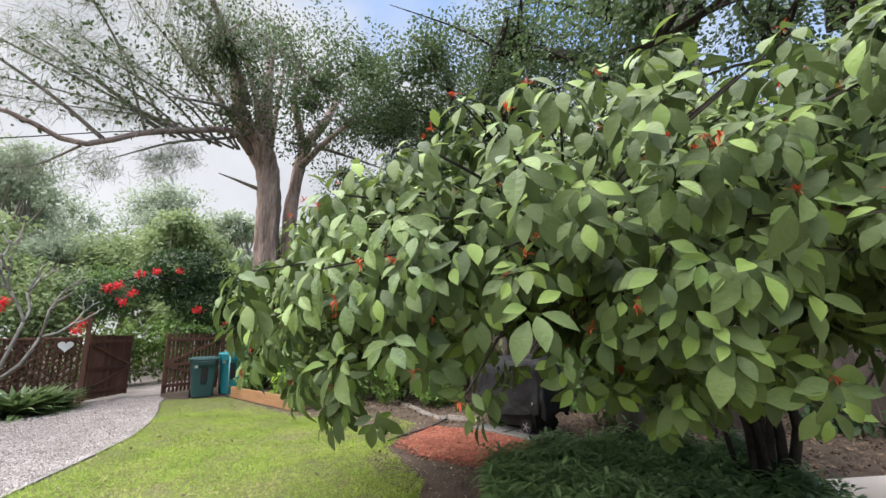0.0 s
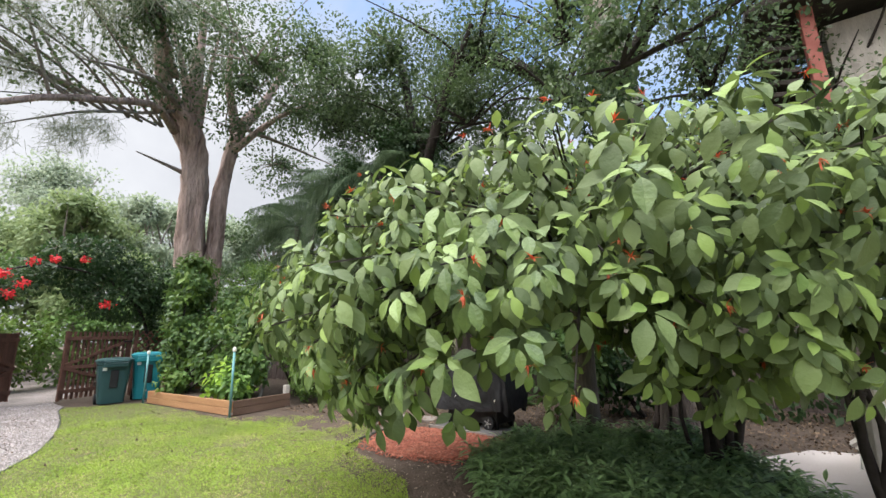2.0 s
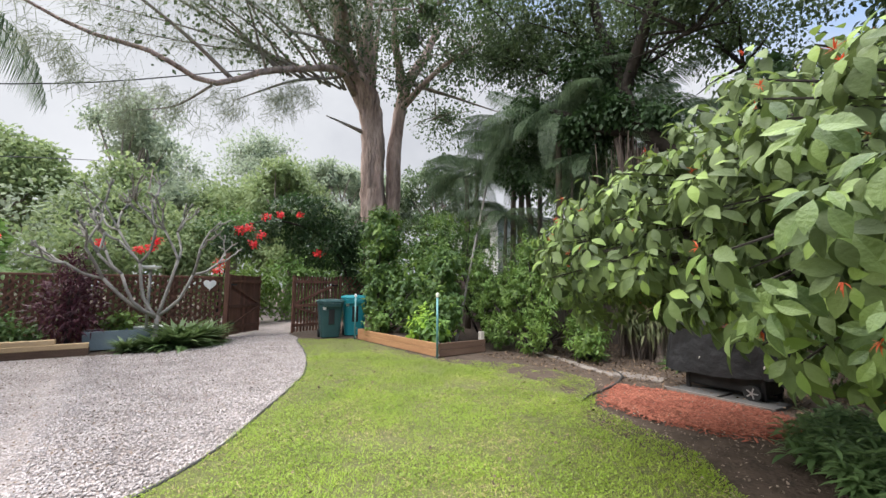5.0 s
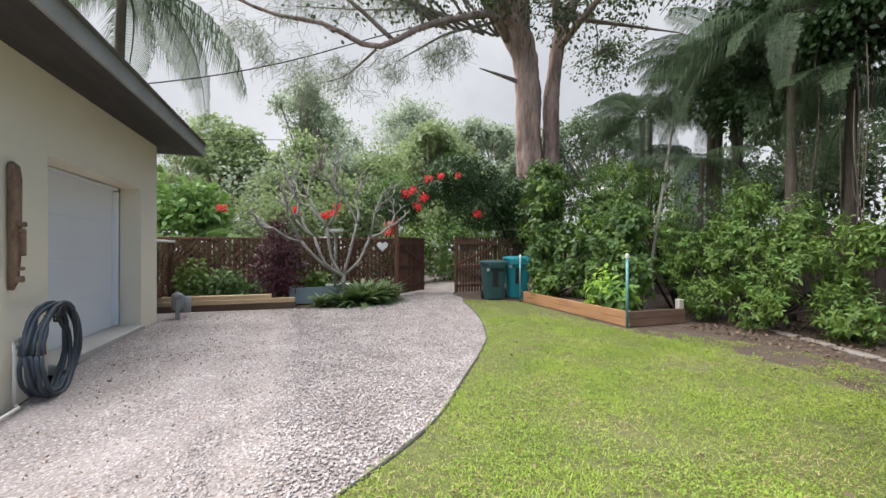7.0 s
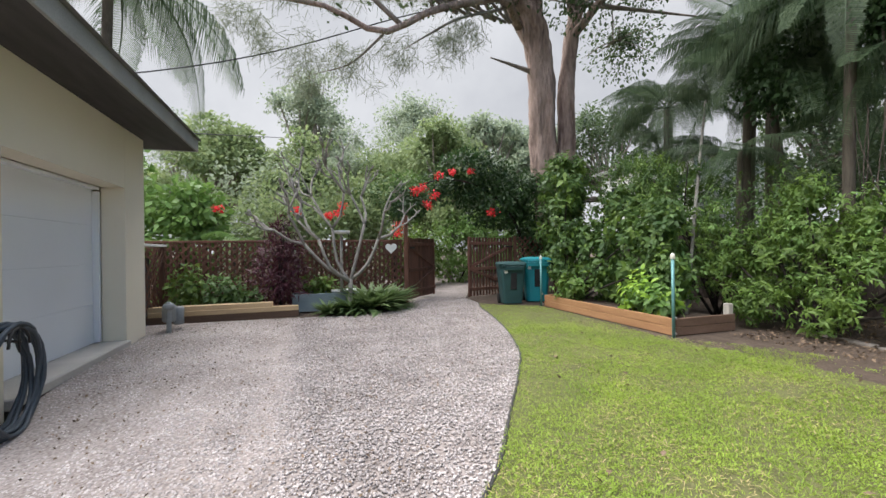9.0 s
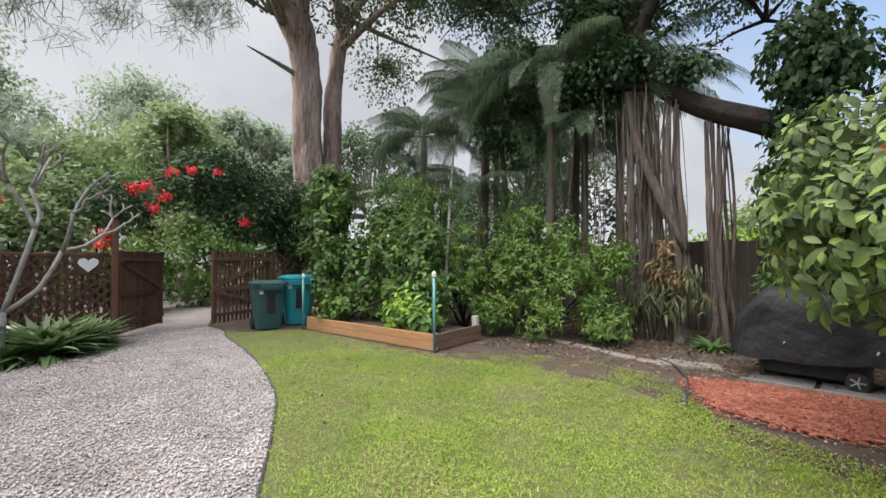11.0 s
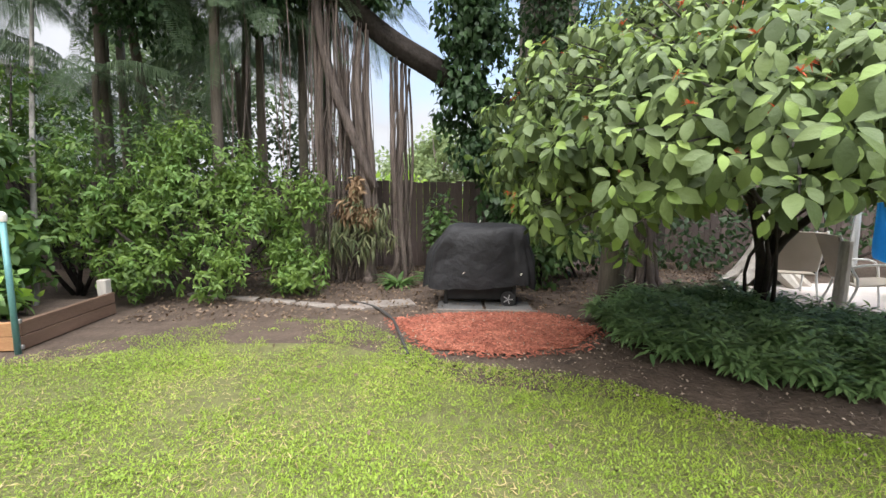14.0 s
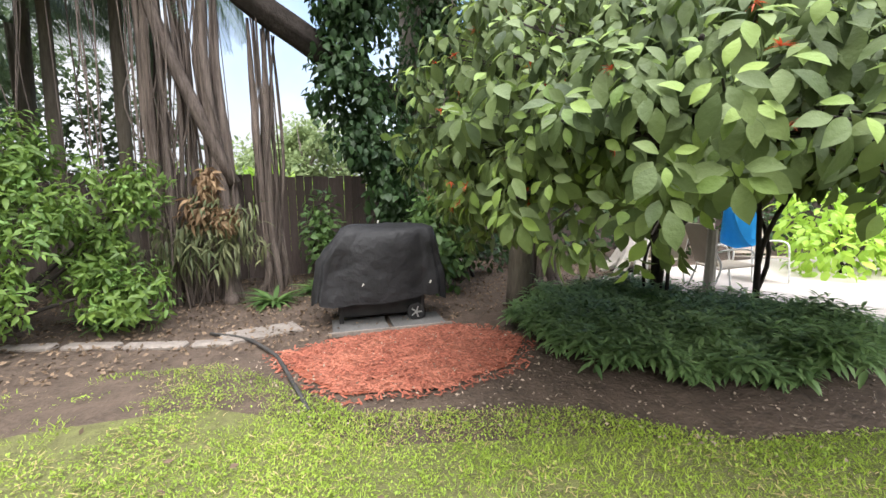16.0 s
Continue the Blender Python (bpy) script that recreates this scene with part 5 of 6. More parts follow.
    # drooping needle tassels under the long limb
    for c, k in (((-13.0, -0.4, 5.6), 7), ((-13.0, -1.2, 5.3), 7), ((-12.9, 0.2, 6.0), 5), ((-12.8, -1.8, 5.9), 7), ((-13.0, 2.2, 6.3), 8), ((-13.1, 2.7, 6.7), 6), ((-12.9, 1.2, 6.0), 4), ((-12.6, -2.6, 6.4), 6)):
        for j in range(k):
            q = np.array(c) + rgf.normal(size=3) * (0.3, 0.32, 0.22)
            SP.append(q + rgf.normal(size=(70, 3)) * (0.13, 0.14, 0.15))
    SP, LP = np.concatenate(SP), np.concatenate(LP)
    d = rgf.normal(size=SP.shape) * 0.55 + (0, -0.3, -0.6)
    many("needle_sprays", T_spray, SP, frames(d, rgf.normal(size=SP.shape)), rgf.uniform(0.15, 0.36, len(SP)), L_needle, t, kind="stuff")
    d = rgf.normal(size=LP.shape) + (0, 0, -0.3)
    many("leaves", T_quad, LP, frames(d, rgf.normal(size=LP.shape)), rgf.uniform(0.1, 0.17, len(LP)), L_canopy, t, kind="stuff")
    blobs = [((-12.9, 2.2, 7.4), (0.7, 1.1, 0.7)), ((-12.4, -1.5, 6.9), (0.7, 1.6, 0.5)), ((-12.4, -2.0, 8.0), (0.8, 1.8, 0.5)), ((-13.5, 3.6, 11.2), (2.2, 2.6, 1.6)), ((-11.0, 0.6, 12.3), (2.4, 2.6, 1.2)), ((-15, 6.5, 13.5), (3.2, 3.2, 2.2)), ((-13.0, 8.8, 10.2), (2.2, 2.0, 1.6)), ((-14.2, 7.2, 11), (2.4, 2.2, 1.8)), ((-15.2, 9.5, 8.8), (1.6, 1.6, 1.6)), ((-14.5, 4.2, 9.6), (1.6, 1.8, 1.2)), ((-14.0, 7.0, 9.0), (1.3, 1.6, 0.9)), ((-12.0, 6.5, 10.5), (2.2, 2.4, 1.3))]
    foliage("needle_sprays", 141, blobs[3:5], 12000, 0.5, L_needle, T_spray, t, out=0.2, droop=1.0, depth=0.95, gap=(0.8, -0.05))
    foliage("crown", 142, blobs[3:], 27000, 0.15, L_canopy, T_quad, t, gap=(0.7, -0.1), depth=0.95)
    rg2 = random.Random(5)
    b = B()
    for c, r in blobs[3:]:
        for k in range(9):
            s = Vector(c) + Vector((rg2.uniform(-0.3, 0.3) * r[0], rg2.uniform(-0.3, 0.3) * r[1], -0.2))
            e = Vector(c) + Vector((rg2.gauss(0, 0.6) * r[0], rg2.gauss(0, 0.6) * r[1], rg2.uniform(-0.6, 0.9) * r[2]))
            limbs(b, rg2, s, [e], 0.035, 0.008, 5)
    tagged(part("twig", b, M_barkgrey, t), kind="stuff")


casuarina()


# ---- palms ----
def frond_mesh(name, L, droop, n, lw, m, seed):
    rg = random.Random(seed)
    b = B()
    line = [Vector((0, L * u * (1 - 0.18 * droop * u), L * (0.55 * u * (1 - 0.3 * droop) - droop * 0.75 * u * u))) for u in [k / 12 for k in range(13)]]
    tube(b, line, [0.022 - 0.0014 * k for k in range(13)], 4)
    for i in range(n):
        u = 0.12 + 0.86 * i / n
        k = min(int(u * 12), 11)
        p = line[k].lerp(line[k + 1], u * 12 - k)
        d = (line[k + 1] - line[k]).normalized()
        ll = lw * (0.45 + 1.1 * math.sin(math.pi * min(1, u * 0.92 + 0.08))) * rg.uniform(0.85, 1.1)
        for s in (-1, 1):
            side = Vector((s, 0, 0))
            tip = p + (side * 0.8 + d * 0.55 + Vector((0, 0, -0.6 - 0.9 * rg.random()))).normalized() * ll
            mid = p + (side * 0.9 + d * 0.5 + Vector((0, 0, 0.0))).normalized() * ll * 0.5
            w = d * 0.0095
            q = [b.verts.new(x) for x in (p - w * 0.6, p + w * 0.6, mid + w, mid - w, tip)]
            b.faces.new((q[0], q[1], q[2], q[3]))
            b.faces.new((q[3], q[2], q[4]))
    me = bpy.data.meshes.new(name)
    b.to_mesh(me)
    b.free()
    me.materials.append(m)
    return me


FR = {}
for key, m in (("dark", L_palm), ("light", L_palmlight)):
    FR[key] = [frond_mesh("frond", 2.6, dr, 78, 0.52, m, 7 + i) for i, dr in enumerate((0.55, 0.95, 1.35))]


def palm(at, h, nf, scale, key, seed, label, lean=(0, 0), r=0.1):
    t = thing("palm", label, "palm", "palms", at)
    rg = random.Random(seed)
    b = B()
    top = Vector((lean[0], lean[1], h))
    tube(b, bez([(0, 0, 0), (lean[0] * 0.3, lean[1] * 0.3, h * 0.5), top], 10), [r * 1.0 - 0.03 * r * k for k in range(11)], 9, 0.05, rg)
    part("trunk", b, M_log, t, smooth=True)
    for i in range(nf):
        a = 360 * i / nf + rg.uniform(-14, 14)
        o = new("frond", FR[key][i % 3])
        o.parent = t
        o.matrix_basis = pose(*top, 0, 0, a) @ pose(0, 0, 0, rg.uniform(-20, 38), rg.uniform(-15, 15), 0) @ Matrix.Scale(scale * rg.uniform(0.72, 1.0), 4)
    return t


for k, (at, h, nf, sc, key, lean, r) in enumerate((
        ((-12.6, 8.6, 0), 5.2, 13, 0.95, "dark", (0.3, -0.3), 0.11), ((-10.9, 9.4, 0), 6.4, 14, 1.05, "dark", (0.2, 0), 0.12), ((-9.4, 8.4, 0), 5.0, 13, 1.0, "dark", (-0.2, -0.2), 0.1), ((-8.4, 10.0, 0), 6.8, 14, 1.1, "dark", (0.2, 0.2), 0.12),
        ((-7.6, 8.6, 0), 4.6, 12, 0.95, "dark", (0.1, -0.1), 0.1), ((-11.8, 11.5, 0), 7.5, 13, 1.1, "dark", (0, 0.2), 0.12), ((-6.9, 11.0, 0), 6.0, 12, 1.0, "dark", (0.3, 0), 0.11), ((-14.2, 10.5, 0), 6.2, 12, 1.0, "dark", (0, 0), 0.11),
        ((-17.0, -6.4, 0), 9.0, 18, 1.9, "dark", (0.6, 0.4), 0.16), ((-15.6, -4.3, 0), 1.4, 9, 0.62, "light", (0, 0), 0.08), ((-15.4, -3.0, 0), 1.7, 9, 0.5, "light", (0, 0), 0.06), ((-9.9, 7.6, 0), 3.4, 9, 0.7, "dark", (0.1, 0), 0.07), ((-8.0, 7.6, 0), 5.6, 14, 0.95, "dark", (0.2, -0.2), 0.1), ((-6.8, 8.5, 0), 5.4, 14, 0.95, "dark", (0.1, 0), 0.1), ((-10.2, 8.3, 0), 5.8, 14, 1.0, "dark", (0.1, 0), 0.1), ((-9.0, 11.5, 0), 4.6, 12, 1.1, "dark", (0, 0), 0.1), ((-13.4, 9.2, 0), 4.4, 12, 0.9, "dark", (0, 0), 0.1))):
    palm(at, h, nf, sc, key, 160 + k, "slender palm with drooping dark green fronds" if key == "dark" else "young palm with bright green fronds", lean, r)


# ---- banyan ----
def banyan():
    t = thing("banyan_tree", "spreading banyan with a shade-darkened limb and hanging aerial roots", "tree")
    rg = random.Random(17)
    b = B()
    tube(b, bez([(-1.75, 9.15, -0.05), (-1.8, 9.05, 1.5), (-1.8, 9.0, 4.5), (-1.85, 9.0, 8.5), (-1.9, 9.0, 12)], 18), [0.95, 0.8, 0.7, 0.66, 0.64, 0.62, 0.6, 0.6, 0.6, 0.58, 0.56, 0.54, 0.5, 0.48, 0.44, 0.4, 0.36, 0.3, 0.26], 16, 0.1, rg)
    part("trunk", b, M_barkgrey, t, smooth=True)
    # Limb bark is near-black: crown shade and backlight are put into the colour.
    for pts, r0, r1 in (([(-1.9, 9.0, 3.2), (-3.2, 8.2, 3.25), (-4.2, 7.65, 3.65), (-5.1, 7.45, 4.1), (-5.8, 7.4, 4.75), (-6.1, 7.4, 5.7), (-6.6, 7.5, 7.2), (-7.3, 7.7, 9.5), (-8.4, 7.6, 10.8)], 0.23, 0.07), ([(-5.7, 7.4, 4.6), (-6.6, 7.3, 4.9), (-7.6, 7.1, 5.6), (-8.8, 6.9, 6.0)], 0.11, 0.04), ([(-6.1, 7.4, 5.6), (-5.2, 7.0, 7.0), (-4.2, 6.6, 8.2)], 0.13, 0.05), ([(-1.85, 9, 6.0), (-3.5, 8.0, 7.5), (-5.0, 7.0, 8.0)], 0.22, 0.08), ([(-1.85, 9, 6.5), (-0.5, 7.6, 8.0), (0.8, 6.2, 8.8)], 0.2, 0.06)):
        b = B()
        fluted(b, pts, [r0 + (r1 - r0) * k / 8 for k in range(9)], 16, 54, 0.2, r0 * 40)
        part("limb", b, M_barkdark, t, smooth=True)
    foliage("crown", 176, [((-8.0, 6.8, 8.5), (1.7, 1.3, 1.2)), ((-10.0, 6.9, 10.2), (1.6, 1.4, 1.3)), ((-6.8, 7.2, 9.0), (1.3, 1.2, 1.1)), ((-9.0, 7.8, 8.2), (1.3, 1.1, 1.0))], 15000, 0.13, L_canopy, T_quad, t, gap=(0.9, -0.12), depth=0.95)
    # pillar roots
    PILL = [(-5.55, 7.35, 4.25, 0.15), (-5.82, 7.42, 4.3, 0.04), (-6.02, 7.3, 4.6, 0.04), (-6.28, 7.45, 4.8, 0.085), (-6.12, 7.55, 4.7, 0.04), (-4.96, 7.6, 3.95, 0.075), (-4.78, 7.75, 3.8, 0.04)]
    for x, y, z, r in PILL:
        b = B()
        ns = 4 if r > 0.15 else 3 if r > 0.08 else 2
        for q in range(ns):
            a0, tw = 6.283 * q / ns + rg.random(), rg.uniform(-1.5, 1.5)
            rs = r * (0.55 if ns > 2 else 0.75)
            pts = []
            for u in (0, 0.08, 0.25, 0.5, 0.75, 1.0):
                off = r * (1.5 if u == 0 else 0.75 if u < 0.9 else 0.45)
                pts.append((x + math.cos(a0 + tw * u) * off + rg.gauss(0, 0.04), y + math.sin(a0 + tw * u) * off + rg.gauss(0, 0.03), -0.03 + (z - 0.05) * u))
            tube(b, bez(pts, 16), [rs * 1.25, rs * 1.1] + [rs * rg.uniform(0.75, 1.1) for k in range(11)] + [rs * 0.8, rs * 0.65, rs * 0.5, rs * 0.35], 8, 0.16, rg)
        part("pillar_root", b, M_root, t, smooth=True)
    b = B()
    tube(b, bez([(-5.35, 7.25, 1.6), (-5.75, 7.2, 2.6), (-6.1, 7.3, 3.6), (-6.25, 7.35, 4.6)], 10), [0.09, 0.085, 0.08, 0.08, 0.08, 0.08, 0.08, 0.075, 0.07, 0.07, 0.07], 8, 0.1, rg)
    part("pillar_root", b, M_root, t, smooth=True)
    for k in range(84):
        u = rg.random()
        if k < 54:
            cx, cy, cz = rg.choice(PILL)[:3]
            x, y, z = cx + rg.gauss(0, 0.07), cy + rg.gauss(0, 0.12), cz
        else:
            x, y, z = -7.8 + 2.4 * u, 7.2 + rg.uniform(-0.2, 0.5), 3.4 + rg.uniform(0, 1.4)
        low = 0.0 if k < 46 else rg.uniform(0.2, 2.2)
        b = B()
        r = rg.uniform(0.004, 0.016) if k < 54 else rg.uniform(0.004, 0.009)
        tube(b, bez([(x + rg.gauss(0, 0.09), y + rg.gauss(0, 0.1), low), (x + rg.gauss(0, 0.09), y, low + (z - low) * 0.35), (x, y, low + (z - low) * 0.7), (x + rg.gauss(0, 0.05), y, z)], 8), r, 5)
        part("aerial_root", b, M_root, t)
    blobs = [((-7.0, 7.8, 7.5), (2.2, 1.6, 1.4)), ((-4.6, 7.4, 8.4), (2.0, 1.8, 1.2)), ((-2.6, 8.0, 8.8), (2.2, 2.0, 1.5)), ((0.2, 7.0, 8.8), (2.2, 2.0, 1.3)), ((-6.6, 9.6, 9.4), (2.2, 1.8, 1.3)), ((-9.5, 9, 8.8), (2.6, 2.4, 1.4)), ((1.8, 10, 6.4), (2.0, 1.6, 2.2)), ((-0.4, 10.8, 5.6), (1.6, 1.2, 2.0))]
    blobs += [((-2.6, 7.0, 6.6), (1.6, 1.2, 1.2)), ((-4.6, 6.9, 6.6), (1.3, 1.0, 1.0)), ((-0.1, 7.6, 6.2), (1.3, 1.0, 1.3)), ((-9.6, 7.8, 8.4), (1.4, 1.2, 0.9)), ((-11.0, 8.5, 9.4), (1.5, 1.3, 1.0)), ((-4.8, 9.8, 7.8), (2.3, 1.5, 1.2)), ((-6.2, 8.2, 7.0), (1.8, 1.2, 1.0)), ((-4.2, 8.1, 6.0), (1.3, 0.9, 0.7)), ((-1.2, 5.3, 5.6), (2.0, 1.3, 0.8)), ((0.9, 5.0, 5.9), (1.8, 1.2, 0.8))]
    foliage("crown", 172, blobs, 96000, 0.1, L_canopy, T_quad, t, gap=(0.8, -0.15), depth=0.95)
    # Foliage round the limb: dark leaf colour stands in for the crown's shade.
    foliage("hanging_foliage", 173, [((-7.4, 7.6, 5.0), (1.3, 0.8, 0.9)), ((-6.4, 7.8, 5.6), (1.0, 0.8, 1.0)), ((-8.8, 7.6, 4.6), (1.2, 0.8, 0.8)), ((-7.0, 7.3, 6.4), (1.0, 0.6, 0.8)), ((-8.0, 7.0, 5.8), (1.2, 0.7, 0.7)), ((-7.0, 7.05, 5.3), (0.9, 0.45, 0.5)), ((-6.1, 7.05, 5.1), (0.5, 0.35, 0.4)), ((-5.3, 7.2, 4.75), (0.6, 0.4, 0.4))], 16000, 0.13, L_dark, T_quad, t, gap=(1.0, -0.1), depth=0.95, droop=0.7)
    b = B()
    for c, r in blobs:
        for k in range(9):
            e = Vector(c) + Vector((rg.gauss(0, 0.6) * r[0], rg.gauss(0, 0.6) * r[1], rg.uniform(-0.7, 0.9) * r[2]))
            limbs(b, rg, Vector(c) + Vector((0, 0.2, -0.5 * r[2])), [e], 0.04, 0.008, 5)
    tagged(part("twig", b, M_barkdark, t), kind="stuff")


banyan()
ivy = thing("climbing_vine", "dark large-leaved climbing vine on the banyan", "vine")
stems("stem", ivy, (-2.6, 8.5, 0), [(-3.3, 8.2, 4.4), (-2.2, 8.35, 5.5), (-1.9, 8.4, 7.0), (-3.7, 8.0, 5.0)], 0.03, M_barkdark, 174)
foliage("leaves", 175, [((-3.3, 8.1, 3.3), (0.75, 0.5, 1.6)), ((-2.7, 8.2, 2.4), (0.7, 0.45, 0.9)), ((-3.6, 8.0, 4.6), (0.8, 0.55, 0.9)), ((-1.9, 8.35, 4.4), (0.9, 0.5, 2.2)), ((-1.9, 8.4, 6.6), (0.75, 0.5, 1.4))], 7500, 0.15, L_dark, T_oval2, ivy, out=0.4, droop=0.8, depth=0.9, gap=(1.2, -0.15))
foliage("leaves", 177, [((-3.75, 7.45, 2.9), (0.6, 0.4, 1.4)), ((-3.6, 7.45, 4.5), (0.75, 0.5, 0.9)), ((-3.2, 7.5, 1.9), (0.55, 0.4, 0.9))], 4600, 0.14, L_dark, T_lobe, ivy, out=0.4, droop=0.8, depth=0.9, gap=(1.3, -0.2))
for k, (x, y, z, s) in enumerate(((-5.75, 7.1, 1.05, 0.26), (-5.45, 7.05, 0.95, 0.25), (-6.05, 7.1, 0.95, 0.24), (-5.2, 7.15, 0.8, 0.22), (-5.65, 7.05, 1.35, 0.19), (-6.2, 7.15, 0.75, 0.19), (-5.9, 7.0, 0.75, 0.25), (-5.3, 7.0, 1.15, 0.22), (-5.55, 6.98, 0.7, 0.24))):
    rng = np.random.default_rng(180 + k)
    n = 60
    a = rng.random(n) * 6.283
    d = np.stack([np.cos(a) * 0.55, np.sin(a) * 0.4 - 0.4, rng.uniform(-1.4, 0.25, n)], 1)
    P = np.array((x, y, z)) + rng.normal(size=(n, 3)) * (0.12, 0.05, 0.1)
    many("staghorn_fern", T_thin, P, frames(d, np.tile((0.0, 0, 1), (n, 1))), s * rng.uniform(0.6, 1.2, n), L_brom, None, "drooping staghorn fern growing on the banyan roots", "fern")
L_dryfern = leafmat("dry_fern_frond", (0.14, 0.085, 0.045), (0.34, 0.23, 0.13), 0.8, 0.15)
for k, (c, r) in enumerate((((-5.75, 7.05, 1.25), (0.22, 0.12, 0.2)), ((-5.45, 7.0, 1.15), (0.2, 0.12, 0.16)), ((-5.65, 7.08, 1.6), (0.12, 0.1, 0.22)))):
    foliage("dead_fern", 185 + k, [(c, r)], 240, 0.13, L_dryfern, T_lance, depth=0.9, droop=0.8, label="brown dead fern fronds caught on the banyan roots", category="fern")
for k, (x, y) in enumerate(((-4.95, 6.85), (-4.3, 7.3), (-4.0, 7.6), (-6.6, 6.7))):
    strap_clump((x, y, 0.02), 50, 0.4, L_vine, "fern_clump", "small green fern clump at the tree base", 190 + k)
shrub("fence_shrub", "sparse green shrub by the grill and fence", 195, [((-4.15, 7.9, 0.8), (0.35, 0.35, 0.75))], 500, 0.13, L_vine, T_oval2, depth=0.9)
shrub("fence_shrub", "dark leafy shrub behind the covered grill", 196, [((-2.7, 6.5, 0.8), (0.55, 0.5, 0.8)), ((-2.4, 6.9, 1.2), (0.5, 0.5, 0.8))], 1500, 0.14, L_vine, T_oval2, depth=0.7)

# Understory shrubs: the shade below the bush is put into the leaf colour.
shrub("understory_shrub", "leafy shrub, its green darkened for shade under the big bush", 197, [((-1.7, 7.4, 0.6), (0.8, 0.45, 0.7)), ((-2.7, 7.6, 0.9), (0.7, 0.45, 0.9))], 2200, 0.13, L_dark, T_oval2, depth=0.8, gap=(1.5, -0.2))
shrub("understory_shrub", "leafy shrub, its green darkened for shade against the rear fence", 198, [((-0.2, 7.9, 0.45), (0.7, 0.35, 0.5)), ((0.5, 8.0, 0.9), (0.5, 0.35, 0.9))], 1300, 0.13, L_dark, T_oval2, depth=0.8, gap=(1.5, -0.1))

# ---- rear fence ----
rear = thing("board_fence", "weathered dark board fence along the rear boundary", "fence")
ME_board = slat_mesh("board", 0.02, 0.138)
ME_board.materials.append(M_greyfence)
x = -16.0
i = 0
while x < 7.0:
    o = new("board", ME_board)
    o.parent = rear
    o.matrix_basis = pose(x, 8.95 + random.uniform(-0.008, 0.008) + (0.02 if x > -16 else 0), 0.9 + random.uniform(-0.03, 0.03), 0, random.uniform(-0.6, 0.6), 0) @ Matrix.Diagonal((1, 1, 1.8, 1))
    x += 0.142
for z in (0.4, 1.5):
    b = B()
    box(b, (-4.5, 9.02, z), (23, 0.05, 0.09))
    part("rail", b, M_greyfence, rear)
side = thing("board_fence", "dark board fence closing the patio side", "fence")
for i in range(60):
    o = new("board", ME_board)
    o.parent = side
    o.matrix_basis = pose(7.4, 8.8 - i * 0.142, 0.9 + random.uniform(-0.03, 0.03), 0, 0, 90) @ Matrix.Diagonal((1, 1, 1.8, 1))

for k, (x, z, m) in enumerate(((-14.5, 4.6, L_canopy), (-11.5, 4.8, L_canopy), (-8.8, 4.4, L_canopy), (-6.2, 2.1, L_lime), (-3.6, 1.8, L_lime), (-0.5, 2.4, L_canopy), (2.5, 2.6, L_dark), (5.0, 2.8, L_dark))):
    shrub("far_hedge", "sunlit green shrub behind the rear fence", 230 + k, [((x, 13.5 - 0.3 * k % 2, z * 0.5), (2.0, 0.9, z * 0.55)), ((x + 1.2, 13.2, z * 0.6), (1.4, 0.8, z * 0.5))], 2600, 0.2, m, T_quad, depth=0.6)

# ---- grill ----
grill = thing("covered_grill", "barbecue grill under a black vinyl cover on pavers", "grill", at=(-3.85, 5.62, 0), rz=-8)


def cover():
    b = B()
    NU, prof = 72, [(0.3, 0.73, 0.33), (0.42, 0.735, 0.33), (0.56, 0.725, 0.32), (0.7, 0.7, 0.31), (0.82, 0.65, 0.295), (0.94, 0.57, 0.28), (1.04, 0.5, 0.24), (1.085, 0.42, 0.17), (1.09, 0.25, 0.08)]
    rings = []
    for j, (z, hx, hy) in enumerate(prof):
        ring = []
        for k in range(NU):
            a = 2 * math.pi * k / NU
            c, s = math.cos(a), math.sin(a)
            fold = (0.02 * math.sin(a * 11 + 0.8) + 0.014 * math.sin(a * 19)) * max(0, 1 - j / 6)
            p = Vector((hx * math.copysign(abs(c) ** 0.3, c), hy * math.copysign(abs(s) ** 0.3, s), z + (0.035 * math.sin(a * 5 + 1) if j == 0 else 0)))
            p += Vector((c, s, 0)) * fold
            p.x += 0.09 * max(0, z - 0.76) / 0.3
            p += noise.noise_vector(p * 3.2) * 0.06 + noise.noise_vector(p * 8) * 0.024
            ring.append(b.verts.new(p))
        rings.append(ring)
    for p, q in zip(rings, rings[1:]):
        for k in range(NU):
            b.faces.new((p[k], p[(k + 1) % NU], q[(k + 1) % NU], q[k]))
    b.faces.new(rings[-1])
    return b


o = part("cover", cover(), M_cover, grill, "creased black vinyl cover", smooth=True)
b = B()
box(b, (0.0, 0, 0.27), (0.95, 0.42, 0.36), bevel=0.02)
part("cabinet", b, M_iron, grill)
for x in (-0.45, 0.45):
    for y in (-0.2, 0.2):
        b = B()
        box(b, (x, y, 0.16), (0.05, 0.05, 0.28), bevel=0.004)
        part("leg", b, M_iron, grill)
for y in (-0.28, 0.28):
    b = B()
    bmesh.ops.create_cone(b, cap_ends=True, segments=20, radius1=0.095, radius2=0.095, depth=0.05, matrix=pose(0.36, y, 0.125, 90))
    w = part("wheel", b, M_rubber, grill)
    b = B()
    for k in range(5):
        a = k * 2 * math.pi / 5
        box(b, (0.36 + 0.035 * math.cos(a), y - 0.028, 0.125 + 0.035 * math.sin(a)), (0.06, 0.008, 0.014), (0, -math.degrees(a), 0))
    bmesh.ops.create_cone(b, cap_ends=True, segments=12, radius1=0.018, radius2=0.018, depth=0.014, matrix=pose(0.36, y - 0.03, 0.125, 90))
    part("hub", b, M_metal, w, "grey spoked hub")
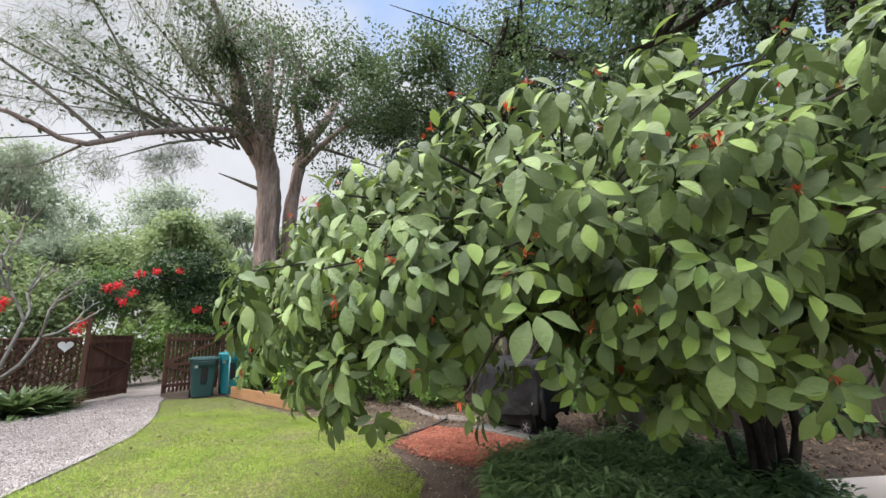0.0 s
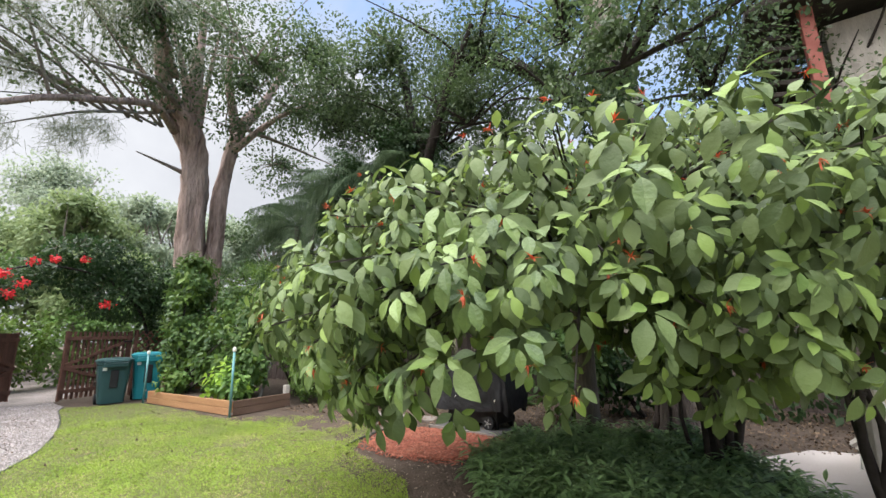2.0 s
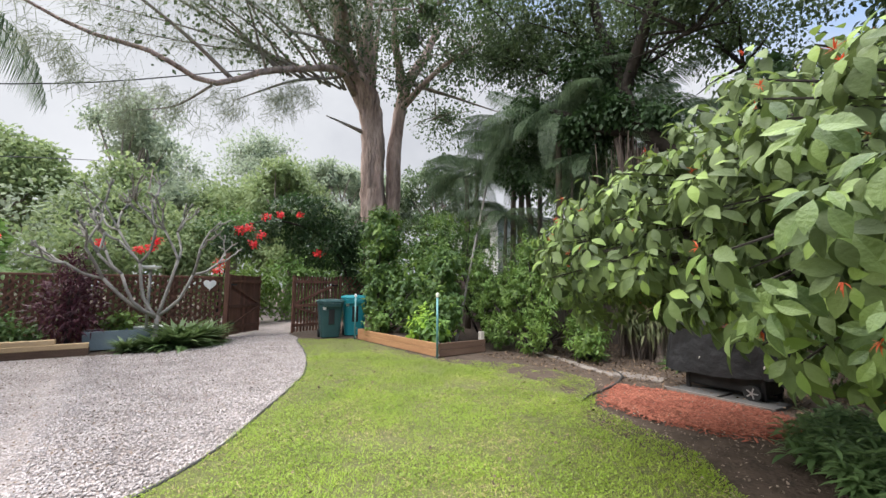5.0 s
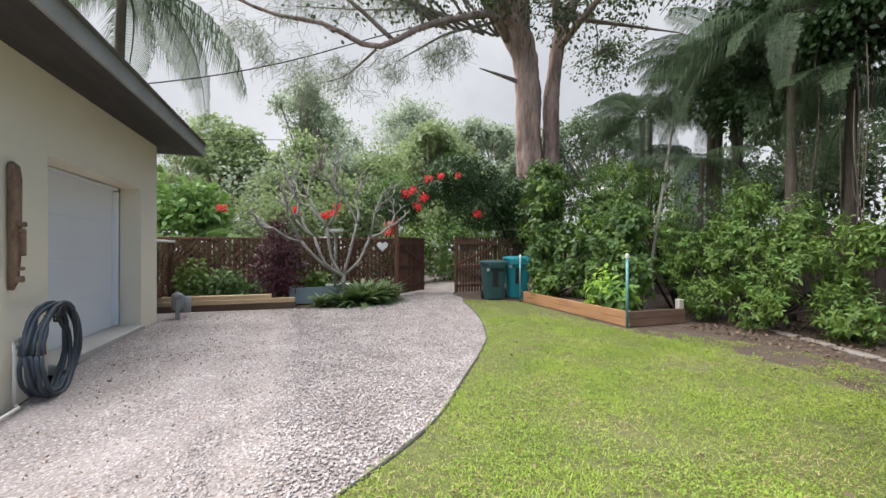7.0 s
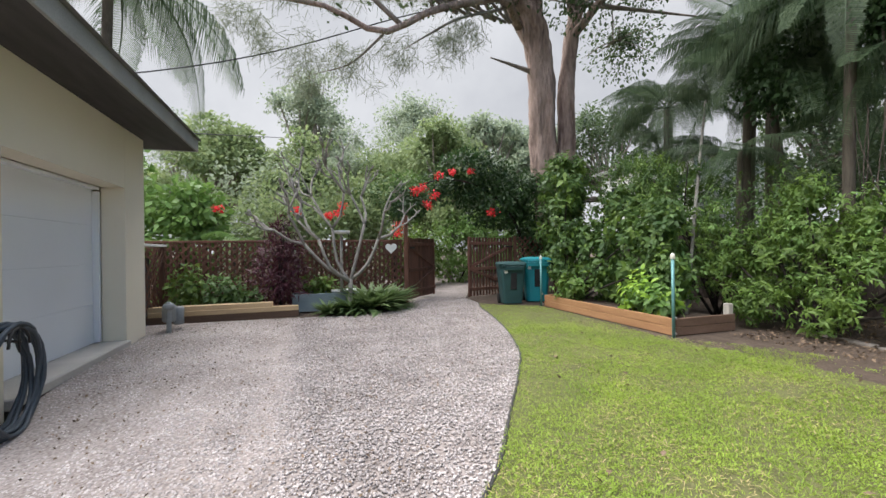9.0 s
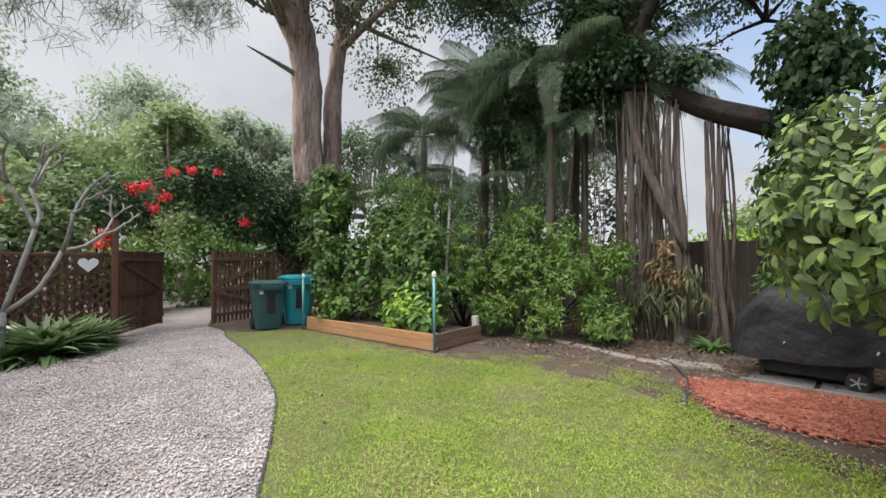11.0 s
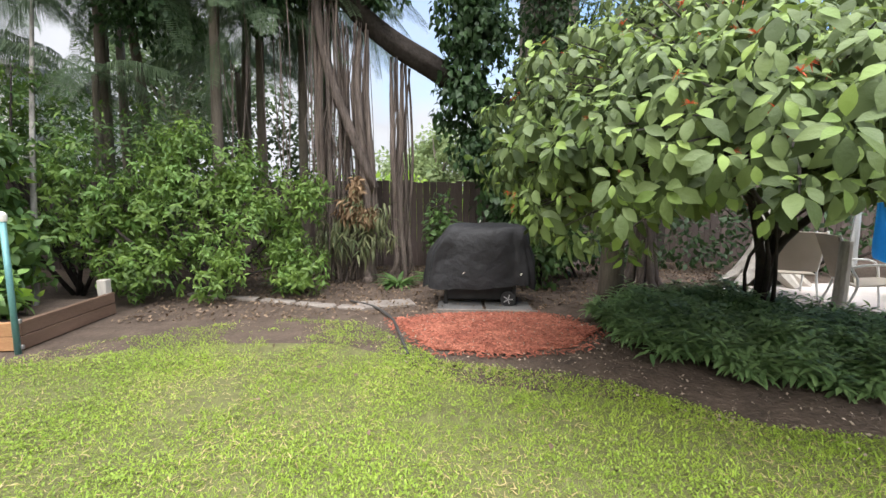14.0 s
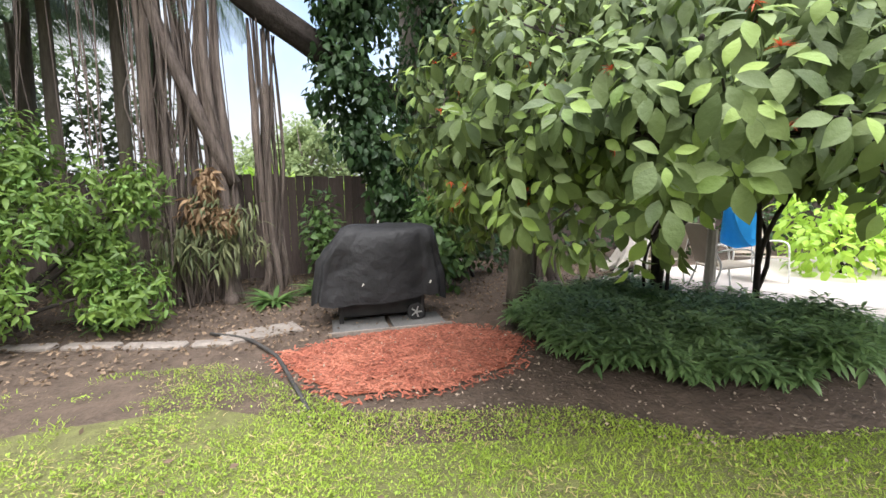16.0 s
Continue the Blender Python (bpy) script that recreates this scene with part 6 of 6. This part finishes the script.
for x, z in ((-0.22, 0.47), (0.12, 0.42), (0.52, 0.46), (0.0, 1.125)):
    b = B()
    box(b, (x, -0.33 if z < 1 else 0, z), (0.014, 0.01, 0.035), (8, 20, 10))
    part("strap_end", b, M_pvc, grill, "pale frayed strap end")
for i in range(2):
    b = B()
    box(b, (0, 0, 0.012), (0.58, 0.5, 0.05), bevel=0.006)
    p = link("paver", b, M_slab)
    p.matrix_basis = pose(-4.15 + i * 0.62, 5.36 - i * 0.085, 0, 0, 0, -8)
    tagged(p, "dark slate paver under the grill", "paver", "grill pavers")
b = B()
box(b, (-3.88, 5.06, 0.03), (1.3, 0.025, 0.05), (0, 0, -8), 0.004)
tagged(link("edging_strip", b, M_kerb), "pale timber strip edging the grill pavers", "edging")

# ---- log post, bush and ground cover ----
rg = random.Random(31)
b = B()
tube(b, bez([(-2.1, 5.35, -0.03), (-2.08, 5.35, 0.9), (-2.04, 5.35, 2.0), (-2.0, 5.36, 2.9)], 10), [0.17, 0.155, 0.15, 0.145, 0.145, 0.14, 0.14, 0.135, 0.13, 0.12, 0.1], 12, 0.07, rg)
tagged(link("log_post", b, M_log, smooth=True), "weathered grey tree trunk post beside the bush", "post")

BUSH = [((-1.4, 3.2, 1.95), (2.6, 2.3, 0.95)), ((-2.95, 2.65, 1.65), (1.3, 1.4, 0.75)), ((0.8, 3.05, 2.0), (1.9, 1.7, 0.8)), ((-1.7, 1.95, 1.62), (1.3, 1.35, 0.76)), ((-3.3, 3.3, 1.9), (1.05, 1.1, 0.8)), ((-0.9, 3.7, 2.55), (1.7, 1.3, 0.62)), ((-2.3, 4.5, 2.7), (1.0, 0.85, 1.0)), ((-1.2, 4.9, 3.2), (1.1, 0.8, 0.8)), ((-0.5, 2.3, 1.65), (1.0, 1.0, 0.72)), ((0.35, 2.5, 1.75), (0.8, 0.6, 0.5)), ((-3.15, 3.6, 1.5), (0.8, 0.8, 0.65))]


def firebush():
    t = thing("firebush", "huge spreading firebush with broad green leaves and red buds", "bush")
    rng = np.random.default_rng(201)
    P, N = shell(rng, BUSH, 9600, 0.52)
    k = gaps(P, 2.0, -0.34, 4)
    P, N = P[k], N[k]
    low = 0.98 + 0.68 * np.clip((P[:, 1] - 1.3 - 0.4 * np.clip((P[:, 0] + 1.5) / 0.6, 0, 1)) / 0.8, 0, 1) * np.clip((P[:, 0] + 3.75) / 0.7, 0, 1) - 0.5 * np.clip((P[:, 1] - 4.1) / 0.7, 0, 1) + 0.12 * np.sin(P[:, 0] * 3.1) + 0.1 * np.sin(P[:, 1] * 4.3 + 1)
    k = P[:, 2] > low
    P, N = P[k], N[k]
    n = len(P)
    tip = N * 0.6 + rng.normal(size=P.shape) * 0.3 + (0, 0, 0.35)
    tip /= np.linalg.norm(tip, axis=1, keepdims=True)
    per = 8
    C = np.repeat(P, per, 0)
    A = np.repeat(tip, per, 0)
    ph = np.tile(np.arange(per) * 2.4, n) + np.repeat(rng.random(n) * 6.28, per)
    ref = np.where(np.abs(A[:, 2:3]) > 0.9, np.array([[1.0, 0, 0]]), np.array([[0, 0, 1.0]]))
    u = np.cross(A, ref)
    u /= np.linalg.norm(u, axis=1, keepdims=True)
    v = np.cross(A, u)
    rad = u * np.cos(ph)[:, None] + v * np.sin(ph)[:, None]
    lvl = np.tile(np.linspace(-0.1, 0.75, per), n)[:, None]
    d = rad * (1 - 0.35 * np.clip(lvl, 0, 1)) + A * lvl * 0.7 + rng.normal(size=C.shape) * 0.16
    d[:, 2] -= (1.15 - 0.85 * lvl[:, 0]) * np.repeat(rng.uniform(0.45, 1.5, n), per)
    C = C + A * (lvl * 0.07 - 0.03) + rad * 0.025
    S = rng.uniform(0.075, 0.125, len(C)) * (1.14 - 0.5 * np.clip(lvl[:, 0], 0, 1)) * np.repeat(rng.uniform(0.8, 1.15, n), per)
    R = frames(d, np.repeat(N, per, 0) * 0.55 + A * 0.4 + rng.normal(size=C.shape) * 0.17 + (0, 0, 0.5))
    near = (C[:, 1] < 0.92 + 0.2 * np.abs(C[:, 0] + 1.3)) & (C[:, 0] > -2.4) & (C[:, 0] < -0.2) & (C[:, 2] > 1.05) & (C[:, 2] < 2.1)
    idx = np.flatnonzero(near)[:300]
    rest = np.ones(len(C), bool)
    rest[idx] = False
    young = lvl[:, 0] > 0.6
    many("foliage", T_oval, C[rest & ~young], R[rest & ~young], S[rest & ~young], L_bush, t, "", "", "stuff")
    many("young_foliage", T_oval, C[rest & young], R[rest & young], S[rest & young], L_young, t, "pale green young leaves at the shoot tips", "", "stuff")
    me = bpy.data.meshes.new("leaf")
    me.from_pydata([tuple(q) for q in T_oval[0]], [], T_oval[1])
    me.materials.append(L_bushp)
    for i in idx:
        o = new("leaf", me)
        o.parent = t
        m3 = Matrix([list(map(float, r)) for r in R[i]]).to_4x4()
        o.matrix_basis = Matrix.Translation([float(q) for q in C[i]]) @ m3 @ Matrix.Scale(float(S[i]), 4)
    # flower heads
    f = rng.random(n) < 0.12
    Q = np.repeat(P[f] + tip[f] * 0.05, 12, 0)
    dd = np.repeat(tip[f], 12, 0) + rng.normal(size=Q.shape) * 0.7
    many("flower_head", T_thin, Q, frames(dd, np.tile((0.0, 0, 1), (len(Q), 1))), rng.uniform(0.02, 0.042, len(Q)), L_orange, t, "small red-orange flower heads", "", "stuff")
    # stems and branches
    rg = random.Random(77)
    high = [int(q) for q in np.flatnonzero((P[:, 2] > 1.9) & (P[:, 1] > 1.8))]
    for base, r in (((-0.72, 4.5, 0), 0.06), ((-0.6, 4.6, 0), 0.045), ((0.32, 3.92, 0), 0.04), ((-0.75, 4.42, 0), 0.03), ((-0.62, 4.4, 0), 0.025), ((-0.85, 4.5, 0), 0.022), ((0.25, 3.95, 0), 0.03)):
        for k in range(3 if r > 0.05 else 2 if r > 0.035 else 1):
            j = rg.choice(high)
            e = Vector([float(q) for q in P[j]])
            b = B()
            tube(b, bez([base, (base[0] + rg.uniform(-0.12, 0.1), base[1] - rg.uniform(0.0, 0.12), 0.9), Vector(base).lerp(e, 0.4) + Vector((0, 0, 0.8)), e], 14), [r * (1 - 0.055 * q) for q in range(15)], 8, 0.06, rg)
            part("trunk", b, M_barkdark, t, smooth=True)
    b = B()
    hub = [Vector((-0.9, 3.4, 1.7)), Vector((-2.0, 3.0, 1.7)), Vector((0.4, 3.2, 1.8)), Vector((-1.2, 2.4, 1.8))]
    for j in range(0, n, 5):
        e = Vector([float(q) for q in P[j]])
        h = min(hub, key=lambda q: (q - e).length)
        tube(b, bez([h, h.lerp(e, 0.55) + Vector((0, 0, 0.12)), e], 5), [0.016, 0.013, 0.01, 0.008, 0.006, 0.004], 4, caps=False)
    tagged(part("branch", b, M_barkdark, t), kind="stuff")


firebush()


def ground_cover():
    H = [(-2.78, 4.6), (-2.82, 3.4), (-2.15, 2.7), (-1.2, 2.35), (0.0, 2.5), (0.3, 3.4), (-0.4, 4.6), (-0.9, 5.3), (-2.0, 5.2)]
    p, rng = spread(211, H, 2300)
    z = np.array([0.27 + 0.2 * noise.noise(Vector((x * 2.6, y * 2.6, 0))) for x, y in p]) * rng.uniform(0.6, 1.15, len(p))
    per = 11
    lv = np.tile(np.linspace(0, 1, per), len(p))
    P = np.repeat(np.column_stack([p, z]), per, 0)
    P[:, 2] *= 0.62 + 0.38 * lv
    a = np.tile(np.arange(per) * 2.4, len(p)) + np.repeat(rng.random(len(p)) * 6.283, per) + rng.normal(size=len(P)) * 0.2
    ln = np.repeat(rng.normal(size=(len(p), 2)) * 0.25, per, 0)
    d = np.stack([np.cos(a) + ln[:, 0], np.sin(a) + ln[:, 1], -0.05 + 0.75 * lv ** 2 + rng.normal(size=len(P)) * 0.2], 1)
    many("ground_cover", leaf_shape(0.27, 0.2, 0.35, 3, 0.5), P, frames(d, np.tile((0.0, 0, 1), (len(P), 1))), rng.uniform(0.1, 0.165, len(P)) * (1.1 - 0.3 * lv), L_cover, None, "low dark green narrow-leaved ground cover bed", "ground cover", "stuff")


ground_cover()


# ---- patio ----
def patio_chair(at, rz):
    t = thing("patio_chair", "beige sling patio chair with white tube frame", "chair", "patio chairs", at, rz)
    for s in (-0.27, 0.27):
        b = B()
        tube(b, bez([(s, -0.3, 0.02), (s, -0.26, 0.35), (s, -0.2, 0.62), (s, 0.1, 0.64), (s, 0.3, 0.6)], 14), 0.014, 6)
        part("arm", b, M_white, t, smooth=True)
        b = B()
        tube(b, bez([(s, 0.34, 0.02), (s, 0.22, 0.38), (s, 0.3, 0.6), (s, 0.45, 1.0)], 12), 0.014, 6)
        part("leg", b, M_white, t, smooth=True)
    b = B()
    tube(b, [(-0.27, -0.26, 0.4), (0.27, -0.26, 0.4)], 0.013, 6)
    part("crossbar", b, M_white, t)
    b = B()
    box(b, (0, -0.02, 0.39), (0.52, 0.52, 0.02), (-6, 0, 0), 0.006)
    part("seat", b, M_sling, t)
    b = B()
    box(b, (0, 0.36, 0.7), (0.52, 0.02, 0.62), (-20, 0, 0), 0.006)
    part("backrest", b, M_sling, t)
    return t


patio_chair((1.0, 4.72, 0), 65)
patio_chair((2.3, 4.95, 0), -30)
patio_chair((0.9, 5.7, 0), 150)
ham = thing("hammock_chair", "bright blue fabric hammock chair hanging on ropes", "hammock", at=(1.75, 5.0, 0))
b = B()
ring = []
for k in range(25):
    u = k / 24
    x = -0.32 + 0.75 * u
    z = 0.55 + 1.15 * (2 * u - 0.86) ** 2 if u < 0.43 else 0.55 + 1.5 * ((u - 0.43) / 0.57) ** 1.5
    hw = 0.05 + 0.2 * math.sin(math.pi * u) ** 1.5
    ring.append([b.verts.new((x + 0.02 * math.sin(9 * u + s * 3), hw * s, z + 0.06 * abs(s))) for s in (-1, -0.5, 0, 0.5, 1)])
for p, q in zip(ring, ring[1:]):
    for k in range(4):
        b.faces.new((p[k], p[k + 1], q[k + 1], q[k]))
bmesh.ops.solidify(b, geom=b.faces[:], thickness=0.012)
part("sling", b, M_blue, ham, "blue cotton fabric", smooth=True)
for x, z0 in ((-0.32, 1.42), (0.43, 2.1)):
    b = B()
    tube(b, [(x, 0, z0), (0.1, 0.0, 3.0)], 0.008, 5)
    part("rope", b, M_white, ham)

drape = thing("hanging_cloth", "white cotton cloth hanging beside the blue hammock chair", "cloth", at=(1.42, 5.25, 0), rz=35)
b = B()
rows = []
for k in range(13):
    u = k / 12
    hw = 0.04 + 0.17 * u
    rows.append([b.verts.new((hw * q, 0.035 * math.sin(q * 7 + u * 2) * (0.4 + u), 2.05 - 1.5 * u - 0.05 * abs(q))) for q in [j / 8 - 1 for j in range(17)]])
for p, q in zip(rows, rows[1:]):
    for k in range(16):
        b.faces.new((p[k], p[k + 1], q[k + 1], q[k]))
bmesh.ops.solidify(b, geom=b.faces[:], thickness=0.006)
part("fabric", b, M_white, drape, smooth=True)
b = B()
tube(b, [(0, 0, 2.02), (0.05, 0, 3.0)], 0.007, 5)
part("rope", b, M_white, drape)

for k, (x, y, z, a) in enumerate(((0.35, 2.45, 1.02, 20), (0.5, 2.5, 0.93, 70), (0.28, 2.42, 0.92, -40))):
    me2 = bpy.data.meshes.new("dead_leaf")
    me2.from_pydata([tuple(q) for q in T_oval[0]], [], T_oval[1])
    me2.materials.append(M_deadleaf)
    o = new("dead_leaf", me2)
    o.matrix_basis = pose(x, y, z, 30, 50, a) @ Matrix.Scale(0.2, 4)
    tagged(o, "large dry orange-brown leaf caught in the bush", "dead leaf")

post = thing("timber_post", "pale weathered timber post at the patio edge", "post", at=(0.45, 4.57, 0))
b = B()
tube(b, [(0, 0, 0), (0.01, 0, 0.45), (0.03, 0.01, 0.93)], [0.075, 0.07, 0.065], 9, 0.08, random.Random(3))
part("shaft", b, M_wood_pale, post)
stump = thing("tree_root_stump", "gnarled pale exposed tree root by the patio", "stump", at=(1.3, 6.5, 0))
b = B()
rg = random.Random(8)
for k in range(9):
    a = k * 0.7
    tube(b, bez([(math.cos(a) * 0.7, math.sin(a) * 0.5, 0), (math.cos(a) * 0.35, math.sin(a) * 0.25, 0.25), (math.cos(a) * 0.12, math.sin(a) * 0.1, 0.7), (0.05, 0.05, 1.3)], 8), [0.06, 0.09, 0.1, 0.11, 0.11, 0.1, 0.1, 0.09, 0.08], 7, 0.15, rg)
part("root", b, M_wood_pale, stump)
footing = thing("root_trunk", "brown fluted trunk of joined aerial roots under the bush", "trunk", at=(-1.16, 6.15, 0))
rg = random.Random(41)
for k in range(8):
    a = k * 0.79 + 0.2
    b = B()
    tube(b, bez([(math.cos(a) * 0.34, math.sin(a) * 0.3, -0.02), (math.cos(a) * 0.2, math.sin(a) * 0.18, 0.25), (math.cos(a) * 0.12, math.sin(a) * 0.11, 0.9), (math.cos(a + 0.5) * 0.1, math.sin(a + 0.5) * 0.1, 1.8), (math.cos(a + 1) * 0.1, math.sin(a + 1) * 0.1, 2.9)], 14), [0.07 - 0.002 * q + rg.uniform(-0.01, 0.01) for q in range(15)], 8, 0.12, rg)
    part("root", b, M_root, footing, smooth=True)
shrub("lime_vine", "bright lime green broad-leaved vine mound by the patio", 221, [((4.2, 4.6, 0.5), (1.3, 0.8, 0.65)), ((5.3, 4.3, 0.8), (1.2, 0.9, 0.9)), ((4.6, 5.2, 1.2), (1.2, 0.6, 1.0))], 1500, 0.2, L_lime, T_oval2, category="vine")
shrub("patio_shrub", "dark leafy shrub closing the patio behind", 222, [((3.2, 7.4, 1.2), (1.6, 0.8, 1.3)), ((5.6, 6.8, 1.5), (1.5, 1.0, 1.6)), ((1.3, 7.9, 1.2), (1.2, 0.7, 1.2)), ((6.2, 4.0, 2.0), (0.9, 1.8, 1.9))], 4200, 0.16, L_dark, T_quad)

# ---- raised hut ----
hut = thing("tree_house", "dark timber tree house with a red post", "tree house", at=(1.9, 9.6, 0))
for x, y in ((-0.9, -0.6), (1.6, -0.6), (-0.9, 1.2), (1.6, 1.2)):
    b = B()
    box(b, (x, y, 2.55), (0.16, 0.16, 5.1), bevel=0.01)
    part("stilt", b, M_hutwood, hut)
b = B()
box(b, (0.35, 0.3, 5.2), (3.0, 2.3, 0.18), bevel=0.01)
part("deck", b, M_hutwood, hut)
for x in (-0.28, 1.7):
    b = B()
    box(b, (x, -0.65, 6.3), (0.2, 0.2, 2.1), bevel=0.01)
    part("post", b, M_redpost, hut, "faded red painted post")
b = B()
box(b, (0.9, 0.5, 6.2), (1.7, 1.3, 1.8), bevel=0.01)
part("cabin", b, M_wood_pale, hut, "grey board cabin")
for k in range(9):
    b = B()
    box(b, (-0.75, -0.2, 5.45 + k * 0.24), (0.5, 0.9, 0.09), (0, 14, 0), 0.006)
    part("slat", b, M_hutwood, hut)
b = B()
box(b, (0.5, 0.3, 7.5), (3.4, 2.9, 0.2), (6, 0, 0), 0.02)
part("roof", b, M_hutwood, hut)

# ---- neighbour house, wires ----
nb = thing("neighbour_house", "white rendered neighbouring house beyond the palms", "house", at=(-17.5, 14.5, 0))
b = B()
box(b, (0, 0, 2.4), (5, 4, 4.8))
part("wall", b, M_neighbour, nb)
b = B()
box(b, (0, 0, 4.88), (5.6, 4.6, 0.16), bevel=0.02)
part("roof", b, M_fascia, nb)
for x in (-1.4, 0.4, 1.6):
    b = B()
    box(b, (x, -2.01, 3.7), (0.8, 0.05, 0.9), bevel=0.01)
    part("window", b, M_glassdark, nb)
for pts, r in (([(-12.9, -7.5, 4.2), (-13, -4.1, 4.97), (-13, -1.66, 5.74), (-13, 1.05, 6.92), (-13.5, 2.6, 7.7), (-15, 5.4, 9.2)], 0.014), ([(-11.8, -3.3, 3.5), (-22, -2, 6.2), (-34, 2, 9.5)], 0.012)):
    b = B()
    tube(b, bez(pts, 20), r, 5)
    tagged(link("overhead_cable", b, M_wire), "black overhead service cable", "cable")
